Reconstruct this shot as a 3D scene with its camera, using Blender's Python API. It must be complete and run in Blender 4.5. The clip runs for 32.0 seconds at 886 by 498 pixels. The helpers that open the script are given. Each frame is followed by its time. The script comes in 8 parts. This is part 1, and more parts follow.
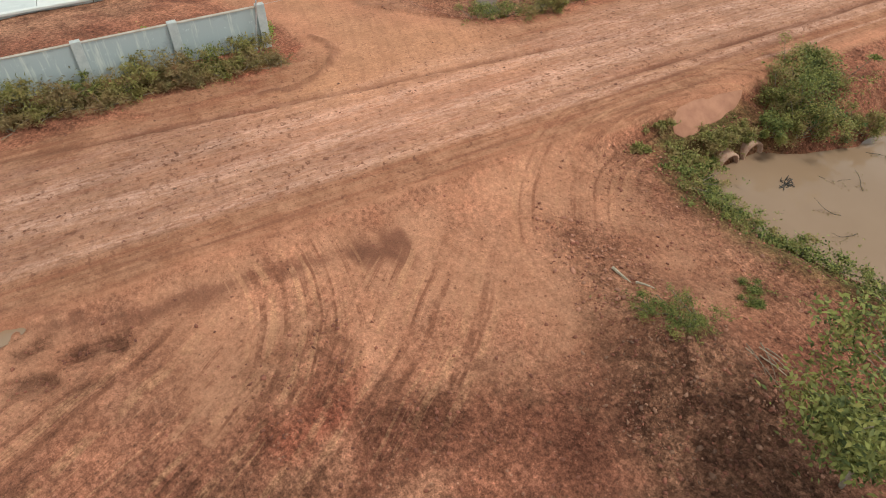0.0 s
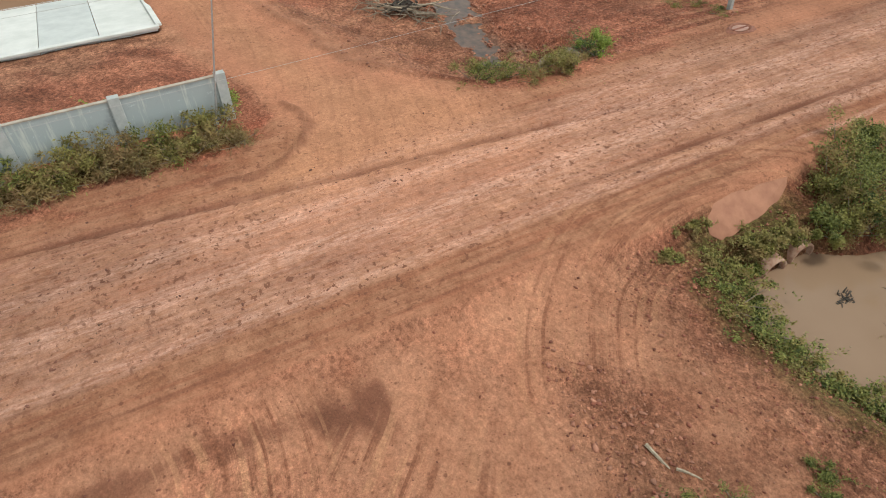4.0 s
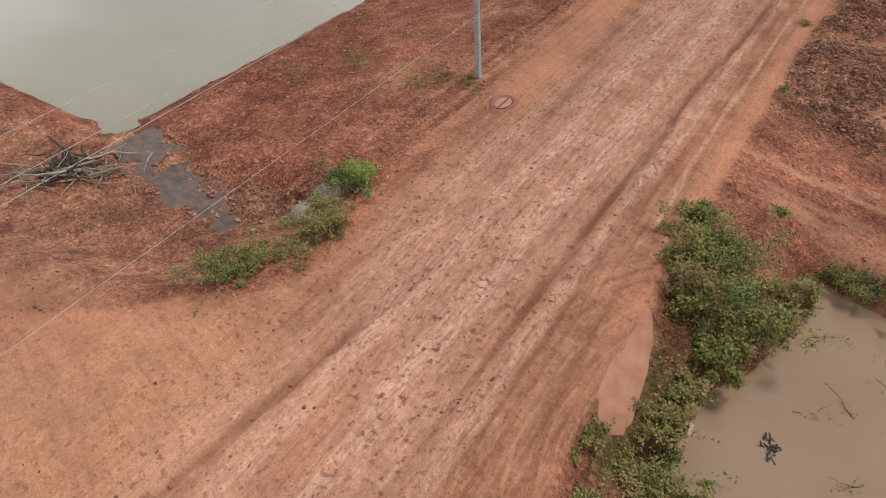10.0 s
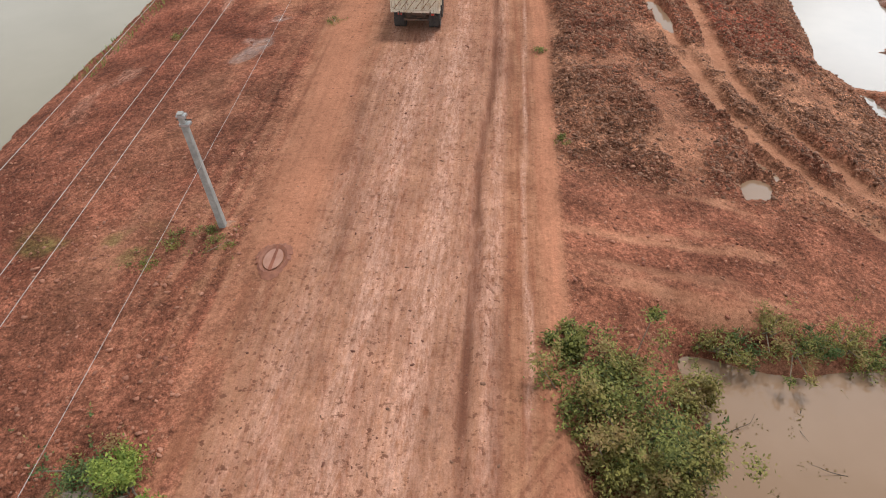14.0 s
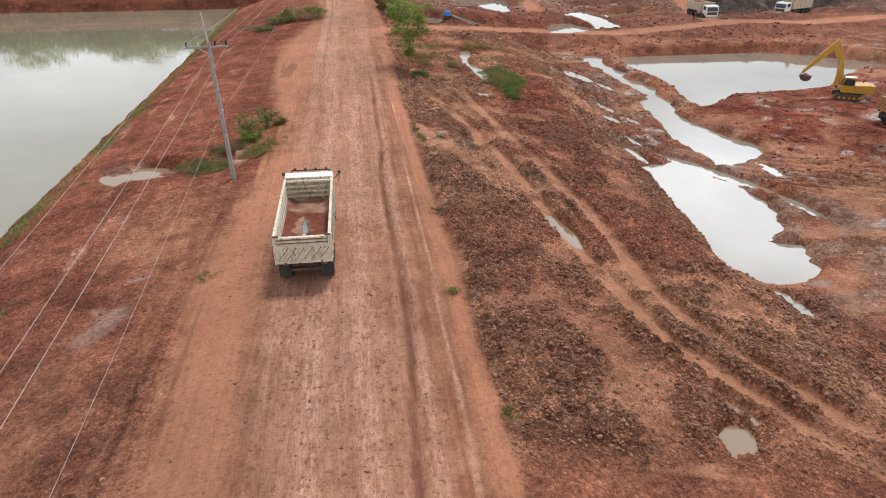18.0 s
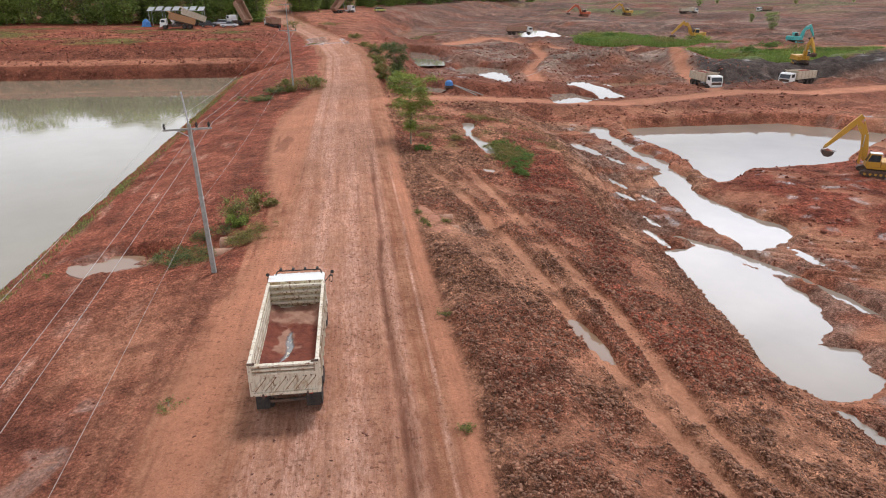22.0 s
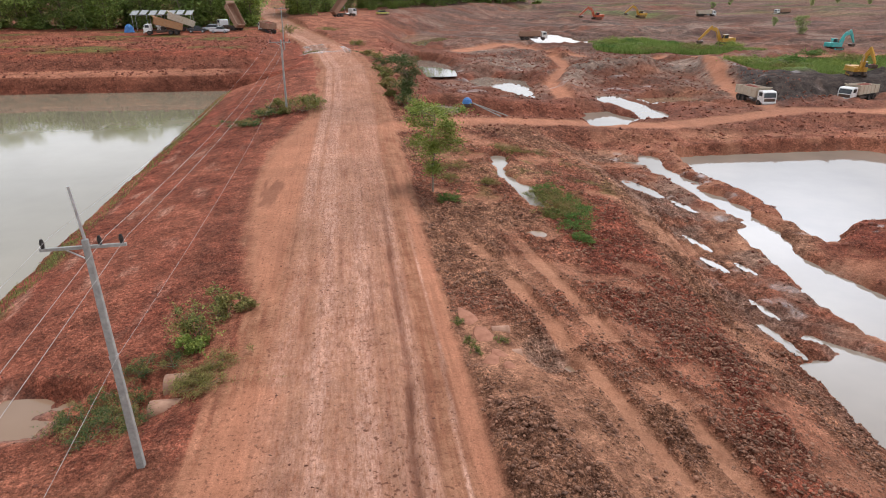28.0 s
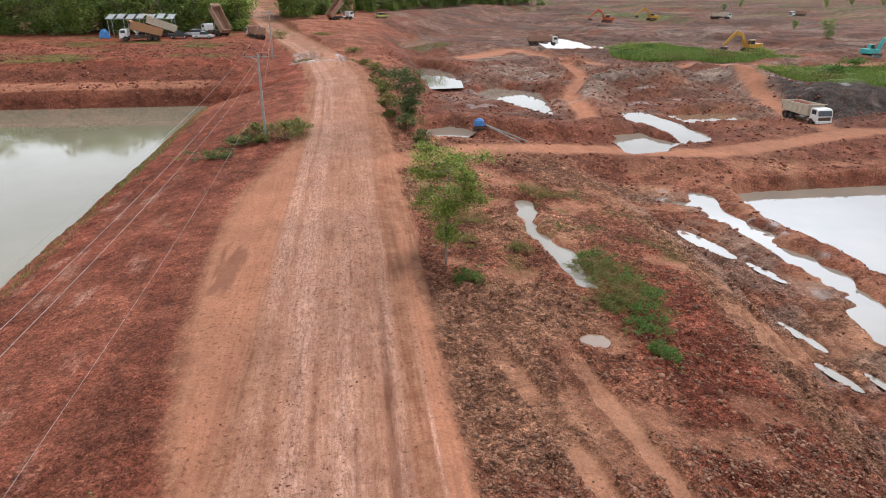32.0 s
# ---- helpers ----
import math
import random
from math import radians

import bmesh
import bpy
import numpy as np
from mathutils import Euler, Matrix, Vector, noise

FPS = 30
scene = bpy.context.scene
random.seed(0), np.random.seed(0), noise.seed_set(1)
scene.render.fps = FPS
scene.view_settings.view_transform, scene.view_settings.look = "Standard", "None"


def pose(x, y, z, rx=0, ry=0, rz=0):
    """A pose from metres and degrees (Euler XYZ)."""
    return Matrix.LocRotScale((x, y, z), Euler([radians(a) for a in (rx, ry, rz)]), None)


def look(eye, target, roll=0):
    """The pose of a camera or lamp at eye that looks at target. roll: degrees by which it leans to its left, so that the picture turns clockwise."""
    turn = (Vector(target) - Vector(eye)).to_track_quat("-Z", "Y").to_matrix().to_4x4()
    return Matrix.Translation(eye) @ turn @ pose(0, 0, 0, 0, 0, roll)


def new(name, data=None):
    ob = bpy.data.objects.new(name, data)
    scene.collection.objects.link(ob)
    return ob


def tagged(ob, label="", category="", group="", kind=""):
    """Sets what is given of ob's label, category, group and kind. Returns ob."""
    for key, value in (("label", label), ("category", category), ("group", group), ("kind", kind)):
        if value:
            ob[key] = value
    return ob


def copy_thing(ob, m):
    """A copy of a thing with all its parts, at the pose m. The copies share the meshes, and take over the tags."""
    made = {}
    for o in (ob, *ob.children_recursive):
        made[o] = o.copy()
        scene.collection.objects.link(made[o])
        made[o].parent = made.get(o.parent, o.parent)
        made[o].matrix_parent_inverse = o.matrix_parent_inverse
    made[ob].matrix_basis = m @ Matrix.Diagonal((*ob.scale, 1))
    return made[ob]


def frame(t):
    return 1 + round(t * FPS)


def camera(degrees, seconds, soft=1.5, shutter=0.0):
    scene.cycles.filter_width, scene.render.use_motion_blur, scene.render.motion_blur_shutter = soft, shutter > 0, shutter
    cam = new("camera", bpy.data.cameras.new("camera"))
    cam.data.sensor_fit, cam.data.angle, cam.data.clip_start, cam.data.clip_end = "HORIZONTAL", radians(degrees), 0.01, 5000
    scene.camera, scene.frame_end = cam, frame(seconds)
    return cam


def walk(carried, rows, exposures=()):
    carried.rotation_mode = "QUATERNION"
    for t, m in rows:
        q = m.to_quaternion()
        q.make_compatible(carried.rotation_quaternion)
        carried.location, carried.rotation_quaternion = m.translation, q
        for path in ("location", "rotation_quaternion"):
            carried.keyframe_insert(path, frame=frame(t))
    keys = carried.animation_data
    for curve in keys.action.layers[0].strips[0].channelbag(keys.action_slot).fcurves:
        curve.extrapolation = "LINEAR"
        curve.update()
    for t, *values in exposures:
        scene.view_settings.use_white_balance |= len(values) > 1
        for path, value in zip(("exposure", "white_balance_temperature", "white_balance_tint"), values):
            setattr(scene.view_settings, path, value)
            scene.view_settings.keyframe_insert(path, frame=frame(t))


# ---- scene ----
cam = camera(68.6, 32.0, 1.0)
METRES, EYE, TILT, LEAN, TURN = 70.0, 14.86, -43.55, 0.05, 61.5
ROWS = [
    (0.0, 0.0, 0.0, 0.0, 0.0, 0.0, -0.0),
    (0.5, 0.0004, 0.0053, 0.0053, -0.02, -0.0, -0.01),
    (1.0, 0.0009, 0.011, 0.0106, -0.03, 0.05, -0.03),
    (1.5, 0.0014, 0.0178, 0.0169, -0.04, 0.1, -0.05),
    (2.0, 0.0018, 0.0254, 0.0246, -0.05, 0.09, -0.06),
    (2.5, 0.0024, 0.034, 0.033, -0.02, 0.11, -0.08),
    (3.0, 0.0029, 0.0436, 0.0423, -0.03, 0.13, -0.1),
    (3.5, 0.0035, 0.0541, 0.0526, -0.04, 0.15, -0.11),
    (5.5, 0.0062, 0.0958, 0.0918, -1.57, 0.24, 1.33),
    (6.0, 0.0065, 0.1049, 0.1003, -2.93, 0.24, 2.59),
    (6.5, 0.007, 0.1136, 0.1085, -4.91, 0.15, 4.5),
    (7.0, 0.0075, 0.122, 0.1164, -6.99, -0.02, 6.46),
    (7.5, 0.0083, 0.1303, 0.1244, -9.21, -0.25, 8.49),
    (8.0, 0.0099, 0.1392, 0.1331, -11.34, -0.58, 10.5),
    (8.5, 0.0119, 0.1488, 0.1424, -13.41, -0.93, 12.35),
    (9.0, 0.0144, 0.1591, 0.1523, -15.69, -1.4, 14.29),
    (9.5, 0.0181, 0.1698, 0.1625, -18.26, -2.05, 16.52),
    (10.0, 0.0222, 0.1806, 0.1731, -20.94, -2.84, 18.71),
    (10.5, 0.0272, 0.1914, 0.1838, -23.7, -3.79, 20.87),
    (11.0, 0.033, 0.2022, 0.1938, -26.48, -4.75, 22.97),
    (11.5, 0.0393, 0.2128, 0.2041, -29.37, -5.89, 25.01),
    (12.0, 0.0462, 0.2233, 0.2142, -32.52, -7.21, 27.09),
    (12.5, 0.0537, 0.2334, 0.2242, -36.27, -8.94, 29.39),
    (13.0, 0.0621, 0.2431, 0.2338, -40.16, -10.87, 31.61),
    (13.5, 0.0712, 0.2525, 0.2434, -44.37, -13.11, 33.74),
    (14.0, 0.0807, 0.2612, 0.252, -48.1, -15.14, 35.45),
    (14.5, 0.0905, 0.269, 0.26, -51.89, -15.13, 37.01),
    (15.0, 0.1, 0.2764, 0.2672, -56.06, -14.98, 38.46),
    (15.5, 0.1095, 0.283, 0.2736, -60.04, -15.62, 39.72),
    (17.5, 0.1475, 0.3036, 0.2938, -62.68, -10.55, 40.32),
    (18.0, 0.1571, 0.3078, 0.298, -62.72, -8.95, 40.28),
    (18.5, 0.1663, 0.3113, 0.3017, -62.72, -7.35, 40.27),
    (19.0, 0.1751, 0.3148, 0.3051, -62.75, -5.86, 40.22),
    (19.5, 0.1834, 0.3178, 0.3083, -62.79, -4.43, 40.19),
    (20.0, 0.1913, 0.3209, 0.311, -62.81, -3.79, 40.16),
    (20.5, 0.1991, 0.3235, 0.3136, -62.82, -3.78, 40.17),
    (21.0, 0.2069, 0.3259, 0.3162, -62.85, -3.8, 40.16),
    (21.5, 0.2155, 0.3284, 0.3188, -62.87, -3.8, 40.14),
    (22.0, 0.2261, 0.331, 0.3217, -62.88, -3.82, 40.14),
    (22.5, 0.2395, 0.3343, 0.3253, -62.89, -3.83, 40.13),
    (23.0, 0.2542, 0.3378, 0.3293, -62.9, -3.83, 40.14),
    (23.5, 0.2696, 0.3415, 0.3331, -62.91, -3.83, 40.13),
    (24.0, 0.2853, 0.3456, 0.3375, -62.92, -3.83, 40.12),
    (24.5, 0.3013, 0.351, 0.3431, -62.93, -3.83, 40.11),
    (25.0, 0.3174, 0.3576, 0.3498, -62.93, -3.82, 40.11),
    (25.5, 0.334, 0.3654, 0.3575, -62.94, -3.82, 40.1),
    (27.5, 0.4044, 0.4015, 0.3942, -62.97, -3.83, 40.14),
    (28.0, 0.4259, 0.4107, 0.4035, -62.95, -3.82, 40.13),
    (28.5, 0.4496, 0.4197, 0.4127, -62.96, -3.83, 40.13),
    (29.0, 0.4745, 0.4286, 0.4216, -62.97, -3.83, 40.13),
    (29.5, 0.4993, 0.4369, 0.4302, -62.98, -3.83, 40.14),
    (30.0, 0.5238, 0.4449, 0.4381, -62.99, -3.83, 40.11),
    (30.5, 0.5476, 0.4522, 0.4457, -63.0, -3.82, 40.12),
    (31.0, 0.5706, 0.459, 0.4527, -63.0, -3.82, 40.12),
    (31.5, 0.5934, 0.4653, 0.4593, -63.0, -3.81, 40.12),
    (32.0, 0.6175, 0.4721, 0.4659, -63.01, -3.82, 40.12),
]
EXPOSURES = [(0.0, -0.04, 6400, 0), (3.0, -0.06, 6400, 0), (6.5, -0.16, 6250, 6), (10.0, -0.12, 6300, 7), (13.0, -0.02, 6400, 9), (16.0, -0.02, 6350, 9), (18.0, -0.06, 6300, 8), (20.0, -0.08, 6250, 11), (25.0, -0.08, 6250, 14), (30.0, -0.04, 6150, 10), (32.0, -0.02, 6100, 9)]
walk(cam, [(t, pose(0, 0, EYE, TILT, LEAN, TURN) @ pose(METRES * x, METRES * y, METRES * z, 90 + pitch, roll, yaw)) for t, x, y, z, yaw, pitch, roll in ROWS], EXPOSURES)

# ---- daylight: a bright, thinly overcast sky with a wide soft sun ----
SUN_UP, SUN_TURN = 66.0, 38.0
SUN_WAY = Vector((math.sin(radians(SUN_TURN)) * math.cos(radians(SUN_UP)), math.cos(radians(SUN_TURN)) * math.cos(radians(SUN_UP)), math.sin(radians(SUN_UP))))
world = bpy.data.worlds.new("overcast_sky")
scene.world = world
world.use_nodes = True
wn, wl = world.node_tree.nodes, world.node_tree.links
wn.clear()
sky = wn.new("ShaderNodeTexSky")
sky.sky_type = "NISHITA"
sky.sun_disc = False
sky.sun_elevation, sky.sun_rotation = radians(SUN_UP), radians(SUN_TURN)
sky.air_density, sky.dust_density = 1.0, 2.0
gain = wn.new("ShaderNodeVectorMath")
gain.operation = "SCALE"
gain.inputs["Scale"].default_value = 0.10
wl.new(sky.outputs[0], gain.inputs[0])
coord = wn.new("ShaderNodeTexCoord")
flat = wn.new("ShaderNodeMapping")
flat.inputs["Scale"].default_value = (1.0, 1.0, 2.6)
wl.new(coord.outputs["Generated"], flat.inputs[0])
puff = wn.new("ShaderNodeTexNoise")
puff.inputs["Scale"].default_value = 2.3
puff.inputs["Detail"].default_value = 6
puff.inputs["Roughness"].default_value = 0.55
wl.new(flat.outputs[0], puff.inputs["Vector"])
cover = wn.new("ShaderNodeValToRGB")
cover.color_ramp.elements[0].position, cover.color_ramp.elements[1].position = 0.36, 0.70
cover.color_ramp.elements[0].color = (0.80, 0.84, 0.89, 1)
cover.color_ramp.elements[1].color = (1.62, 1.62, 1.60, 1)
wl.new(puff.outputs[0], cover.inputs[0])
mixed = wn.new("ShaderNodeMix")
mixed.data_type = "RGBA"
mixed.inputs["Factor"].default_value = 0.85
wl.new(gain.outputs[0], mixed.inputs[6])
wl.new(cover.outputs[0], mixed.inputs[7])
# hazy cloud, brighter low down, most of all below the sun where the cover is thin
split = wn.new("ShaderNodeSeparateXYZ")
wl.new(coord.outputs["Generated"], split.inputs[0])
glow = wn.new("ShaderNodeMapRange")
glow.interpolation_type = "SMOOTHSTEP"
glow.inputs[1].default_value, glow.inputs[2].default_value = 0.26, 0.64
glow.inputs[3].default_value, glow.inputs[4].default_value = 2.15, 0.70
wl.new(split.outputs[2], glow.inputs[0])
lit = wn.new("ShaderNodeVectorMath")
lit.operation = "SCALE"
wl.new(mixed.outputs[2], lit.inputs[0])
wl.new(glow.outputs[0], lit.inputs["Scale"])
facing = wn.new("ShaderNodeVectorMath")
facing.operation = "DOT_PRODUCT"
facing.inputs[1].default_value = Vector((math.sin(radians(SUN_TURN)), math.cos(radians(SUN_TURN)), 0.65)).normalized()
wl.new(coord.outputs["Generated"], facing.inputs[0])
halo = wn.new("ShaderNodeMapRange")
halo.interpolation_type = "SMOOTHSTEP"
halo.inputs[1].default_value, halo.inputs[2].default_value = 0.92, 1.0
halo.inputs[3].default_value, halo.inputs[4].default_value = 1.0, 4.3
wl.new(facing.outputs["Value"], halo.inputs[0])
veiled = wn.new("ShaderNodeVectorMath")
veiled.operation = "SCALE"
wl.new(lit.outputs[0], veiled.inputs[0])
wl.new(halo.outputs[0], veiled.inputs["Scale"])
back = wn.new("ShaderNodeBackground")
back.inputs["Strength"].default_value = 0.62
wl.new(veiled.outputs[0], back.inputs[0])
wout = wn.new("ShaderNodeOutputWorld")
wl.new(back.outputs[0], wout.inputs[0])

sun = new("sun", bpy.data.lights.new("sun", "SUN"))
sun.data.energy, sun.data.angle, sun.data.color = 2.5, radians(12), (1.0, 0.97, 0.93)
sun.matrix_world = look(SUN_WAY * 100, (0, 0, 0))

# ---- materials ----
def node_mat(name, rough_value=0.8, base=(0.5, 0.5, 0.5), metal=0.0):
    m = bpy.data.materials.new(name)
    m.use_nodes = True
    bsdf = m.node_tree.nodes["Principled BSDF"]
    bsdf.inputs["Base Color"].default_value = (*base, 1)
    bsdf.inputs["Roughness"].default_value = rough_value
    bsdf.inputs["Metallic"].default_value = metal
    return m, m.node_tree.nodes, m.node_tree.links, bsdf


def noise_node(n, l, scale, detail=4.0, rough_value=0.6, vector=None):
    t = n.new("ShaderNodeTexNoise")
    t.inputs["Scale"].default_value, t.inputs["Detail"].default_value, t.inputs["Roughness"].default_value = scale, detail, rough_value
    if vector is not None:
        l.new(vector, t.inputs["Vector"])
    return t.outputs["Fac"]


def ramp_node(n, l, fac, a, b, lo=0.35, hi=0.65):
    r = n.new("ShaderNodeValToRGB")
    r.color_ramp.elements[0].position, r.color_ramp.elements[1].position = lo, hi
    r.color_ramp.elements[0].color, r.color_ramp.elements[1].color = (*a, 1), (*b, 1)
    l.new(fac, r.inputs[0])
    return r.outputs[0]


def mix_node(n, l, fac, a, b, how="MIX"):
    m = n.new("ShaderNodeMix")
    m.data_type, m.blend_type = "RGBA", how
    for slot, v in ((0, fac), (6, a), (7, b)):
        if isinstance(v, (int, float)):
            m.inputs[slot].default_value = v
        elif isinstance(v, tuple):
            m.inputs[slot].default_value = (*v, 1)
        else:
            l.new(v, m.inputs[slot])
    return m.outputs[2]


def math_node(n, l, how, a, b):
    m = n.new("ShaderNodeMath")
    m.operation, m.use_clamp = how, how != "MULTIPLY_ADD"
    for slot, v in ((0, a), (1, b)):
        if isinstance(v, (int, float)):
            m.inputs[slot].default_value = v
        else:
            l.new(v, m.inputs[slot])
    return m.outputs[0]


def bump_node(n, l, height, strength, distance, bsdf):
    b = n.new("ShaderNodeBump")
    b.inputs["Strength"].default_value, b.inputs["Distance"].default_value = strength, distance
    l.new(height, b.inputs["Height"])
    l.new(b.outputs[0], bsdf.inputs["Normal"])


def place(n):
    return n.new("ShaderNodeTexCoord").outputs["Object"]


def simple(name, a, b, scale=6.0, rough_value=0.7, metal=0.0, bump=0.0, lo=0.35, hi=0.65, per_piece=0.0):
    """Two-tone weathered surface, with optional relief and a shade of its own for each piece."""
    m, n, l, bsdf = node_mat(name, rough_value, a, metal)
    p = place(n)
    col = ramp_node(n, l, noise_node(n, l, scale, 5, 0.65, p), a, b, lo, hi)
    if per_piece:
        geo = n.new("ShaderNodeNewGeometry")
        hsv = n.new("ShaderNodeHueSaturation")
        mapr = n.new("ShaderNodeMapRange")
        mapr.inputs[3].default_value, mapr.inputs[4].default_value = 1 - per_piece, 1 + per_piece
        l.new(geo.outputs["Random Per Island"], mapr.inputs[0])
        l.new(mapr.outputs[0], hsv.inputs["Value"])
        l.new(col, hsv.inputs["Color"])
        col = hsv.outputs[0]
    l.new(col, bsdf.inputs["Base Color"])
    if bump:
        bump_node(n, l, noise_node(n, l, scale * 5, 4, 0.6, p), bump, 0.02, bsdf)
    return m


def stained(name, paint, stain, rust, amount=0.5, rough_value=0.55, scale=3.0):
    """Paint with mud film and rust showing through in streaks and chips."""
    m, n, l, bsdf = node_mat(name, rough_value, paint)
    p = place(n)
    film = noise_node(n, l, scale * 0.7, 6, 0.7, p)
    chips = noise_node(n, l, scale * 2.6, 8, 0.75, p)
    drip = n.new("ShaderNodeMapping")
    drip.inputs["Scale"].default_value = (5.0, 5.0, 0.6)
    l.new(p, drip.inputs[0])
    runs = noise_node(n, l, scale * 0.9, 4, 0.6, drip.outputs[0])
    col = mix_node(n, l, ramp_node(n, l, film, (0, 0, 0), (1, 1, 1), 0.66 - 0.2 * amount, 0.78 - 0.18 * amount), paint, stain)
    col = mix_node(n, l, math_node(n, l, "MULTIPLY", ramp_node(n, l, runs, (0, 0, 0), (1, 1, 1), 0.60 - 0.1 * amount, 0.72 - 0.1 * amount), amount), col, (rust[0] * 1.5, rust[1] * 1.4, rust[2] * 1.2))
    col = mix_node(n, l, ramp_node(n, l, chips, (0, 0, 0), (1, 1, 1), 0.66 - 0.13 * amount, 0.70 - 0.12 * amount), col, rust)
    l.new(col, bsdf.inputs["Base Color"])
    bump_node(n, l, chips, 0.35, 0.012, bsdf)
    return m


def leafy(name, dark, light, tip=(0.2, 0.14, 0.05), brown=0.0):
    m, n, l, bsdf = node_mat(name, 0.6, light)
    bsdf.inputs["Specular IOR Level"].default_value = 0.25
    geo = n.new("ShaderNodeNewGeometry")
    col = ramp_node(n, l, geo.outputs["Random Per Island"], dark, light, 0.05, 0.95)
    if brown:
        some = ramp_node(n, l, noise_node(n, l, 0.9, 3, 0.6, place(n)), (0, 0, 0), (1, 1, 1), 0.62 - brown * 0.4, 0.8 - brown * 0.3)
        col = mix_node(n, l, some, col, tip)
    l.new(col, bsdf.inputs["Base Color"])
    clear = n.new("ShaderNodeBsdfTranslucent")
    l.new(col, clear.inputs["Color"])
    both = n.new("ShaderNodeMixShader")
    both.inputs[0].default_value = 0.32
    l.new(bsdf.outputs[0], both.inputs[1])
    l.new(clear.outputs[0], both.inputs[2])
    l.new(both.outputs[0], n["Material Output"].inputs["Surface"])
    return m


def earth_material():
    m, n, l, bsdf = node_mat("red_earth", 0.92)
    p = place(n)
    one = n.new("ShaderNodeVertexColor")
    one.layer_name = "cover_a"
    two = n.new("ShaderNodeVertexColor")
    two.layer_name = "cover_b"
    sep1, sep2 = n.new("ShaderNodeSeparateColor"), n.new("ShaderNodeSeparateColor")
    l.new(one.outputs[0], sep1.inputs[0])
    l.new(two.outputs[0], sep2.inputs[0])
    road, pale, dark, grass = sep1.outputs[0], sep1.outputs[1], sep1.outputs[2], one.outputs[1]
    three = n.new("ShaderNodeVertexColor")
    three.layer_name = "cover_c"
    sep3 = n.new("ShaderNodeSeparateColor")
    l.new(three.outputs[0], sep3.inputs[0])
    red, grey, black, sand = sep3.outputs[0], sep3.outputs[1], sep3.outputs[2], three.outputs[1]
    brown, tone, wet, clod = sep2.outputs[0], sep2.outputs[1], sep2.outputs[2], two.outputs[1]
    bare = math_node(n, l, "SUBTRACT", 1.0, math_node(n, l, "MULTIPLY", math_node(n, l, "MAXIMUM", road, tone), 0.9))
    big = noise_node(n, l, 0.16, 5, 0.6, p)
    mid = noise_node(n, l, 0.9, 6, 0.68, p)
    grain = noise_node(n, l, 6.0, 8, 0.75, p)
    grit = noise_node(n, l, 17.0, 7, 0.78, p)
    along = n.new("ShaderNodeMapping")
    along.inputs["Scale"].default_value = (1.0, 0.05, 1.0)
    l.new(p, along.inputs[0])
    streak = noise_node(n, l, 3.4, 5, 0.6, along.outputs[0])
    pebble = []
    for scale in (7.0, 19.0):
        v = n.new("ShaderNodeTexVoronoi")
        v.inputs["Scale"].default_value = scale
        l.new(p, v.inputs["Vector"])
        sepv = n.new("ShaderNodeSeparateColor")
        l.new(v.outputs["Color"], sepv.inputs[0])
        pebble.append((v.outputs["Distance"], sepv.outputs[0], sepv.outputs[1]))

    def band(fac, lo, hi):
        if lo > hi:
            return ramp_node(n, l, fac, (1, 1, 1), (0, 0, 0), hi, lo)
        return ramp_node(n, l, fac, (0, 0, 0), (1, 1, 1), lo, hi)

    soil = ramp_node(n, l, big, (0.236, 0.086, 0.053), (0.404, 0.164, 0.099), 0.36, 0.64)
    soil = mix_node(n, l, math_node(n, l, "MULTIPLY", band(mid, 0.42, 0.7), 0.75), soil, (0.212, 0.088, 0.056))
    turned = ramp_node(n, l, mid, (0.200, 0.094, 0.058), (0.453, 0.230, 0.139), 0.38, 0.62)
    col = mix_node(n, l, brown, soil, turned)
    col = mix_node(n, l, red, col, ramp_node(n, l, mid, (0.165, 0.043, 0.027), (0.335, 0.097, 0.058), 0.38, 0.62))
    col = mix_node(n, l, math_node(n, l, "MULTIPLY", tone, 0.92), col, ramp_node(n, l, mid, (0.365, 0.165, 0.095), (0.535, 0.270, 0.165), 0.3, 0.7))
    way = ramp_node(n, l, mid, (0.276, 0.122, 0.069), (0.424, 0.210, 0.126), 0.36, 0.64)
    way = mix_node(n, l, math_node(n, l, "MULTIPLY", band(streak, 0.45, 0.62), 0.8), way, (0.286, 0.116, 0.067))
    col = mix_node(n, l, road, col, mix_node(n, l, math_node(n, l, "MULTIPLY", tone, 0.7), way, (0.470, 0.200, 0.118)))
    col = mix_node(n, l, math_node(n, l, "MULTIPLY", sand, 0.7), col, ramp_node(n, l, mid, (0.340, 0.166, 0.088), (0.480, 0.248, 0.138), 0.36, 0.64))
    along2 = n.new("ShaderNodeMapping")
    along2.inputs["Scale"].default_value = (1.0, 0.22, 1.0)
    l.new(p, along2.inputs[0])
    streak2 = noise_node(n, l, 9.0, 6, 0.7, along2.outputs[0])
    crumb = band(noise_node(n, l, 3.0, 6, 0.75, p), 0.60, 0.68)
    fine_pale = math_node(n, l, "MULTIPLY", pale, band(streak2, 0.34, 0.62))
    col = mix_node(n, l, fine_pale, col, (0.58, 0.338, 0.250))
    col = mix_node(n, l, math_node(n, l, "MULTIPLY", dark, math_node(n, l, "ADD", band(grain, 0.3, 0.6), 0.35)), col, (0.158, 0.064, 0.040))
    col = mix_node(n, l, math_node(n, l, "MULTIPLY", math_node(n, l, "MULTIPLY", crumb, road), 0.55), col, (0.197, 0.080, 0.047))
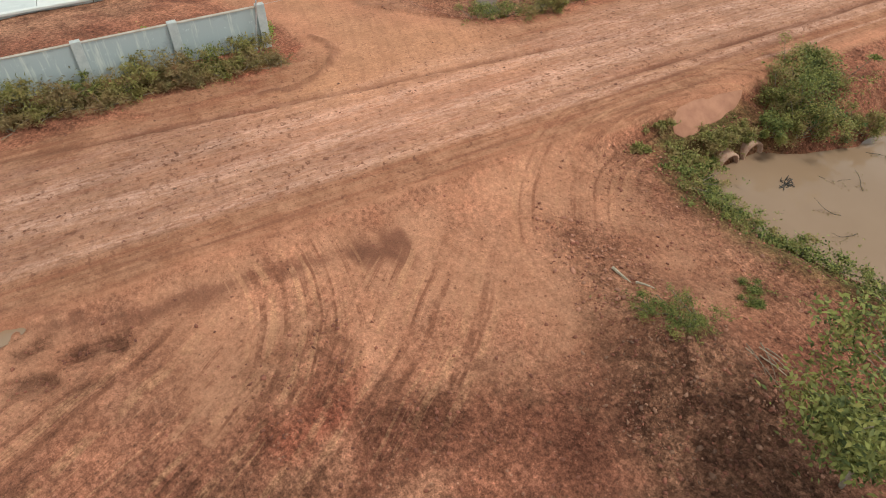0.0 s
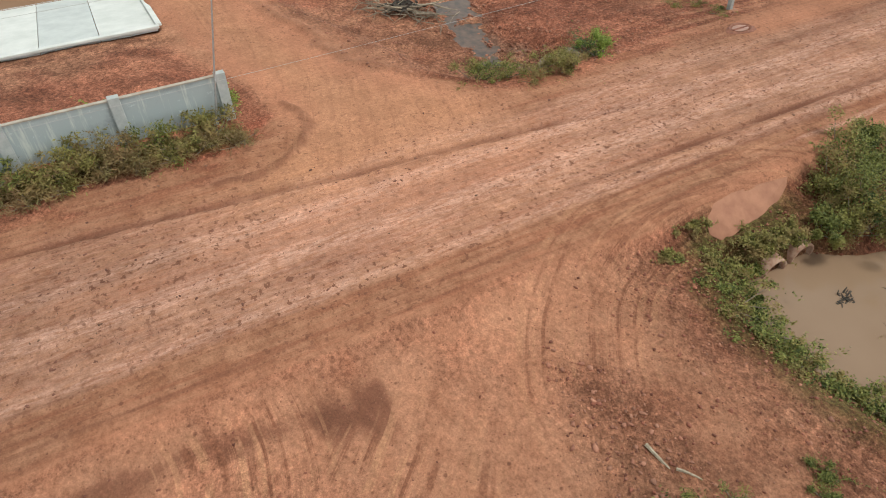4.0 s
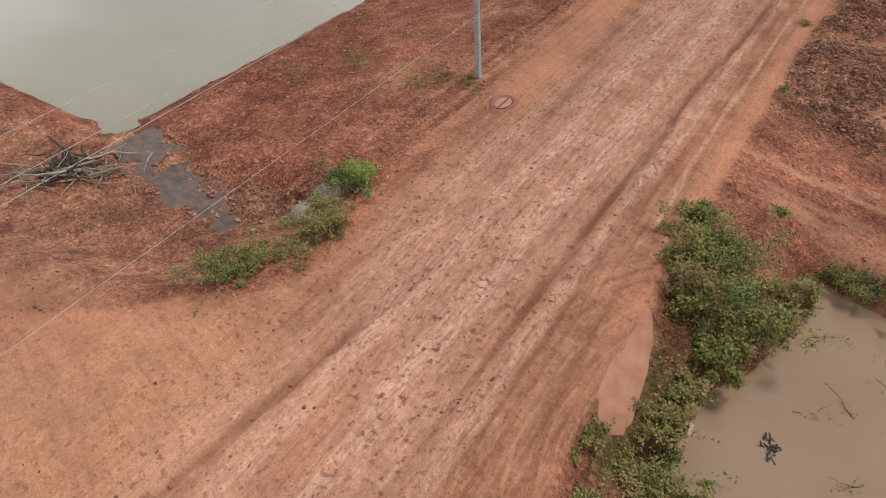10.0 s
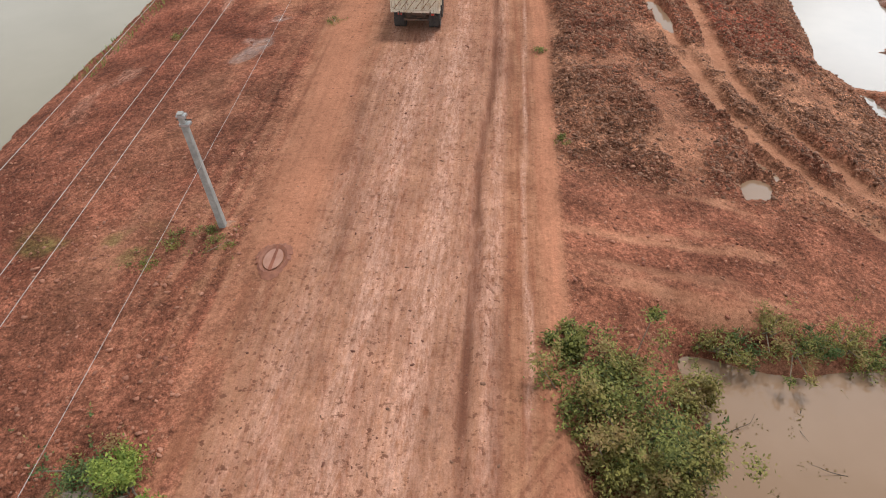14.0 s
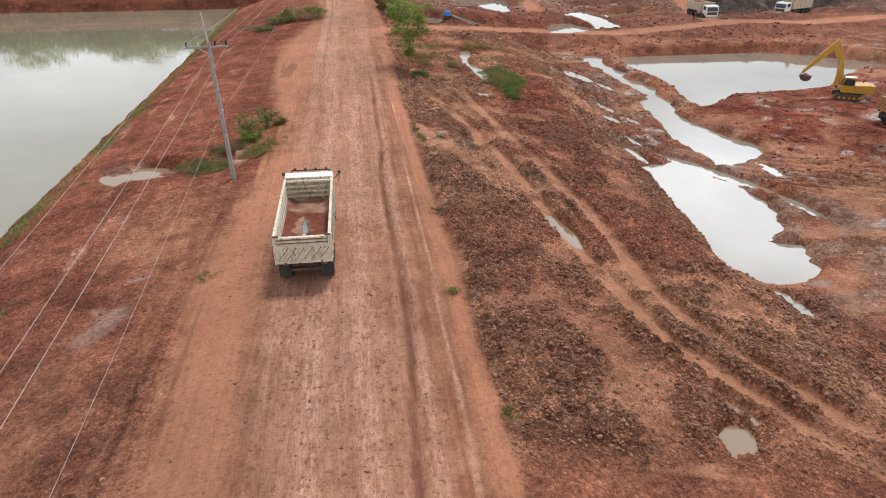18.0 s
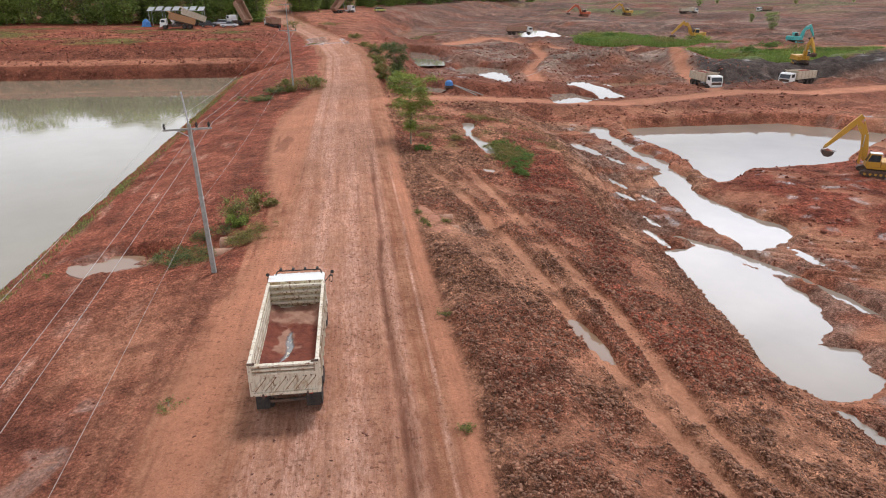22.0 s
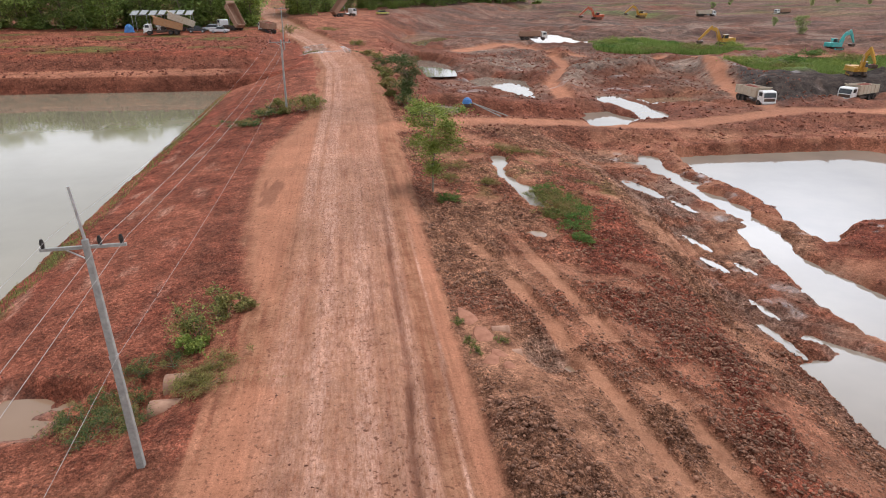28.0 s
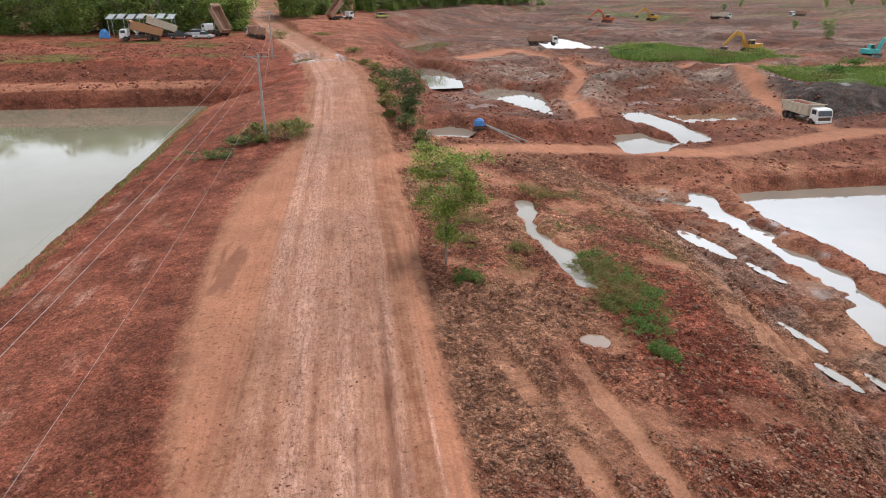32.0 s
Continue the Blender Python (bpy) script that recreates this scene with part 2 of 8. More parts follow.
    # trodden mud in blots, thicker in some stretches than in others
    strewn = band(noise_node(n, l, 0.32, 3, 0.6, along2.outputs[0]), 0.40, 0.62)
    blots = band(noise_node(n, l, 4.2, 4, 0.6, p), 0.59, 0.62)
    col = mix_node(n, l, math_node(n, l, "MULTIPLY", math_node(n, l, "MULTIPLY", blots, road), math_node(n, l, "ADD", math_node(n, l, "MULTIPLY", strewn, 0.7), 0.22)), col, (0.175, 0.075, 0.047))
    # stones and crumbs, lighter and darker than the ground round them
    for (d, pick, tint), amount in zip(pebble, (math_node(n, l, "MULTIPLY", bare, 0.55), math_node(n, l, "ADD", math_node(n, l, "MULTIPLY", bare, 0.35), 0.22))):
        inside = band(d, 0.40, 0.22)
        some = math_node(n, l, "MULTIPLY", inside, band(pick, 0.80, 0.86))
        col = mix_node(n, l, math_node(n, l, "MULTIPLY", some, amount), col, ramp_node(n, l, tint, (0.118, 0.054, 0.037), (0.443, 0.257, 0.173), 0.45, 0.85))
    col = mix_node(n, l, grey, col, ramp_node(n, l, mid, (0.17, 0.12, 0.096), (0.36, 0.27, 0.215), 0.38, 0.62))
    col = mix_node(n, l, black, col, ramp_node(n, l, mid, (0.035, 0.030, 0.028), (0.10, 0.078, 0.068), 0.3, 0.7))
    # every clod has a shade of its own
    warp = n.new("ShaderNodeVectorMath")
    warp.operation = "MULTIPLY_ADD"
    fuzz = n.new("ShaderNodeTexNoise")
    fuzz.inputs["Scale"].default_value, fuzz.inputs["Detail"].default_value = 5.0, 4
    l.new(p, fuzz.inputs["Vector"])
    l.new(fuzz.outputs["Color"], warp.inputs[0])
    warp.inputs[1].default_value = (0.35, 0.35, 0.35)
    l.new(p, warp.inputs[2])
    for scale in (3.0, 8.0):
        cell = n.new("ShaderNodeTexVoronoi")
        cell.inputs["Scale"].default_value = scale
        l.new(warp.outputs[0], cell.inputs["Vector"])
        sepc = n.new("ShaderNodeSeparateColor")
        l.new(cell.outputs["Color"], sepc.inputs[0])
        own = mix_node(n, l, 1.0, col, ramp_node(n, l, sepc.outputs[0], (0.72, 0.70, 0.69), (1.34, 1.34, 1.34), 0.1, 0.9), "MULTIPLY")
        col = mix_node(n, l, math_node(n, l, "ADD", math_node(n, l, "MULTIPLY", clod, 0.9), math_node(n, l, "MULTIPLY", bare, 0.3)), col, own)
    # tyre streaks swept round turning circles
    four = n.new("ShaderNodeVertexColor")
    four.layer_name = "cover_d"
    sep4 = n.new("ShaderNodeSeparateColor")
    l.new(four.outputs[0], sep4.inputs[0])
    for weight, centre, fine in ((sep4.outputs[0], (-15.4, -3.4, 0), 2.6), (sep4.outputs[1], (-34, -16, 0), 2.2), (sep4.outputs[2], (-9, 20, 0), 2.4), (four.outputs[1], (-44, -40, 0), 2.4)):
        flat_at = n.new("ShaderNodeVectorMath")
        flat_at.operation = "MULTIPLY"
        flat_at.inputs[1].default_value = (1, 1, 0)
        l.new(p, flat_at.inputs[0])
        away = n.new("ShaderNodeVectorMath")
        away.operation = "DISTANCE"
        away.inputs[1].default_value = centre
        l.new(flat_at.outputs[0], away.inputs[0])
        wavy = n.new("ShaderNodeMath")
        wavy.operation = "MULTIPLY_ADD"
        l.new(noise_node(n, l, 0.35, 2, 0.5, p), wavy.inputs[0])
        wavy.inputs[1].default_value = 0.5
        l.new(away.outputs["Value"], wavy.inputs[2])
        lines = n.new("ShaderNodeTexNoise")
        lines.noise_dimensions = "1D"
        lines.inputs["Scale"].default_value, lines.inputs["Detail"].default_value, lines.inputs["Roughness"].default_value = fine, 4, 0.7
        l.new(wavy.outputs[0], lines.inputs["W"])
        broken = math_node(n, l, "MULTIPLY", weight, band(noise_node(n, l, 1.1, 4, 0.65, p), 0.40, 0.55))
        col = mix_node(n, l, math_node(n, l, "MULTIPLY", broken, band(lines.outputs["Fac"], 0.54, 0.62)), col, (0.227, 0.094, 0.055))
        col = mix_node(n, l, math_node(n, l, "MULTIPLY", math_node(n, l, "MULTIPLY", broken, band(lines.outputs["Fac"], 0.46, 0.40)), 0.7), col, (0.492, 0.251, 0.142))
    # single dark stones and mud crumbs lying on the road
    for scale, share in ((4.2, 0.93), (9.0, 0.88)):
        v = n.new("ShaderNodeTexVoronoi")
        v.inputs["Scale"].default_value = scale
        l.new(p, v.inputs["Vector"])
        sepv = n.new("ShaderNodeSeparateColor")
        l.new(v.outputs["Color"], sepv.inputs[0])
        spot = math_node(n, l, "MULTIPLY", band(v.outputs["Distance"], 0.30, 0.16), band(sepv.outputs[0], share, share + 0.03))
        col = mix_node(n, l, math_node(n, l, "MULTIPLY", spot, 0.75), col, (0.167, 0.070, 0.044))
    far_way = math_node(n, l, "MULTIPLY", math_node(n, l, "MULTIPLY", road, tone), 0.25)
    col = mix_node(n, l, far_way, col, (0.52, 0.245, 0.148))
    along3 = n.new("ShaderNodeMapping")
    along3.inputs["Scale"].default_value = (1.0, 0.035, 1.0)
    l.new(p, along3.inputs[0])
    drawn = noise_node(n, l, 5.5, 6, 0.72, along3.outputs[0])
    across = n.new("ShaderNodeSeparateXYZ")
    l.new(p, across.inputs[0])
    west_end = n.new("ShaderNodeMapRange")
    west_end.inputs[1].default_value, west_end.inputs[2].default_value = -28.0, -25.6
    l.new(across.outputs[0], west_end.inputs[0])
    main_road = math_node(n, l, "MULTIPLY", math_node(n, l, "MULTIPLY", road, west_end.outputs[0]), 0.75)
    col = mix_node(n, l, main_road, col, mix_node(n, l, 1.0, col, ramp_node(n, l, drawn, (0.82, 0.80, 0.79), (1.13, 1.13, 1.13), 0.36, 0.62), "MULTIPLY"))
    lush = ramp_node(n, l, mid, (0.045, 0.075, 0.018), (0.15, 0.21, 0.05), 0.3, 0.7)
    col = mix_node(n, l, math_node(n, l, "MULTIPLY", grass, band(grain, 0.28, 0.5)), col, lush)
    col = mix_node(n, l, math_node(n, l, "MULTIPLY", wet, 0.55), col, (0.19, 0.125, 0.095))
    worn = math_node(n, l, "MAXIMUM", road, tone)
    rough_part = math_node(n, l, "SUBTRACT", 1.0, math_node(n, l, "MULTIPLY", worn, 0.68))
    # painted shade of small gaps: hollows of the bump noises darkened, tops lightened
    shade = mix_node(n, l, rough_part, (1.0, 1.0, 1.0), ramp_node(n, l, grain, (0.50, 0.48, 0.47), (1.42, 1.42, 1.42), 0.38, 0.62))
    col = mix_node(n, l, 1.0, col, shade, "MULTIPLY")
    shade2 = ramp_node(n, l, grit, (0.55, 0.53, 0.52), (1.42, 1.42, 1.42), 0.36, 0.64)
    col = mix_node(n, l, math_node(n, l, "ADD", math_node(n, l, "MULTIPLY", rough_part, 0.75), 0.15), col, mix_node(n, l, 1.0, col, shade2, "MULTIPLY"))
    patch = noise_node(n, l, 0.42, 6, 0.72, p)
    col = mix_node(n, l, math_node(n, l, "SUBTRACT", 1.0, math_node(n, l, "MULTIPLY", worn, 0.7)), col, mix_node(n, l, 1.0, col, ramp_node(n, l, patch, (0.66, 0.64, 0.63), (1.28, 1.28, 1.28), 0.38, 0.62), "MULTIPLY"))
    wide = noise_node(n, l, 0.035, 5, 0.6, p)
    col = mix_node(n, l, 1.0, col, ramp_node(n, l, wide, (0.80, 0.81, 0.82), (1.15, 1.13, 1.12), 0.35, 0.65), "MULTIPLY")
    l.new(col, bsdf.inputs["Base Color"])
    dry = n.new("ShaderNodeMapRange")
    dry.inputs[3].default_value, dry.inputs[4].default_value = 0.95, 0.10
    l.new(wet, dry.inputs[0])
    l.new(dry.outputs[0], bsdf.inputs["Roughness"])
    bsdf.inputs["Specular IOR Level"].default_value = 0.12
    relief = math_node(n, l, "MULTIPLY", grain, math_node(n, l, "ADD", math_node(n, l, "MULTIPLY", clod, 1.0), math_node(n, l, "ADD", math_node(n, l, "MULTIPLY", bare, 0.3), 0.10)))
    lump = math_node(n, l, "MULTIPLY", math_node(n, l, "SUBTRACT", 0.55, pebble[0][0]), math_node(n, l, "ADD", math_node(n, l, "MULTIPLY", clod, 1.0), 0.05))
    total = n.new("ShaderNodeMath")
    total.operation = "MULTIPLY_ADD"
    l.new(grit, total.inputs[0])
    total.inputs[1].default_value = 0.13
    l.new(math_node(n, l, "ADD", relief, lump), total.inputs[2])
    smooth_wet = n.new("ShaderNodeMath")
    smooth_wet.operation = "MULTIPLY"
    inv = math_node(n, l, "SUBTRACT", 1.0, wet)
    l.new(total.outputs[0], smooth_wet.inputs[0])
    l.new(inv, smooth_wet.inputs[1])
    bump_node(n, l, smooth_wet.outputs[0], 1.0, 0.24, bsdf)
    return m


def water_material(name, colour, ripple=0.02, silt=(0.3, 0.2, 0.14)):
    m, n, l, bsdf = node_mat(name, 0.04, colour)
    p = place(n)
    col = ramp_node(n, l, noise_node(n, l, 0.12, 4, 0.6, p), colour, silt, 0.35, 0.75)
    l.new(col, bsdf.inputs["Base Color"])
    bsdf.inputs["IOR"].default_value = 1.36
    bsdf.inputs["Specular IOR Level"].default_value = 0.85
    bump_node(n, l, noise_node(n, l, 2.2, 3, 0.5, p), ripple, 0.05, bsdf)
    return m


EARTH = earth_material()
WATER_BIG = water_material("silty_water", (0.235, 0.205, 0.145), 0.02, (0.27, 0.235, 0.17))
WATER_BROWN = water_material("brown_water", (0.255, 0.160, 0.100), 0.02, (0.30, 0.195, 0.130))
MUD_FILM = water_material("grey_mud_film", (0.085, 0.068, 0.060), 0.15, (0.20, 0.125, 0.095))
MUD_FILM.node_tree.nodes["Principled BSDF"].inputs["Roughness"].default_value = 0.34
MUD_FILM.node_tree.nodes["Principled BSDF"].inputs["Specular IOR Level"].default_value = 0.25
for node in MUD_FILM.node_tree.nodes:
    if node.type == "TEX_NOISE" and node.inputs["Scale"].default_value < 1:
        node.inputs["Scale"].default_value = 2.4
WATER_PIT = water_material("pit_water", (0.25, 0.21, 0.17), 0.02, (0.30, 0.25, 0.20))

# ---- shape of the land (metres; the main road runs along y) ----
def ease(a, b, v):
    t = np.clip((v - a) / (b - a), 0, 1)
    return t * t * (3 - 2 * t)


def lattice(ix, iy, seed):
    h = (ix.astype(np.int64) * 374761393 + iy.astype(np.int64) * 668265263 + seed * 2147483647) & 0xFFFFFFFF
    h = ((h ^ (h >> 13)) * 1274126177) & 0xFFFFFFFF
    return ((h ^ (h >> 16)) & 0xFFFFFF) / 16777215.0


def rough(x, y, size, octaves=3, seed=1):
    """Soft random relief between -1 and 1, with lumps of about that size."""
    total, amp, norm = 0.0, 1.0, 0.0
    for o in range(octaves):
        px, py = x / size + 37.1 * o, y / size - 11.7 * o
        ix, iy = np.floor(px), np.floor(py)
        fx, fy = px - ix, py - iy
        fx, fy = fx * fx * (3 - 2 * fx), fy * fy * (3 - 2 * fy)
        s = seed + 17 * o
        a = lattice(ix, iy, s) * (1 - fx) + lattice(ix + 1, iy, s) * fx
        b = lattice(ix, iy + 1, s) * (1 - fx) + lattice(ix + 1, iy + 1, s) * fx
        total = total + amp * (2 * (a * (1 - fy) + b * fy) - 1)
        norm, amp, size = norm + amp, amp * 0.5, size * 0.5
    return total / norm


def lumps(x, y, size, seed=3):
    """Clods: round-topped cells of uneven height, 0 to 1."""
    px, py = x / size, y / size
    ix, iy = np.floor(px), np.floor(py)
    best = np.zeros_like(px)
    for dx in (-1, 0, 1):
        for dy in (-1, 0, 1):
            jx, jy = ix + dx, iy + dy
            cx, cy = jx + lattice(jx, jy, seed), jy + lattice(jx, jy, seed + 5)
            tall = 0.25 + 0.75 * lattice(jx, jy, seed + 9)
            d = ((px - cx) ** 2 + (py - cy) ** 2) / (0.22 + 0.5 * tall)
            best = np.maximum(best, tall * np.clip(1 - d, 0, 1))
    return best


def near_line(x, y, pts):
    """Distance to a line of points."""
    best = np.full(np.shape(x), 1e9)
    for (ax, ay), (bx, by) in zip(pts, pts[1:]):
        ex, ey = bx - ax, by - ay
        k = np.clip(((x - ax) * ex + (y - ay) * ey) / (ex * ex + ey * ey), 0, 1)
        best = np.minimum(best, np.hypot(x - ax - k * ex, y - ay - k * ey))
    return best


def within(x, y, pts):
    """Signed distance to an outline: positive inside."""
    d = near_line(x, y, list(pts) + [pts[0]])
    odd = np.zeros(np.shape(x), bool)
    for (ax, ay), (bx, by) in zip(pts, list(pts[1:]) + [pts[0]]):
        if ay != by:
            odd ^= ((ay > y) != (by > y)) & (x < (bx - ax) * (y - ay) / (by - ay) + ax)
    return np.where(odd, d, -d)


def prof(v, a, b):
    return np.interp(v, a, b)


# still waters: outline and level
CULVERT_POND = ((-14.4, 20.9), (-12.6, 19.9), (-10, 20), (-7, 21), (-3, 21.4), (16, 21), (16, 30), (-6.5, 30.0), (-10.3, 30.1), (-12.8, 30.7), (-12.2, 28.3), (-13.2, 25.3), (-14.5, 24))
PIT_POND = ((3.2, 73.1), (5.8, 73.2), (7.1, 72), (7.6, 70.5), (8.3, 67.7), (8.6, 65), (8.4, 62.8), (7.4, 60.7), (4.8, 58.7), (5.6, 57.9), (6.7, 57.5), (5.5, 54.6), (3.8, 53.6), (1.6, 54.1), (0.2, 54.5), (1.3, 59.3), (1.9, 63.4), (2.5, 66.7), (3.2, 71.5))
SIDE_CHANNEL = ((5.4, 75.8), (7.4, 73.0), (9.0, 69.4), (10.2, 66.6), (10.8, 64.6), (11.0, 61.6))
LONG_POND = ((12.1, 93.9), (13, 86), (14, 80.4), (15.6, 77.1), (14.6, 75), (13.2, 73.8), (11.5, 73.2), (9.6, 72.6), (9.6, 74.3), (9.3, 79.8), (10.4, 86), (11.3, 93))
DIG_POND = ((17.8, 113), (19.6, 121), (28, 121.6), (45, 121.8), (56, 113), (58, 104), (47, 104), (42, 101.5), (35, 95), (29, 94), (22.5, 94), (19, 91.2), (17, 89.8), (17.6, 95), (18.8, 100.5), (18.6, 104), (17.8, 108))
RILL = ((14.4, 119), (13.8, 112), (13.4, 105), (14.4, 100), (13.6, 94), (12.6, 90))
BERM = ((-18, 118), (-12, 124), (-6, 129), (5, 132), (22, 130), (36, 134), (48, 138), (60, 135), (80, 140))
BERM_RISE = ((-18, 0.3), (-12, -0.3), (-6, -1.0), (5, -2.0), (22, -2.6), (36, -2.5), (48, -2.3), (60, -2.4), (80, -2.4))
GREEN_A = ((44, 216), (49, 235), (70, 243), (71, 226), (84, 203), (66, 200), (55, 206))
GREEN_B = ((60, 182), (70, 186), (78, 184), (97, 188), (120, 192), (110, 176), (76, 161), (63, 161))
LOOP = ((9, 222), (24, 235), (29, 216), (36.5, 203), (60, 197), (76, 190), (104, 195), (170, 204))
RIDGE = ((-60, 240), (-38, 258), (-20, 278), (20, 350), (60, 440), (130, 600), (400, 1300))
SIDE_ROAD = ((-20, 12.5), (-28, 12.6), (-34, 11.8), (-41, 9.6), (-52, 8.2), (-70, 6.5))


# pools in the far workings and rain puddles: x, y, half widths, turn
FAR_POOLS = (
    ((-3.1, 217), (0.6, 212), (2.4, 203), (1.3, 185.6), (-4.4, 184.8), (-4.2, 205)),
    ((4.2, 184), (9.3, 189.4), (15.4, 181), (11.4, 161), (7.3, 175), (4.6, 178)),
    ((22.8, 160), (26.4, 159), (27, 150), (27.6, 141), (25.6, 138), (22.1, 137.3), (22.2, 148)),
    ((14.4, 141.6), (18.4, 142), (19.7, 136.8), (16.4, 133), (13.1, 132)),
    ((-10.2, 141), (-7.1, 143), (-5.5, 140.6), (-7, 138), (-9.9, 137)),
)
BROWN_POOLS = (((29.5, 157), (38.8, 157), (41.8, 151), (37, 148), (31, 150)), ((44.8, 297), (61, 292), (66, 256), (54, 240), (36.4, 243)), ((-8.5, 241), (0.5, 275), (14, 257), (-0.6, 231)))
PUDDLES = ((-9.75, 55.75, 0.42, 1.75, 8), (-8.3, 39.7, 0.5, 0.8, -30), (-7.5, 41.4, 0.3, 1.2, 25), (-36.1, 70.4, 2.6, 1.5, -8), (5.3, 86.7, 0.28, 1.2, 12), (7.1, 85.5, 0.24, 1.0, 8), (-27.6, 194, 1.9, 5.4, -10), (-20.0, 195, 1.1, 4.6, -8), (2.0, 51.0, 0.42, 1.4, 8), (12.5, 69.2, 0.4, 2.1, 4), (3.4, 75.9, 0.3, 1.8, 3), (9.6, 100, 0.35, 1.6, 10), (4.6, 79.5, 0.25, 1.2, 6), (6.2, 91, 0.3, 1.5, 8), (8.2, 106, 0.7, 2.6, 12), (-8.4, 87.5, 0.6, 0.6, 0), (-11.6, 70.4, 0.35, 0.9, 10), (12.0, 116.4, 1.6, 0.8, 0), (-16.9, -5.8, 0.3, 0.6, 10))


# level standing places of the machines in the workings
STANDS = ((49, 152), (66, 149), (31.5, 249), (73, 158), (84, 223), (107, 208), (135, 335))
POOL_LEVELS = []
FAR_LEVELS = []


def in_oval(x, y, c):
    """1 on the rim of an oval, less inside."""
    dx, dy, k = x - c[0], y - c[1], radians(c[4])
    return np.hypot((dx * np.cos(k) + dy * np.sin(k)) / c[2], (dy * np.cos(k) - dx * np.sin(k)) / c[3])


def road_mid(y):
    return prof(y, [-200, 20, 60, 105, 135, 165, 185, 205, 230, 260, 300, 360, 500], [-22.2, -22.3, -22.1, -21.6, -21.0, -21.2, -23.4, -27.0, -33.0, -39.5, -47, -56, -80])


def road_half(y):
    return prof(y, [-200, 30, 60, 80, 100, 150, 185, 210, 260, 500], [5.0, 5.0, 5.2, 4.9, 5.2, 4.7, 5.2, 4.4, 4.0, 3.6])


def road_rise(y):
    return prof(y, [-300, 96, 112, 130, 160, 190, 230, 270, 340, 900], [0, 0, 0.25, 0.75, 1.6, 2.5, 3.5, 4.4, 5.6, 6])


def land(x, y, fine=True):
    """Height of the ground and its make-up, by place."""
    x, y = np.asarray(x, float), np.asarray(y, float)
    zr, mid, half = road_rise(y), road_mid(y), road_half(y)
    u = x - mid
    wob = rough(x, y, 3.0, 3, 4)
    wob_far = rough(x, y, 14.0, 3, 8)
    jag = rough(x, y, 0.9, 3, 37) if fine else 0.0

    # west: bank down to the big reservoir, terraces behind it
    west = prof(x, [-60, -46, -44.2, -43.2, -41, -36, -31, -28.3, -26.5], [-4, -3.8, -3.25, -2.75, -2.0, -1.15, -0.45, -0.15, 0])
    west = west + zr * ease(-46, -29, x)
    terrace = prof(y, [168, 172.6, 174.0, 181, 188, 205, 225, 300, 900], [-3.6, -3.1, -0.05, 0.15, 2.9, 3.5, 4.5, 5.2, 6])
    to_bank = ease(165, 176, y) * ease(-27, -42, x)
    west = west * (1 - to_bank) + terrace * to_bank
    flat = prof(x, [-80, -46, -33, -30.6, -28.4, -26.6], [-2.4, -2.15, -1.95, -1.3, -0.25, 0])
    k = ease(26, 21.5, y) * ease(-100, -90, x)
    west = west * (1 - k) + flat * k
    side = prof(x, [-80, -52, -42, -34, -27], [-1.8, -1.5, -1.05, -0.55, 0])
    yard_w = prof(x, [-80, -46, -42, -39, -31, -27], [-1.6, -1.3, -0.95, -0.45, 0.12, 0])
    k = ease(9.5, 5.5, y)
    d_side = near_line(x, y, SIDE_ROAD)
    west = west * (1 - k) + yard_w * k
    k = ease(6.2, 3.6, d_side)
    west = west * (1 - k) + side * k
    k = ease(-43.35, -44.2, x) * ease(6.1, 5.5, y) * ease(-9.8, -9.2, y) * ease(-57, -56, x)
    west = west * (1 - k) - 3.4 * k
    ditch = near_line(x, y, ((-43.5, 23.3), (-39.5, 23.2), (-36, 22.2), (-32.5, 22.4), (-29.6, 23.4)))
    west = west - (0.36 - 0.36 * rough(x, y, 0.8, 3, 35)) * ease(2.1, 0.6, ditch + 0.6 * wob + 0.5 * jag)

    # east: yard and culvert pond, graded pad, clod field falling to the pits
    yard = prof(x, [-18.5, -17.2, -15.8, -3, 6, 30], [0, -0.08, -0.45, -0.5, -0.7, -1])
    yard = yard - 0.5 * ease(12.5, 18, y)
    sd = within(x, y, CULVERT_POND)
    yard = yard + 0.55 * np.exp(-((x + 7.6) ** 2 + (y - 11.6) ** 2) / 2.2)
    pad = prof(x, [-18.0, -17.2, -16, -14.5, -10, -8, 0, 20], [0, -0.12, -0.3, -0.5, -1.2, -1.6, -2.6, -3.1])
    shift = 5.0 * ease(68, 104, y)
    heap = ease(40, 45, y) * ease(78, 64, y)
    field = prof(x - shift * ease(-15, -6, x), [-18, -17, -16.2, -12.5, -9.5, -7, -3.5, 0, 1.6, 6, 22, 60], [0, -0.2, -0.35, -0.5, -0.85, -1.1, -1.75, -3.0, -3.85, -3.75, -3.4, -3.0])
    field = field + heap * 0.62 * ease(-17.2, -15.8, x) * ease(-10.5, -14, x)
    field = field - 0.3 * ease(80, 92, y) * ease(-17, -15, x) * ease(4, -4, x)
    east = yard * ease(30.5, 28, y) + pad * ease(28, 30.5, y)
    k = ease(38, 44, y)
    east = east * (1 - k) + field * k
    steep = ease(-13.2, -14.2, x) * ease(20.2, 21.2, y) * ease(26, 25, y)
    k = ease(-2.3 + 1.5 * steep, 0.7 - 0.3 * steep, sd + 0.35 * wob * (1 - steep))
    east = east * (1 - k) - 2.55 * k
    spit = within(x, y, ((15.8, 88), (22, 92.5), (30, 92.5), (40, 95), (52, 98), (56, 74), (30, 68), (17, 74)))
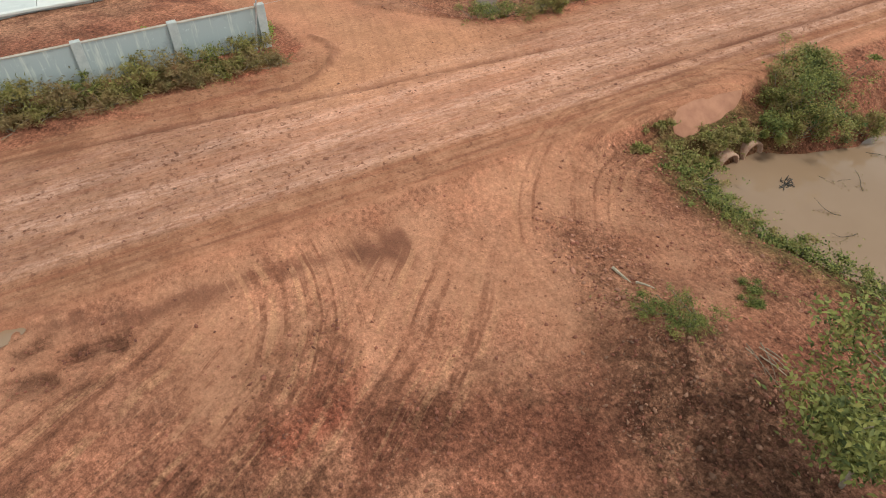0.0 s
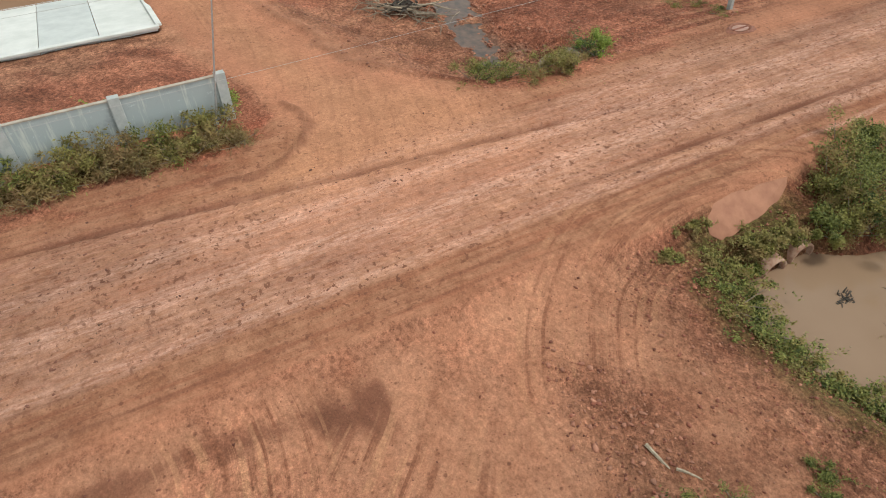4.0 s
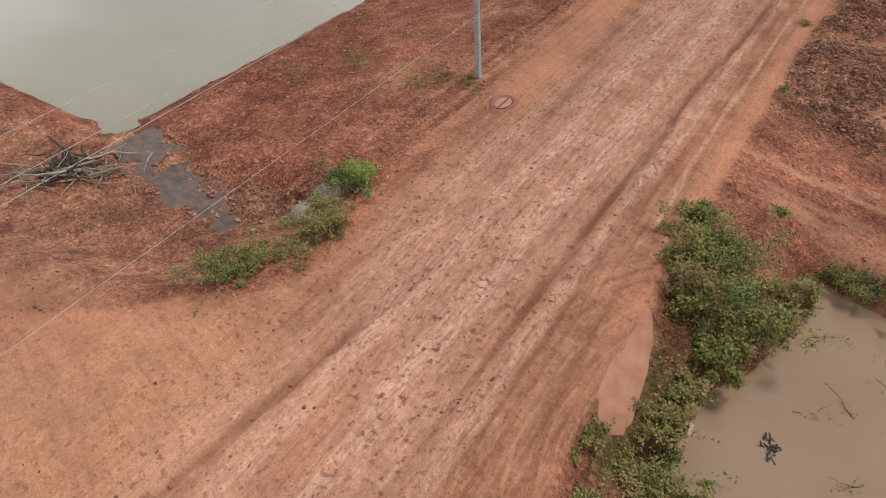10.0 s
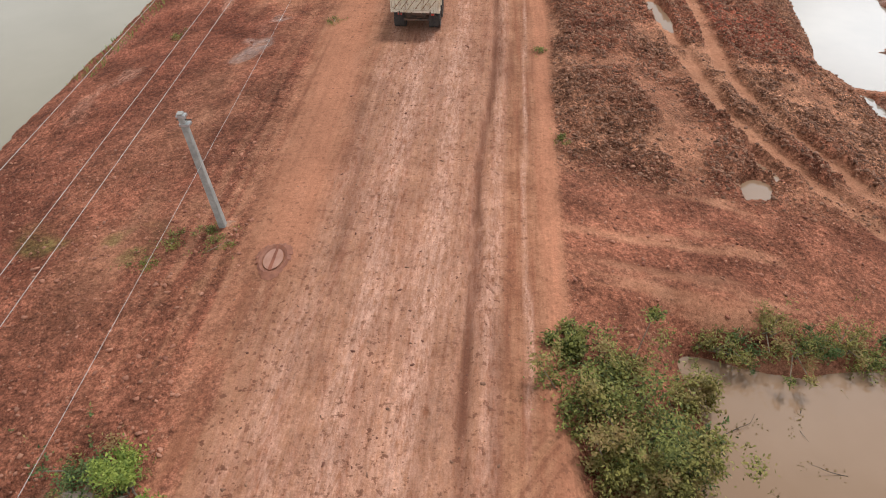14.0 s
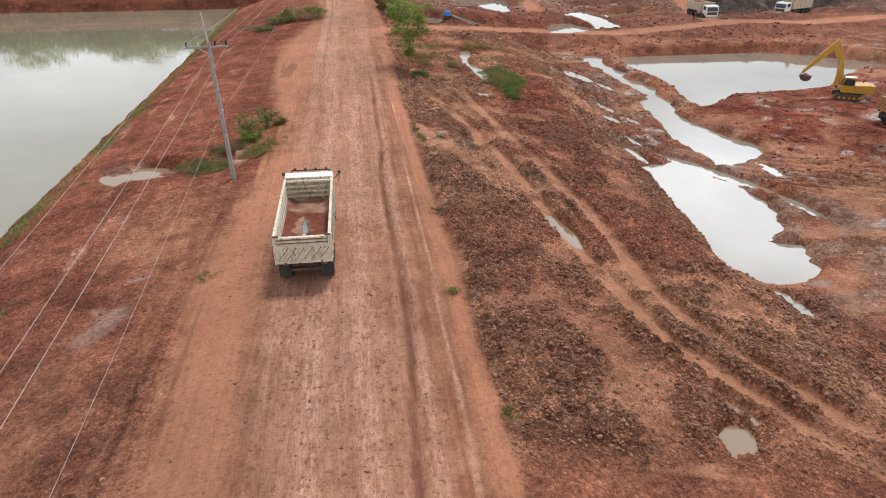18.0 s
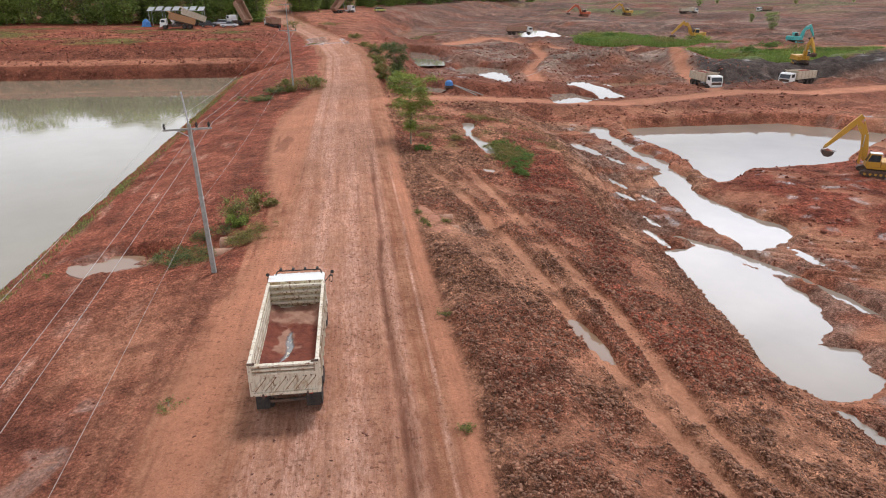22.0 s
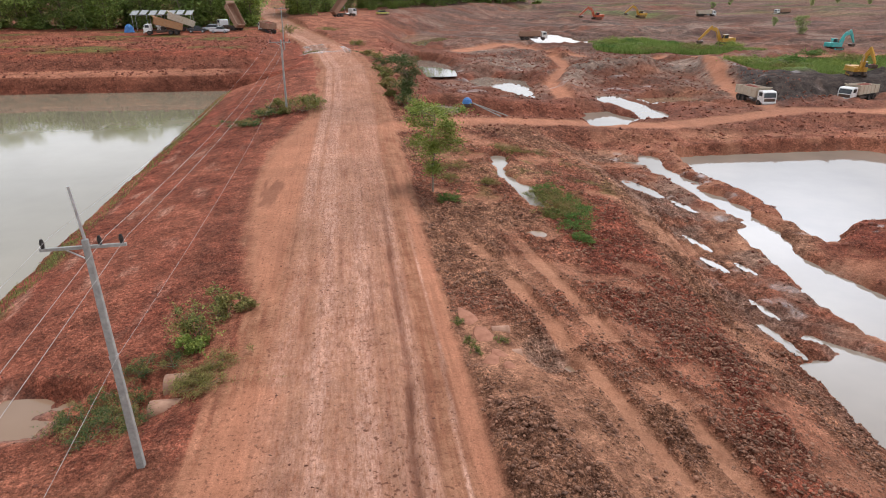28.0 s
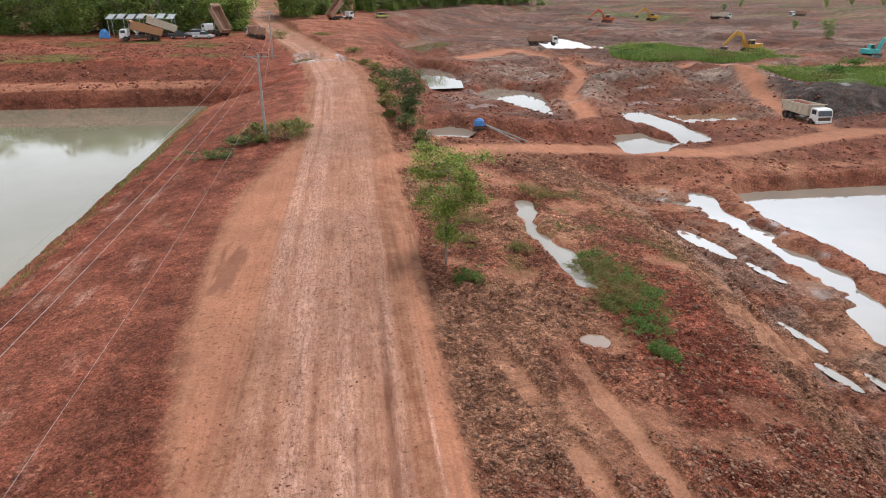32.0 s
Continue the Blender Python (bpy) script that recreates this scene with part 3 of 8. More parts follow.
    east = east + ease(-1.5, 5, spit) * (0.75 + 0.35 * wob_far)
    for outline, level in ((PIT_POND, -4.1), (LONG_POND, -4.1), (DIG_POND, -4.75)):
        s2 = within(x, y, outline) + 0.45 * wob + 0.55 * jag
        k = ease(-1.2, 0.45, s2) if level < -4.5 else ease(-1.1, 0.4, s2)
        east = east * (1 - k) + (level - 0.38) * k
    k = ease(0.95, 0.4, near_line(x, y, SIDE_CHANNEL) + 0.2 * wob)
    east = east * (1 - k) - 4.24 * k
    k = ease(2.0, 0.5, near_line(x, y, RILL) + 0.6 * wob + 0.6 * jag)
    east = east * (1 - k) - 4.38 * k
    rill2 = near_line(x, y, ((-6.1, 111), (-7.2, 103.5), (-6.4, 99.5), (-6.4, 94.5)))
    east = east - 0.62 * ease(1.2, 0.3, rill2 + 0.5 * wob + 0.4 * jag)
    # workings behind the causeway
    floor = prof(y, [128, 142, 152, 168, 184, 196, 207, 235, 300, 400, 600, 1500], [-2.5, -2.6, -3.0, -3.1, -2.6, -1.6, -0.6, -0.2, 0.4, 2.0, 4.5, 6])
    cliff = ease(50, 57, x + 4 * wob_far) * ease(151, 158, y + 3 * wob_far)
    floor = floor + cliff * np.clip(-0.2 - floor, 0, 9) * ease(330, 180, y)
    bowl = within(x, y, ((29.3, 183), (44.6, 188), (56, 184), (49, 163), (41, 146), (24, 134), (20, 140), (22, 160)))
    floor = floor + ease(6, -1, np.abs(bowl + 3) + 1.5 * wob_far) * 1.5 * ease(150, 168, y)
    floor = floor + ease(-2, -14, x) * np.clip(zr - 0.6 - floor, 0, 9)
    floor = floor + 0.5 * wob_far * ease(140, 170, y) + 0.7 * rough(x, y, 40, 2, 12) * ease(200, 260, y)
    k = ease(132, 141, y)
    east = east * (1 - k) + floor * k
    spoil = near_line(x, y, ((-10, 147), (-3, 143), (6, 141), (15, 143), (24, 139)))
    east = east + ease(5.5, 1.5, spoil + wob) * np.clip(prof(x, [-10, -3, 6, 15, 24], [0.1, 0.2, -0.6, -1.6, -2.2]) - east, 0, 9)
    bx, bz = np.array(BERM_RISE).T
    d_berm = near_line(x, y, BERM)
    k = ease(8.0, 3.2, d_berm + 0.8 * wob)
    east = east * (1 - k) + np.interp(x, bx, bz) * k
    s3 = -within(x, y, RIDGE + ((2500, 1300), (2500, 100), (60, 100), (-25, 215)))
    k = ease(-24, 0, s3) * ease(-60, -30, x) * ease(205, 235, y)
    east = east + k * np.clip(5.8 - east, 0, 9)

    # washed-out hollows at the culvert mouths
    ground_w = -0.95 * np.exp(-((x + 30.5) / 1.5) ** 2 - ((y - 70.0) / 2.0) ** 2)
    west = west + ground_w
    scour = np.exp(-((x + 12.5) / 1.2) ** 2 - ((y - 70.9) / 1.9) ** 2)
    east = east - 1.15 * scour

    # the road itself, slightly crowned, with worn edges
    ground = np.where(u < 0, west, east)
    edge = np.abs(u) + 0.35 * wob
    on = ease(half + 1.0, half - 0.2, edge)
    crown = zr + 0.06 - 0.0035 * u * u
    z = ground * (1 - on) + crown * on
    for c, level in zip(PUDDLES, POOL_LEVELS):
        k = ease(1.75, 0.55, in_oval(x, y, c) + 0.95 * (rough(x, y, 0.35 * c[2] + 0.35, 3, 33) if fine else 0.0))
        z = z * (1 - k) + (level - 0.12) * k
    for outline, level in zip(FAR_POOLS + BROWN_POOLS, FAR_LEVELS):
        k = ease(-2.2, 0.7, within(x, y, outline) + (1.1 * rough(x, y, 3.5, 3, 34) if fine else 0.0))
        z = z * (1 - k) + (level - 0.5) * k
    if not fine:
        return z

    # cover masks
    mask = {}
    ledge_top = ease(173.6, 174.6, y) * ease(181.5, 180, y) * ease(-40, -46, x)
    dist = np.hypot(x + 21, np.clip(y - 40, 0, None))
    closeby = ease(160, 90, y)
    lane = near_line(x, y, ((-4, 4), (-9, 6.5), (-14, 9), (-18.5, 14), (-20, 21), (-20, 30)))
    west_lane = near_line(x, y, ((-26.5, 33), (-27.0, 44), (-27.6, 52), (-26.6, 60), (-25.5, 68)))
    bulge = within(x, y, ((-25, 74), (-27.8, 80), (-29.2, 90), (-29.8, 100), (-29.4, 112), (-27, 124), (-24, 128)))
    drag = rough(x, y * 0.18, 0.7, 3, 36)
    nib = rough(x, y, 0.9, 3, 37)
    soft = np.where(u < 0, ease(half + 0.7, half - 0.5, edge + 1.5 * drag + 0.6 * nib), ease(half + 0.55, half + 0.15, edge + 0.12 * nib))
    fan = within(x, y, ((-20, 20), (-27.5, 17.9), (-29.3, 17.2), (-31.6, 15.1), (-34, 13.4), (-37, 12.8), (-43, 11.6), (-50, 10.4), (-70, 9), (-70, 4), (-50, 5.6), (-42, 6.8), (-36, 8), (-32, 8.6), (-29.4, 7.8), (-27, 5), (-20, 0)))
    road = np.maximum.reduce([soft, ease(-0.25, 0.35, fan + 0.5 * wob + 0.6 * nib), ease(2.2, 0.9, west_lane + 0.4 * wob), ease(-0.4, 0.8, bulge + 0.4 * wob), ease(3.0, 1.6, d_berm + 0.5 * wob) * ease(-20, -16, x)])
    yard_open = (0.55 + 0.45 * ease(-0.4, 0.3, rough(x, y, 2.5, 3, 23))) * ease(-18, -16.5, x) * ease(-7.0, -10.5, x - 0.25 * (y - 6) + 0.8 * nib + wob) * ease(20, 15, y)
    spread = ease(0.0, 3.0, fan)
    loop = near_line(x, y, LOOP)
    spur = np.minimum(near_line(x, y, ((14, 150), (16.4, 158), (18.6, 173), (28, 191), (29, 206))), near_line(x, y, ((62, 196), (57, 180), (50, 162), (46, 146), (44, 137))))
    tracks_far = np.maximum(ease(3.4, 1.2, loop + wob_far), ease(2.4, 0.8, spur + 0.8 * wob))
    road = np.maximum(road, tracks_far)
    mask["road"] = road
    # compacted pale wheel lanes along the road
    lanes = ease(0.62, 0.10, np.abs(u - 0.9 + 0.2 * wob)) + ease(0.6, 0.1, np.abs(u + 1.0 + 0.2 * wob)) + 0.3 * ease(0.55, 0.1, np.abs(u + 2.7 + 0.3 * wob)) + 0.8 * ease(0.4, 0.1, np.abs(u - 3.1))
    far_lanes = ease(0.8, 0.2, np.abs(u + 1.6)) + ease(0.8, 0.2, np.abs(u + 3.0))
    pale = np.clip((lanes * ease(112, 85, y) + far_lanes * ease(78, 105, y)), 0, 1) * on
    gravel = ease(-4.6, -2.2, u + 0.8 * wob + 1.2 * drag - 0.9 * ease(56, 70, y)) * ease(3.4, 2.9, u)
    clots = ease(-0.25, 0.3, rough(x, y * 0.35, 1.6, 3, 111))
    pale = np.clip((0.36 + 0.25 * clots) * gravel * (0.85 + 0.15 * ease(8, 34, y)) * on + 0.55 * pale + 0.5 * far_lanes * on * ease(84, 110, y), 0, 1)
    line = ease(0.11, 0.03, np.abs(u - 4.15 - 0.1 * rough(x * 0, y, 9, 2, 6) - 0.0035 * (y - 40))) * ease(22, 30, y) * ease(94, 86, y) * (0.45 + 0.55 * ease(-0.25, 0.2, rough(x * 0.2, y, 2.2, 2, 31)))
    pale = np.maximum(pale, 1.6 * line)
    bank_run = ease(-6.5, -8.0, u) * ease(-43, -41.5, x) * ease(34, 46, y) * ease(168, 150, y)
    spots = ease(0.25, 0.5, rough(x * 1.6, y * 0.5, 2.0, 3, 41)) * ease(-43.5, -40, x) * ease(-29, -37, x) * ease(38, 50, y) * ease(130, 110, y)
    pale = np.maximum(pale, 0.8 * spots)
    mask["pale"] = pale
    # wheel ruts, damp and dark
    rut_e = np.abs(u - 2.6 - 0.25 * rough(x * 0, y, 12, 2, 7) + 0.3 * ease(46, 36, y))
    rut = ease(0.22, 0.10, rut_e + 0.08 * nib) * ease(12, 22, y) * ease(104, 80, y)
    rut2 = ease(0.24, 0.12, np.abs(u + 2.7 - 0.2 * rough(x * 0, y, 7, 2, 9) - 0.10 * (y - 6)) + 0.1 * nib) * ease(30, 16, y)
    rut = 0.85 * np.maximum(rut, rut2 * 0.9) * on * (0.55 + 0.45 * ease(-0.3, 0.3, rough(x * 3, y * 0.6, 1.5, 3, 11)))
    # zones of swept tyre streaks: turning circles in the yard, round the pond corner and on the side road
    turn_a, turn_c = np.hypot(x + 15.4, y + 3.4), np.hypot(x + 9, y - 20)
    mask["arc_a"] = ease(3.4, 4.4, turn_a) * ease(9.2, 7.6, turn_a) * ease(-17, -15.8, x) * ease(-9, -12, x) * ease(-0.6, 1.2, y)
    mask["arc_b"] = ease(-15.6, -14.0, x) * ease(-7.0, -9.5, x) * ease(-8, -5, y) * ease(11, 5, y) * (1 - 0.6 * mask["arc_a"])
    mask["arc_c"] = 0.75 * ease(11.6, 10.2, turn_c) * ease(5.2, 6.6, turn_c) * ease(-10.5, -14, x) * ease(-20.5, -18.6, x) * ease(7, 10, y)
    mask["arc_d"] = 0.42 * ease(0.3, 1.6, fan) * ease(-23, -27, x)
    curl = mask["arc_c"]
    yard_dark = ease(0.15, 0.5, rough(x, y, 2.6, 4, 21)) * ease(-11, -8, x) * ease(17, 12, y) * (u > 0)
    mud_sw = ease(1.5, 0.4, ditch + 0.5 * wob)
    swept = near_line(x, y, ((-31.4, 9.2), (-30.2, 9.7), (-29.0, 9.6), (-27.7, 8.9), (-26.7, 7.9), (-26.2, 6.6), (-26.3, 5.2)))
    lip = ease(0.32, 0.10, swept + 0.2 * nib)
    lip_in = ease(-0.1, 0.4, within(x, y, ((-31.4, 9.2), (-30.2, 9.7), (-29.0, 9.6), (-27.7, 8.9), (-26.7, 7.9), (-26.2, 6.6), (-26.3, 5.2), (-28.2, 3.5), (-30.4, 6.0))) + 0.2 * nib)
    mud_flat_w = ease(0.1, -0.8, fan + 0.3 * wob) * ease(-29, -31, x) * ease(-46, -43, x) * ease(11.5, 13, y) * ease(24, 21, y)
    edge_ridge = ease(0.55, 0.1, np.abs(fan + 0.35 + 0.4 * wob + 0.3 * nib)) * ease(-26.5, -28.5, x) * ease(11.0, 12.2, y) * ease(22, 18, y)
    ledge = ease(0.6, 0.1, near_line(x, y, ((-19, -9), (-17.5, -5.1), (-16.3, -3.4), (-16.0, -1.8), (-15.9, -0.3), (-16.0, 1.2), (-15.8, 2.9), (-15.5, 4.6))) + 0.35 * nib + 0.2 * wob)
    gouge = ease(0.0, 0.4, rough(x * 1.3, y * 0.8, 1.0, 3, 27)) * ease(-0.6, 0.6, within(x, y, ((-17.2, -5.6), (-16.9, -4.4), (-15.9, -2.4), (-14.4, -1.6), (-13.9, -3.3), (-14.6, -5.8))) + 0.4 * wob)
    wedge = ease(-0.2, 0.6, within(x, y, ((-15.7, 4.0), (-16.2, 7.4), (-14.9, 7.0), (-13.6, 6.4), (-14.5, 5.0))) + 0.3 * wob + 0.5 * rough(x * 0.4, y * 2.4, 1.0, 2, 39))
    stripe = np.minimum(near_line(x, y, ((-11.2, -1.9), (-13.8, 1.8))), near_line(x, y, ((-10.7, -1.2), (-13.2, 2.4))))
    stripe = ease(0.2, 0.1, stripe + 0.08 * nib)
    red_spoil = ease(-0.5, 0.7, within(x, y, ((-12.6, 0.2), (-13.2, 2.9), (-11.3, 3.3), (-9.4, 2.2), (-9.2, 0.4), (-10.6, -0.6))) + 0.5 * wob + 0.4 * nib)
    wet_spoil = ease(-0.4, 0.5, within(x, y, ((-9.6, 2.6), (-8.9, 5.3), (-7.2, 4.4), (-7.6, 1.6))) + 0.4 * wob + 0.3 * nib)
    rocky = ease(-0.8, 0.8, within(x, y, ((-14.2, 11.8), (-12.2, 13.4), (-9.2, 13), (-7, 11.6), (-8.2, 9.6), (-11.3, 10.4))) + 0.5 * wob)
    brown_spoil = ease(-0.8, 0.8, within(x, y, ((-8, 9.8), (-7.6, 12.6), (-5.4, 13.4), (-2, 13.5), (0, 9), (-4, 7.5))) + 0.6 * wob + 0.5 * nib)
    mask["dark"] = np.clip(np.maximum.reduce([rut, 0.35 * yard_dark, 0.9 * wedge, 0.75 * wet_spoil, 0.7 * ledge * (0.25 + 0.75 * ease(-0.15, 0.25, rough(x * 1.6, y * 0.7, 0.8, 3, 128))), 0.6 * gouge, 0.35 * brown_spoil, 0.7 * lip, 0.35 * edge_ridge, 0.25 * mud_flat_w]), 0, 1)
    mask["red"] = np.clip(np.maximum.reduce([0.5 * lip_in * (1 - 0.4 * road), 0.85 * red_spoil, 0.5 * wet_spoil, (0.45 + 0.4 * ease(-0.2, 0.4, rough(x, y * 0.4, 5, 3, 28))) * (1 - road) * (u < -4) * (0.35 * ease(22, 34, y) + 0.65 * ease(48, 72, y))]), 0, 1)
    dark_patch = ease(-0.2, 0.5, within(x, y, ((-28.8, 93), (-26.8, 94.6), (-26.7, 99.5), (-28.4, 101.4))) + 0.5 * wob + 1.1 * rough(x, y * 0.12, 0.3, 2, 42))
    mask["dark"] = np.maximum(mask["dark"], 0.8 * dark_patch)
    # clods, brown turned earth
    turned = ease(-17.6, -16.6, x + 0.4 * wob) * ease(37.5, 40.5, y + 0.9 * wob) * ease(150, 120, y)
    smooth_pad = ease(0.05, 0.35, rough(x, y, 2.8, 3, 51) - 0.2 * ease(-10.5, -13, x)) * turned
    smooth_pad = np.maximum(smooth_pad, turned * ease(-0.4, 0.3, within(x, y, ((-14.3, 71), (-13.0, 70.5), (-11.8, 62), (-12.4, 60), (-14.2, 66))) + 0.5 * wob + 0.4 * nib))
    clod = turned * (1 - 0.7 * smooth_pad) * (0.4 + 0.6 * ease(6, 1, x - shift))
    track = np.minimum(near_line(x, y, ((-14.6, 92), (-12.6, 80.4), (-10.4, 66.5), (-10, 57.7), (-9.5, 51), (-8.6, 44.6), (-5, 39.5), (-2, 36))), near_line(x, y, ((-10.4, 88), (-9.2, 76), (-8.4, 68.7), (-7.5, 60.3), (-7.2, 54.7), (-7.5, 49), (-6.3, 44.5), (-3, 40))))
    trk = ease(0.66, 0.36, track + 0.2 * wob + 0.2 * nib) * ease(94, 80, y) * (0.4 + 0.6 * ease(-0.4, 0.1, rough(x, y, 3.0, 2, 40)))
    pit_tracks = ease(0.22, 0.08, np.abs((near_line(x, y, ((6, 112), (7.6, 102), (4.5, 88), (2.2, 77), (6.5, 74), (12, 69.4), (20, 66)))) % 1.1 - 0.55)) * ease(4.5, 3.0, near_line(x, y, ((6, 112), (7.6, 102), (4.5, 88), (2.2, 77), (6.5, 74), (12, 69.4), (20, 66))))
    clod = clod * (1 - 0.97 * trk) * (1 - 0.6 * pit_tracks)
    rubble = ease(26, 31, y) * (u > 4) * ease(0.0, 0.3, rough(x, y, 5, 2, 61)) * ease(41, 38, y)
    east_rub = np.maximum.reduce([0.15 * ease(-10.5, -8, x) * ease(20, 12, y), 0.5 * rocky, 0.7 * brown_spoil, 0.45 * red_spoil, 0.35 * wet_spoil, 0.8 * gouge, 0.45 * ease(5.0, 6.5, u) * ease(13, 17, y) * ease(28, 22, y)])
    west_rub = 0.6 * ease(-5.2, -7.0, u) * ease(17, 21, y) * (0.35 + 0.45 * ease(-0.1, 0.4, rough(x, y, 6, 2, 62)))
    loose = np.clip(np.maximum.reduce([clod, 0.6 * rubble, east_rub, west_rub * (1 - road)]), 0, 1) * (1 - on)
    for c in PUDDLES:
        loose = loose * ease(1.0, 1.5, in_oval(x, y, c))
    for outline in (PIT_POND, LONG_POND, DIG_POND):
        loose = loose * ease(0.3, -0.8, within(x, y, outline))
    loose = loose * ease(0.6, 1.6, near_line(x, y, RILL)) * ease(0.3, 1.0, near_line(x, y, SIDE_CHANNEL)) * ease(0.5, 1.4, rill2)
    loose = loose * ease(0.8, 1.5, np.hypot((x + 15.0) / 1.4, (y - 71.6) / 3.2))
    mask["clod"] = loose * (1 - road)
    grey_band = ease(3.5, 0.5, np.abs(x - shift + 1.2 + 1.2 * wob)) * ease(36, 44, y) * ease(122, 112, y)
    far_grey = ease(8, 2, np.abs(y - 200 - 3 * wob_far)) * ease(20, 30, x) * ease(75, 66, x) + cliff * ease(176, 168, y)
    far_grey = np.maximum(far_grey, ease(140, 160, y) * ease(-12, -2, x) * ease(-0.15, 0.3, rough(x, y, 22, 3, 73)))
    brown = np.clip(np.maximum.reduce([turned * ease(-0.35, 0.25, rough(x, y, 7, 2, 71) - 0.5 * ease(-6, 4, x - shift) * ease(-0.2, 0.2, rough(x, y, 9, 2, 72))), grey_band, far_grey, 0.9 * mud_sw, brown_spoil, 0.55 * ease(-0.2, 0.3, rough(x, y, 3, 3, 74)) * ease(-12, -8, x) * ease(22, 11, y) * (u > 0), 0.8 * ease(-0.35, 0.2, rough(x, y, 4, 3, 75)) * ease(-36, -41, x) * ease(23, 20, y)]), 0, 1)
    mask["brown"] = brown * (1 - 0.8 * road)
    mask["brown"] = np.maximum(mask["brown"], 0.75 * mud_flat_w * ease(-0.4, 0.1, rough(x, y, 3.5, 3, 135)))
    mask["dark"] = np.maximum(mask["dark"], 0.45 * bank_run * ease(0.1, 0.45, rough(x * 1.5, y * 0.16, 1.6, 3, 134)))
    mask["tone"] = np.clip(ease(-17.9, -17.2, x) * ease(-16.6, -17.0, x) * ease(18, 24, y) * ease(110, 95, y) + ease(1.6, 0.5, west_lane) + 0.8 * ease(0.3, 1.2, bulge) + 0.95 * trk + 0.55 * smooth_pad + 0.9 * ease(4.5, 2.5, d_side) * ease(-24, -27, x) + 0.5 * spread + 0.85 * yard_open + 0.8 * stripe, 0, 1)
    scarlet = turned * ease(-8.6, -7.4, x - 0.4 * shift + 0.8 * wob) * ease(-0.2, -2.2, x - 0.6 * shift + 1.2 * wob) * ease(48, 56, y) * ease(104, 92, y)
    mask["red"] = np.maximum(mask["red"], 0.85 * scarlet * (1 - trk) * ease(-0.5, 0.0, rough(x, y, 4, 3, 125)))
    mask["brown"] = mask["brown"] * (1 - 0.8 * scarlet)
    # green fuzz
    shore = ease(1.3, 0.2, np.abs(x + 42.3 + 0.6 * wob)) * ease(46, 60, y) * ease(170, 160, y) * ease(0.0, 0.4, rough(x, y, 4, 2, 81)) * 0.7
    bank_g = ease(0.0, 0.4, rough(x * 0.4, y, 5, 3, 82)) * ease(-40, -46, x) * np.maximum(ease(186, 189, y), 0.8 * ease(2.5, 0.5, np.abs(y - 178.5))) * 0.75
    band_a = ease(-1, 2, within(x, y, GREEN_A) + 2 * wob_far)
    band_b = ease(-1, 2, within(x, y, GREEN_B) + 2 * wob_far)
    far_g = ease(0.1, 0.5, wob_far) * ease(300, 360, y) * ease(60, 120, x) * 0.7
    tufts = ease(0.15, 0.5, rough(x, y, 2.0, 3, 83)) * 0.6 * np.maximum(ease(92, 100, y) * ease(118, 112, y) * ease(-16.5, -14, x) * ease(6, 0, x), ease(-27.5, -30, x) * ease(30, 34, y) * ease(36, 33, y))
    hedge_g = ease(1.2, 0.2, np.abs(x + 29.4)) * ease(7.6, 6.6, y)
    weeds = ease(-3.4, -1.6, sd) * ease(0.4, -0.6, sd) * ease(27, 22, y) * ease(-17.5, -16, x)
    mask["grass"] = np.clip(np.maximum.reduce([shore, bank_g, band_a, band_b, far_g, tufts, 0.7 * hedge_g, 0.6 * weeds]), 0, 1) * (1 - on)
    # wet films
    wet = np.maximum.reduce([mud_sw * ease(-0.2, 0.2, rough(x, y, 1.3, 2, 91)), ease(1.2, 0.3, near_line(x, y, ((-30, 187), (-22, 190)))) * 0.9, 0.9 * ease(0.35, 0.55, rough(x, y, 1.6, 2, 92)) * ease(-1, 3, x - shift) * ease(48, 54, y) * ease(124, 118, y), 0.7 * ease(0.45, 0.6, rough(x, y, 3.5, 2, 93)) * ease(140, 150, y) * ease(205, 195, y) * ease(-5, 0, x)])
    drags = rough(x / 0.3 - 0.02 * y, y * 0.05, 1.0, 3, 112)
    verge = ease(-4.2, -5.4, u) * ease(-9.5, -7.0, u) * ease(24, 32, y) * ease(80, 66, y)
    mask["tone"] = np.maximum(mask["tone"], 0.75 * verge * ease(0.0, 0.3, drags))
    broad = ease(-4.6, -5.6, u) * ease(-15, -10, u) * ease(27, 33, y) * ease(70, 56, y)
    mask["tone"] = np.maximum(mask["tone"], 0.65 * broad * ease(-0.25, 0.35, rough(x, y * 0.5, 2.6, 4, 130)))
    scraped = ease(5.0, 5.8, u) * ease(-7, -10, x + 1.5 * wob) * ease(29.5, 31, y + 0.5 * wob) * ease(39.5, 38, y + 0.6 * wob)
    mask["tone"] = np.maximum(mask["tone"], 0.8 * scraped * ease(-0.05, 0.3, rough(x * 0.16, y, 0.9, 3, 131)))
    mask["dark"] = np.maximum(mask["dark"], 0.45 * scraped * ease(0.1, 0.4, rough(x * 0.16, y, 0.7, 3, 132)))
    mask["clod"] = mask["clod"] * (1 - 0.7 * scraped * ease(-0.05, 0.3, rough(x * 0.16, y, 0.9, 3, 131)))
    mask["dark"] = np.maximum(mask["dark"], 0.55 * verge * ease(0.15, 0.45, -drags))
    churn = rough(x / 0.26, y * 0.07, 1.0, 3, 113)
    mask["dark"] = np.maximum(mask["dark"], 0.4 * on * ease(0.2, 0.5, churn) * ease(-0.2, 0.3, rough(x, y, 6, 2, 114)))
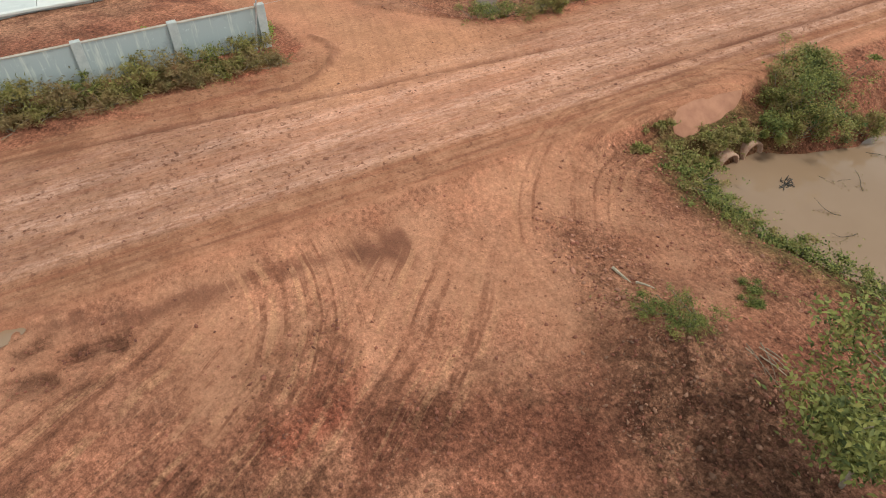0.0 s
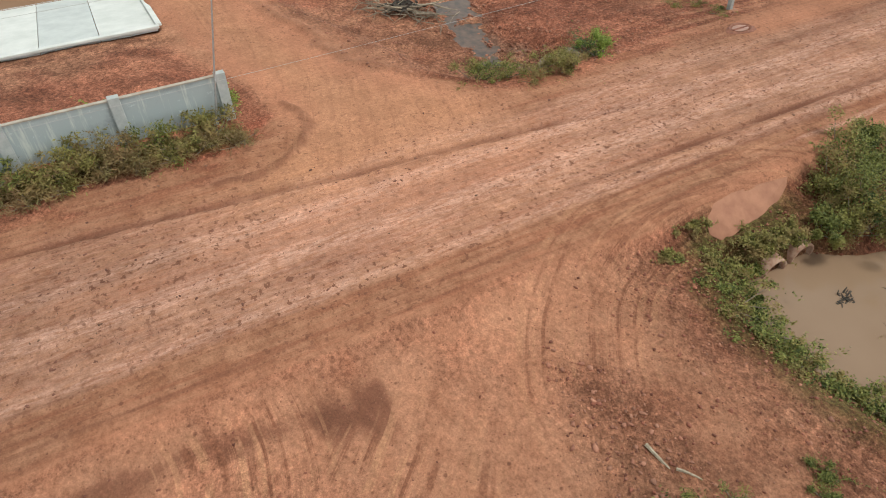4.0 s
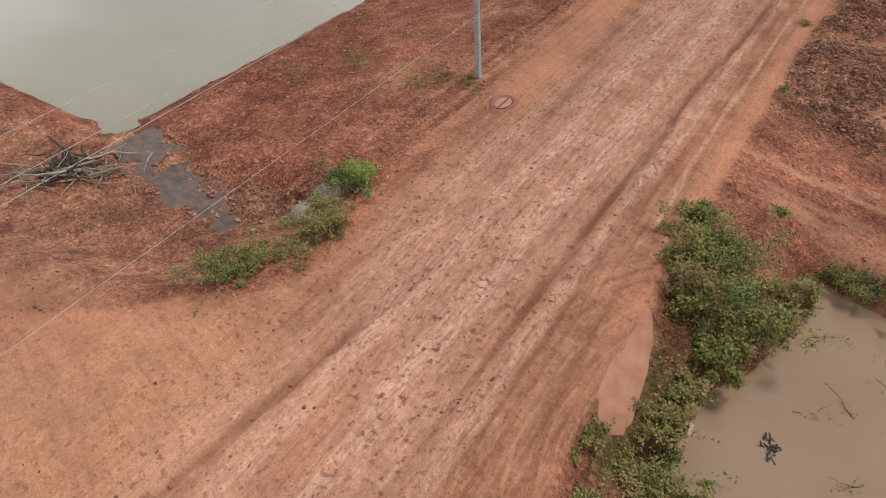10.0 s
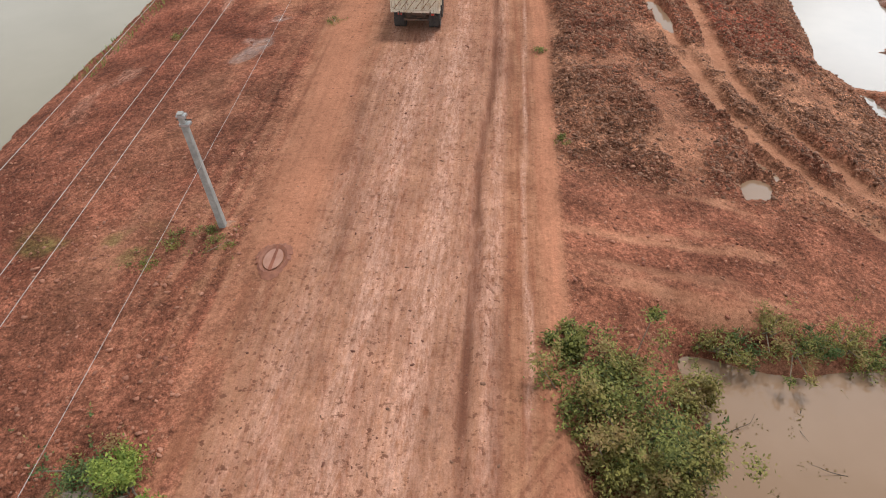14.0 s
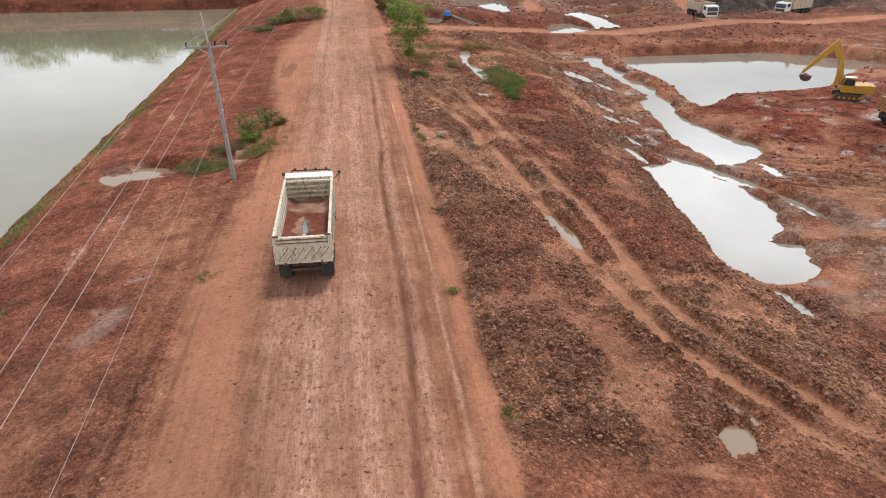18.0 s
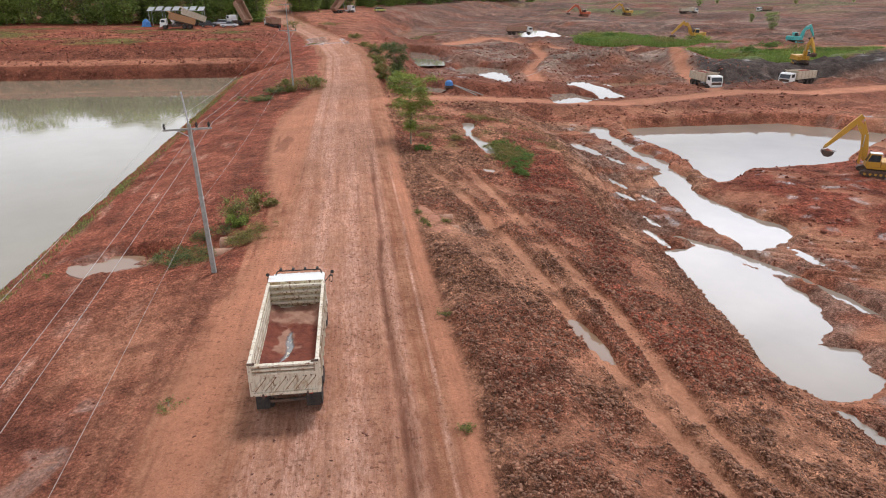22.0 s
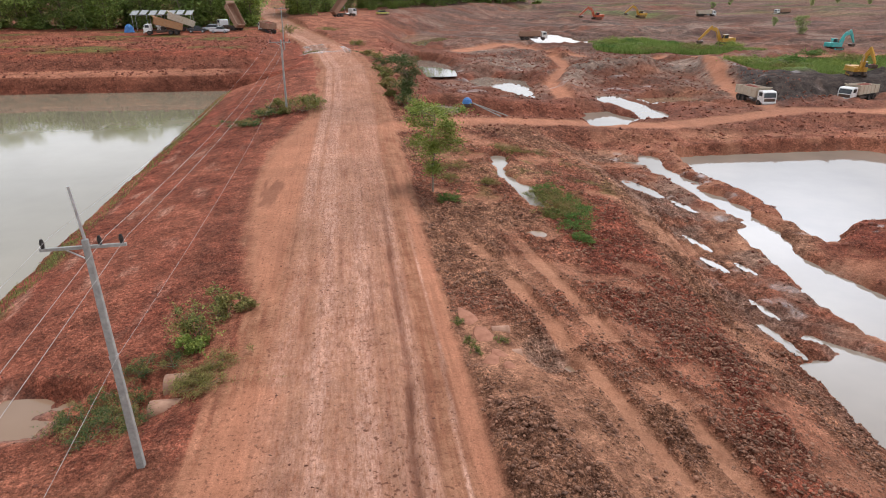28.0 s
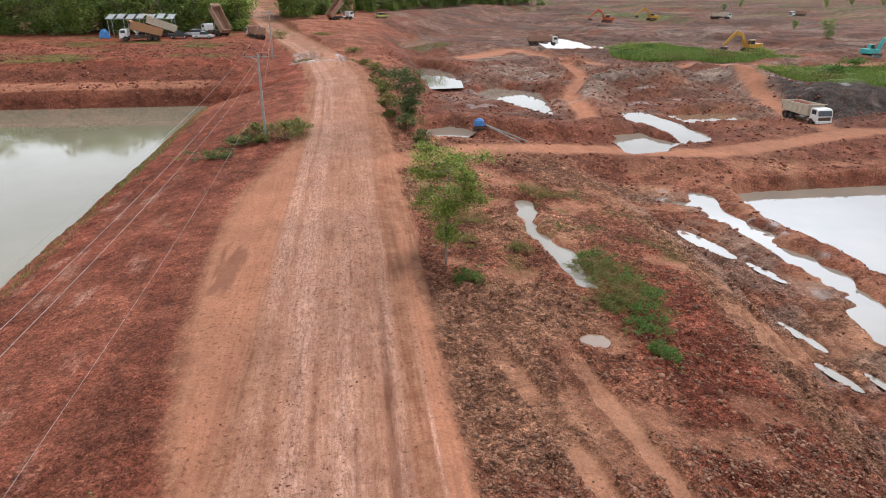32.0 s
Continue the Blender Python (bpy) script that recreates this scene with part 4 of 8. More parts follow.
    shoulder = ease(0.2, 0.5, rough(x * 0.5, y * 2, 2.2, 3, 95)) * ease(-5.0, -6.5, u) * ease(-12, -9, u) * ease(30, 40, y) * ease(110, 80, y)
    mask["dark"] = np.maximum(mask["dark"], 0.5 * shoulder)
    apron = ease(0, 0.5, within(x, y, ((-16.95, 20.5), (-16.1, 20.2), (-15.75, 22.4), (-16.3, 24.7), (-16.8, 24.4), (-16.7, 22))) + 0.12 * wob)
    mask["tone"] = np.maximum.reduce([mask["tone"], apron, 0.8 * ease(2.6, 1.2, d_berm + 0.5 * wob) * ease(-20, -16, x), 0.7 * tracks_far])
    mask["tone"] = np.maximum(mask["tone"], 0.6 * ledge_top)
    mask["clod"] = mask["clod"] * (1 - apron)
    works = ease(138, 150, y) * ease(-13, -6, x) * (1 - road) * (0.55 + 0.45 * ease(-0.3, 0.3, rough(x, y, 11, 3, 96)))
    # shade on the steep bank behind the reservoir, put into its colour
    bank_face_shade = ease(171, 174, y) * ease(188, 184, y) * ease(-38, -44, x) * 0.75 * (1 - ledge_top)
    mask["dark"] = np.maximum(mask["dark"], np.maximum(works, bank_face_shade))
    film = ease(-0.35, 0.1, within(x, y, ((-33, 48), (-33, 50.4), (-31.7, 50.2), (-31.6, 48.6))) + 0.5 * nib)
    film = np.maximum(film, ease(-0.2, 0.2, within(x, y, ((-32.6, 52.6), (-32.1, 53.5), (-31.2, 53), (-31.8, 52.4))) + 0.3 * nib))
    film = np.maximum(film, ease(-0.6, 0.6, within(x, y, ((-39.6, 71.8), (-37, 72.6), (-34.2, 71.2), (-33.6, 67.8), (-38.2, 69.2))) + 0.8 * nib))
    film = np.maximum(film, ease(-0.5, 0.7, within(x, y, ((-29.6, 186.5), (-30.6, 199), (-26.6, 203), (-24.6, 197), (-25.4, 186))) + 1.2 * rough(x, y, 3, 3, 126)))
    film = np.maximum(film, ease(-0.4, 0.5, within(x, y, ((-21.6, 187), (-22.6, 199), (-20.6, 200), (-19.6, 188))) + 0.9 * rough(x, y, 3, 3, 127)))
    wet = np.maximum(wet, 0.9 * film)
    # make-up of the diggings: grey cut faces, black bank, deep red spoil, painted shade on steps
    bank_black_and_shade = ease(-1.5, 1.0, within(x, y, ((49, 150), (53, 164), (58, 176), (64, 164), (78, 162), (104, 172), (104, 160), (70, 150), (54, 147))) + 1.6 * wob_far)
    grey_cut = np.maximum(ease(4.5, 1.5, np.abs(bowl + 2.5) + wob_far) * ease(158, 170, y), ease(-1, 2, within(x, y, ((5, 207), (17, 213), (27, 197), (20, 187), (8, 191))) + 2 * wob_far))
    grey_cut = np.maximum(grey_cut, 0.9 * ease(-0.05, 0.3, rough(x, y, 12, 3, 97)) * ease(206, 216, y) * ease(0, 14, x) * ease(340, 300, y))
    terr = rough(x, y, 34, 3, 47)
    in_works = ease(212, 226, y) * ease(8, 26, x) * ease(700, 500, y)
    step = (ease(-0.12, -0.05, terr) + ease(0.12, 0.19, terr)) * in_works
    # shade of the step faces, painted as black bands along each rise
    step_face_shade = np.maximum(ease(0.06, 0.0, np.abs(terr + 0.085)), ease(0.06, 0.0, np.abs(terr - 0.155))) * in_works
    bank_black_and_shade = np.maximum(bank_black_and_shade, 0.75 * step_face_shade)
    mask["black"] = bank_black_and_shade * (1 - road)
    grey_cut = np.maximum(grey_cut, 0.55 * ease(0.25, 0.6, scour))
    mask["grey"] = np.clip(grey_cut * (0.5 + 0.5 * ease(-0.3, 0.2, rough(x, y, 3, 3, 98))), 0, 1) * (1 - road)
    mask["red"] = np.maximum(mask["red"], 0.7 * ease(-0.2, 0.3, rough(x, y, 10, 3, 99)) * ease(126, 138, y) * ease(-16, -8, x) * (1 - road))
    mask["red"] = np.maximum(mask["red"], 0.95 * ease(-2, 1, spit) * (1 - road))
    mask["dark"] = np.maximum(mask["dark"], 0.4 * ease(-2, 1, spit) * ease(-0.1, 0.3, rough(x, y, 4, 3, 115)))
    mask["red"] = np.maximum(mask["red"], 0.75 * ease(170, 173, y) * ease(206, 196, y) * ease(-34, -42, x) * (1 - road))
    mask["sand"] = ease(0.0, 3.0, fan) * ease(-22, -26, x)
    mask["black"] = np.maximum(mask["black"], 0.35 * ease(136, 146, y) * ease(-10, 0, x) * (1 - road) * ease(-0.05, 0.35, rough(x, y, 7, 3, 120)))
    beyond = ease(198, 222, y) * ease(6, 20, x) * (1 - road)
    mask["dark"] = np.maximum(mask["dark"], beyond * (0.6 + 0.4 * ease(-0.2, 0.3, rough(x, y, 16, 3, 116))))
    mask["grey"] = np.maximum(mask["grey"], beyond * 0.28 * ease(-0.25, 0.2, rough(x * 0.5, y, 14, 3, 117)))
    mask["black"] = np.maximum(mask["black"], 0.5 * beyond * ease(0.0, 0.35, rough(x * 0.35, y, 11, 3, 133)))
    slope = ease(124, 128, y) * ease(150, 140, y) * ease(-12, -4, x) * (1 - road)
    mask["dark"] = np.maximum(mask["dark"], 0.6 * slope)
    mask["grey"] = np.maximum(mask["grey"], 0.45 * ease(140, 150, y) * ease(-10, 0, x) * (1 - road) * ease(-0.1, 0.3, rough(x, y, 8, 3, 119)))
    mud_flat = ease(0.5, 2.5, x - 0.6 * shift) * ease(15, 12.5, x) * ease(46, 52, y) * ease(122, 116, y)
    mask["grey"] = np.maximum(mask["grey"], 0.5 * mud_flat * ease(-0.3, 0.2, rough(x, y, 3, 3, 118)))
    mask["dark"] = np.maximum(mask["dark"], 0.6 * pit_tracks * mud_flat)
    mask["sand"] = np.maximum(mask["sand"], apron)
    mask["dark"] = mask["dark"] * (1 - apron)
    mask["arc_c"] = mask["arc_c"] * (1 - apron)
    mask["wet"] = np.clip(wet, 0, 1) * (1 - on * ease(180, 170, y))

    dry = 1.0
    for sx, sy in STANDS:
        dry = dry * ease(4.0, 7.5, np.hypot(x - sx, y - sy))
    for outline in FAR_POOLS + BROWN_POOLS:
        dry = dry * ease(0.5, -3.0, within(x, y, outline))
    # relief
    z = z - 0.17 * rut - 0.05 * curl - 0.2 * gouge - 0.10 * trk - 0.15 * pit_tracks + 0.13 * lip * ease(0.0, 0.3, nib + 0.3) + 0.16 * edge_ridge + 0.14 * ease(0.5, 0.7, track) * ease(1.2, 0.8, track) * turned * ease(92, 76, y)
    z = z + 0.05 * ease(0.25, 0.42, rut_e) * ease(0.75, 0.5, rut_e) * on * ease(12, 22, y) * ease(104, 80, y)
    size_up = 1 + 0.8 * ease(110, 170, y)
    z = z + (1 - road) * (0.07 * wob + 0.05 * rough(x, y, 0.9, 2, 5)) * size_up + road * 0.012 * rough(x, y, 0.7, 2, 6)
    z = z + loose * (0.20 * lumps(x, y, 0.62) + 0.20 * lumps(x, y, 0.40, 13) + 0.16 * wob + 0.06 * nib) * (0.7 + 0.3 * turned)
    z = z + (1.2 * np.abs(rough(x, y, 9, 3, 46)) + 0.8 * lumps(x, y, 2.6, 19) + 0.45 * lumps(x, y, 1.3, 20)) * ease(138, 146, y) * (1 - road) * ease(260, 220, y) * ease(-14, -8, x) * ease(-0.4, 0.2, wob_far) * dry
    z = z + step * 0.9
    west_wall = ease(171, 174, y) * ease(200, 190, y) * ease(-36, -44, x)
    z = z + west_wall * (0.2 * rough(x, y, 2.4, 3, 48) + 0.16 * lumps(x, y, 1.1, 21))
    z = z + dry * ease(205, 230, y) * ease(20, 60, x) * (1 - road) * (0.8 * np.abs(rough(x, y, 22, 3, 44)) + 0.35 * rough(x, y, 7, 2, 45))
    return z, mask


def rest_level(c):
    """Water stands a little below the lowest of the banks round it."""
    a, k = np.linspace(0, 2 * np.pi, 24), radians(c[4])
    ex, ey = 1.3 * c[2] * np.cos(a), 1.3 * c[3] * np.sin(a)
    rim = land(c[0] + ex * np.cos(k) - ey * np.sin(k), c[1] + ex * np.sin(k) + ey * np.cos(k), False)
    return float(np.percentile(rim, 15)) - (0.06 if c[2] < 2.5 else 0.15)


def pool_level(outline):
    """Level for a pool of any outline, from the ground along its rim."""
    xs, ys = np.array(outline).T
    return float(np.percentile(land(xs, ys, False), 25)) - 0.32


FAR_LEVELS.extend([pool_level(o) for o in FAR_POOLS + BROWN_POOLS])
POOL_LEVELS.extend([rest_level(c) for c in PUDDLES])


# ---- ground sheet ----
def steps(*spans):
    out = []
    for a, b, d in spans:
        out.extend(np.arange(a, b - 1e-6, d))
    return np.array(out)


def widen(a, b, first, grow=1.13):
    out, d = [], first
    while a < b:
        out.append(a)
        a += d
        d *= grow
    return np.array(out + [b])


def sheet(name, xs, ys, z, mat):
    nx, ny = len(xs), len(ys)
    X, Y = np.meshgrid(xs, ys)
    co = np.stack([X.ravel(), Y.ravel(), z.ravel()], 1).astype(np.float32)
    i = np.arange(nx * ny).reshape(ny, nx)
    quads = np.stack([i[:-1, :-1], i[:-1, 1:], i[1:, 1:], i[1:, :-1]], -1).reshape(-1, 4).astype(np.int32)
    me = bpy.data.meshes.new(name)
    me.vertices.add(len(co))
    me.vertices.foreach_set("co", co.ravel())
    me.loops.add(quads.size)
    me.loops.foreach_set("vertex_index", quads.ravel())
    me.polygons.add(len(quads))
    me.polygons.foreach_set("loop_start", np.arange(0, quads.size, 4, dtype=np.int32))
    me.polygons.foreach_set("use_smooth", np.ones(len(quads), bool))
    me.update(calc_edges=True)
    me.materials.append(mat)
    return me


gx = np.concatenate([-widen(60, 1500, 2.5)[::-1][:-1], steps((-60, -46, 0.8), (-46, -33, 0.26), (-33, -3, 0.14), (-3, 24, 0.26), (24, 80, 0.75)), widen(80, 1500, 1.0)])
gy = np.concatenate([-widen(12, 400, 0.8)[::-1][:-1], steps((-12, -7, 0.3), (-7, 72, 0.14), (72, 126, 0.24), (126, 230, 0.6)), widen(230, 2500, 0.8, 1.035)])
GX, GY = np.meshgrid(gx, gy)
GZ, cover = land(GX, GY)
ground_mesh = sheet("ground", gx, gy, GZ, EARTH)
for layer, keys in (("cover_a", ("road", "pale", "dark", "grass")), ("cover_b", ("brown", "tone", "wet", "clod")), ("cover_c", ("red", "grey", "black", "sand")), ("cover_d", ("arc_a", "arc_b", "arc_c", "arc_d"))):
    attr = ground_mesh.color_attributes.new(layer, "FLOAT_COLOR", "POINT")
    attr.data.foreach_set("color", np.stack([cover[k].ravel() for k in keys], 1).astype(np.float32).ravel())
ground = tagged(new("ground", ground_mesh), "red laterite ground with a rutted dirt road and muddy diggings", "ground", kind="structure")


def height(x, y):
    """Ground height at a place."""
    return float(land(np.array([x], float), np.array([y], float))[0][0])


# ---- still water ----
def water(name, outline, level, mat, label, grow=0.9):
    cx, cy = sum(p[0] for p in outline) / len(outline), sum(p[1] for p in outline) / len(outline)
    bm = bmesh.new()
    vs = []
    for x, y in outline:
        d = math.hypot(x - cx, y - cy)
        k = (d + grow) / d
        vs.append(bm.verts.new((cx + (x - cx) * k, cy + (y - cy) * k, level)))
    bm.faces.new(vs)
    bmesh.ops.triangulate(bm, faces=bm.faces[:])
    bm.normal_update()
    for f in bm.faces:
        if f.normal.z < 0:
            f.normal_flip()
    me = bpy.data.meshes.new(name)
    bm.to_mesh(me)
    bm.free()
    me.materials.append(mat)
    return tagged(new(name, me), label, "water", kind="structure")


water("reservoir_water", ((-43.0, 20), (-43.0, 176), (-300, 176), (-300, 20)), -2.8, WATER_BIG, "wide still reservoir of grey-brown silty water", 0.0)
water("culvert_pond_water", CULVERT_POND, -2.1, WATER_BROWN, "muddy brown pond below the road culvert")
water("pit_pond_water", ((0, 50), (10, 50), (13, 57), (13.4, 66), (16.4, 71), (16.6, 86), (15.4, 89.5), (15.6, 94), (16.2, 100), (16.2, 104), (15.8, 112), (16.4, 121), (0, 121)), -4.1, WATER_PIT, "chain of shallow rain pools with bright sky reflection in the pit", 0.0)
water("dig_pond_water", DIG_POND, -4.75, WATER_PIT, "large pool in the diggings reflecting clouds", 0.6)


for c, level in zip(PUDDLES, POOL_LEVELS):
    k, grow = radians(c[4]), 1.3
    outline = []
    for i in range(26):
        a = 2 * math.pi * i / 26
        ex, ey = grow * c[2] * math.cos(a), grow * c[3] * math.sin(a)
        outline.append((c[0] + ex * math.cos(k) - ey * math.sin(k), c[1] + ex * math.sin(k) + ey * math.cos(k)))
    water("puddle_water", outline, level, WATER_PIT if c[0] > -5 else WATER_BROWN, "small muddy rain puddle", 0.0)
for outline, level in zip(FAR_POOLS + BROWN_POOLS, FAR_LEVELS):
    brown = outline in BROWN_POOLS
    water("pool_water", outline, level, WATER_BROWN if brown else WATER_PIT, "shallow red-brown pool in the workings" if brown else "shallow pool in the red diggings reflecting the sky", 2.0)
water("seep_water", ((-4.6, 112), (-5.4, 104), (-4.8, 99.6), (-4.8, 93), (-8, 93), (-8, 99), (-9, 104), (-7.6, 112)), -1.3, WATER_PIT, "thin pale seep of water between weeds", 0.0)
water("ditch_water", ((-41.6, 22.2), (-39.6, 21.6), (-36, 20.6), (-32.4, 20.9), (-30.4, 22.6), (-30.4, 24.4), (-32.6, 24), (-36, 23.9), (-39.5, 24.6), (-41.4, 24.4)), -2.17, MUD_FILM, "shallow grey mud water in a drainage ditch", 0.0)
# ---- building helpers ----
def part(name, bm, mat, parent=None, label="", smooth=False):
    """One mesh object out of a bmesh, under a thing or a part."""
    me = bpy.data.meshes.new(name)
    if smooth:
        for f in bm.faces:
            f.smooth = True
    bm.to_mesh(me)
    bm.free()
    me.materials.append(mat)
    ob = new(name, me)
    ob.parent = parent
    if label:
        ob["label"] = label
    return ob


def thing(name, label, category, m=None, group="", kind=""):
    ob = new(name)
    ob.empty_display_size = 0.3
    if m is not None:
        ob.matrix_basis = m
    return tagged(ob, label, category, group, kind)


def box(size, at=(0, 0, 0), turn=(0, 0, 0), bevel=0.0, bm=None):
    bm = bm or bmesh.new()
    made = bmesh.ops.create_cube(bm, size=1.0, matrix=pose(*at, *turn) @ Matrix.Diagonal((*size, 1)))
    if bevel:
        edges = list({e for v in made["verts"] for e in v.link_edges})
        bmesh.ops.bevel(bm, geom=edges, offset=bevel, segments=2, affect="EDGES", profile=0.6)
    return bm


def rod(a, b, r, r2=None, sides=8, bm=None, caps=True):
    bm = bm or bmesh.new()
    a, b = Vector(a), Vector(b)
    way = b - a
    m = Matrix.Translation((a + b) / 2) @ way.to_track_quat("Z", "Y").to_matrix().to_4x4()
    bmesh.ops.create_cone(bm, cap_ends=caps, segments=sides, radius1=r, radius2=r if r2 is None else r2, depth=way.length, matrix=m)
    return bm


def tube(points, radii, sides=6, bm=None):
    """One connected bent rod through the points."""
    bm = bm or bmesh.new()
    pts = [Vector(p) for p in points]
    rings = []
    for i, p in enumerate(pts):
        way = pts[min(i + 1, len(pts) - 1)] - pts[max(i - 1, 0)]
        q = way.to_track_quat("Z", "Y").to_matrix()
        rings.append([bm.verts.new(p + q @ Vector((radii[i] * math.cos(2 * math.pi * k / sides), radii[i] * math.sin(2 * math.pi * k / sides), 0))) for k in range(sides)])
    for a, b in zip(rings, rings[1:]):
        for k in range(sides):
            bm.faces.new((a[k], a[(k + 1) % sides], b[(k + 1) % sides], b[k]))
    bm.faces.new(rings[0][::-1])
    bm.faces.new(rings[-1])
    return bm


def hull(points, bm=None, bevel=0.0):
    bm = bm or bmesh.new()
    vs = [bm.verts.new(p) for p in points]
    made = bmesh.ops.convex_hull(bm, input=vs)
    if bevel:
        bm.normal_update()
        bmesh.ops.dissolve_limit(bm, angle_limit=0.02, verts=bm.verts[:], edges=bm.edges[:])
        bmesh.ops.bevel(bm, geom=bm.edges[:], offset=bevel, segments=2, affect="EDGES", profile=0.6)
    return bm


def prism(outline, x0, x1, bm=None):
    """An outline in (y, z), drawn out along x."""
    bm = bm or bmesh.new()
    a = [bm.verts.new((x0, y, z)) for y, z in outline]
    b = [bm.verts.new((x1, y, z)) for y, z in outline]
    n = len(outline)
    bm.faces.new(a)
    bm.faces.new(b[::-1])
    for i in range(n):
        bm.faces.new((a[i], b[i], b[(i + 1) % n], a[(i + 1) % n]))
    bmesh.ops.recalc_face_normals(bm, faces=bm.faces[:])
    return bm


def ring(r_out, r_in, depth, m, sides=18, bm=None):
    """A short pipe or tyre about the z axis of m."""
    bm = bm or bmesh.new()
    rows = []
    for r, z in ((r_in, -depth / 2), (r_out * 0.97, -depth / 2), (r_out, -depth * 0.38), (r_out, depth * 0.38), (r_out * 0.97, depth / 2), (r_in, depth / 2)):
        rows.append([bm.verts.new(m @ Vector((r * math.cos(2 * math.pi * i / sides), r * math.sin(2 * math.pi * i / sides), z))) for i in range(sides)])
    for j in range(len(rows)):
        p, q = rows[j], rows[(j + 1) % len(rows)]
        for i in range(sides):
            bm.faces.new((p[i], p[(i + 1) % sides], q[(i + 1) % sides], q[i]))
    bmesh.ops.recalc_face_normals(bm, faces=bm.faces[:])
    return bm


def raw_mesh(name, verts, faces, mat, smooth=False):
    """A mesh straight from arrays; faces all of one size."""
    verts, faces = np.asarray(verts, np.float32), np.asarray(faces, np.int32)
    k = faces.shape[1]
    me = bpy.data.meshes.new(name)
    me.vertices.add(len(verts))
    me.vertices.foreach_set("co", verts.ravel())
    me.loops.add(faces.size)
    me.loops.foreach_set("vertex_index", faces.ravel())
    me.polygons.add(len(faces))
    me.polygons.foreach_set("loop_start", np.arange(0, faces.size, k, dtype=np.int32))
    if smooth:
        me.polygons.foreach_set("use_smooth", np.ones(len(faces), bool))
    me.update(calc_edges=True)
    me.materials.append(mat)
    return me


def spin(rng, n):
    """Random turns as n 3 x 3 matrices."""
    q = rng.normal(size=(n, 4))
    q /= np.linalg.norm(q, axis=1)[:, None]
    w, a, b, c = q.T
    return np.stack([1 - 2 * (b * b + c * c), 2 * (a * b - c * w), 2 * (a * c + b * w), 2 * (a * b + c * w), 1 - 2 * (a * a + c * c), 2 * (b * c - a * w), 2 * (a * c - b * w), 2 * (b * c + a * w), 1 - 2 * (a * a + b * b)], 1).reshape(n, 3, 3)


ICO = bmesh.new()
bmesh.ops.create_icosphere(ICO, subdivisions=1, radius=1.0)
ICO_V, ICO_F = np.array([v.co[:] for v in ICO.verts]), np.array([[v.index for v in f.verts] for f in ICO.faces])
ICO.free()


def stones(name, xs, ys, sizes, mat, label, category, seed, sink=0.25, flat=0.7):
    """Many uneven lumps lying on the ground, in one mesh."""
    rng = np.random.default_rng(seed)
    n = len(xs)
    zs = land(xs, ys)[0]
    shape = 1 + 0.55 * rng.uniform(-1, 1, (24, len(ICO_V), 1)) * np.ones(3)
    v = ICO_V[None] * shape[rng.integers(0, 24, n)]
    v = v * (np.array([1, 1, flat]) * rng.uniform(0.7, 1.25, (n, 3)))[:, None, :]
    v = np.einsum("nij,nkj->nki", spin(rng, n), v) * sizes[:, None, None]
    v[:, :, 2] *= flat
    v += np.stack([xs, ys, zs + sizes * sink], 1)[:, None, :]
    f = ICO_F[None] + (np.arange(n) * len(ICO_V))[:, None, None]
    return tagged(new(name, raw_mesh(name, v.reshape(-1, 3), f.reshape(-1, 3), mat)), label, category, kind="stuff")


def leaf_cloud(rng, centres, spread, size, slim=0.5, droop=0.4):
    """Leaves as bent diamonds round the given centres: verts and quads."""
    n = len(centres)
    at = centres + rng.normal(size=(n, 3)) * spread
    s = size * rng.uniform(0.6, 1.35, n)
    base = np.array([[0, 0, 0], [slim * 0.5, 0.45, 0.06], [0, 1.0, -0.15 * droop], [-slim * 0.5, 0.45, 0.06]])
    yaw, pit, rol = rng.uniform(0, 2 * np.pi, n), rng.normal(0.15, 0.5, n), rng.normal(0, 0.5, n)
    cy, sy, cp, sp, cr, sr = np.cos(yaw), np.sin(yaw), np.cos(pit), np.sin(pit), np.cos(rol), np.sin(rol)
    rx = np.stack([np.ones(n), 0 * n + np.zeros(n), np.zeros(n), np.zeros(n), cp, -sp, np.zeros(n), sp, cp], 1).reshape(n, 3, 3)
    ry = np.stack([cr, np.zeros(n), sr, np.zeros(n), np.ones(n), np.zeros(n), -sr, np.zeros(n), cr], 1).reshape(n, 3, 3)
    rz = np.stack([cy, -sy, np.zeros(n), sy, cy, np.zeros(n), np.zeros(n), np.zeros(n), np.ones(n)], 1).reshape(n, 3, 3)
    v = np.einsum("nij,kj->nki", rz @ rx @ ry, base) * s[:, None, None] + at[:, None, :]
    f = np.arange(4 * n).reshape(n, 4)
    return v.reshape(-1, 3), f


LEAF_MID = leafy("leaves_green", (0.055, 0.072, 0.02), (0.30, 0.305, 0.085), (0.30, 0.245, 0.07), 0.28)
LEAF_BRIGHT = leafy("leaves_bright", (0.11, 0.165, 0.03), (0.36, 0.42, 0.09))
LEAF_FRESH = leafy("leaves_fresh", (0.055, 0.11, 0.022), (0.20, 0.32, 0.07))
LEAF_OLIVE = leafy("leaves_olive", (0.09, 0.09, 0.024), (0.36, 0.325, 0.095), (0.34, 0.23, 0.10), 0.5)
LEAF_DARK = leafy("leaves_dark", (0.045, 0.075, 0.025), (0.16, 0.21, 0.07))
LEAF_DRY = leafy("leaves_dry", (0.14, 0.11, 0.045), (0.33, 0.27, 0.11), (0.30, 0.18, 0.09), 0.6)
GRASS = leafy("grass_blades", (0.10, 0.16, 0.03), (0.32, 0.40, 0.11))
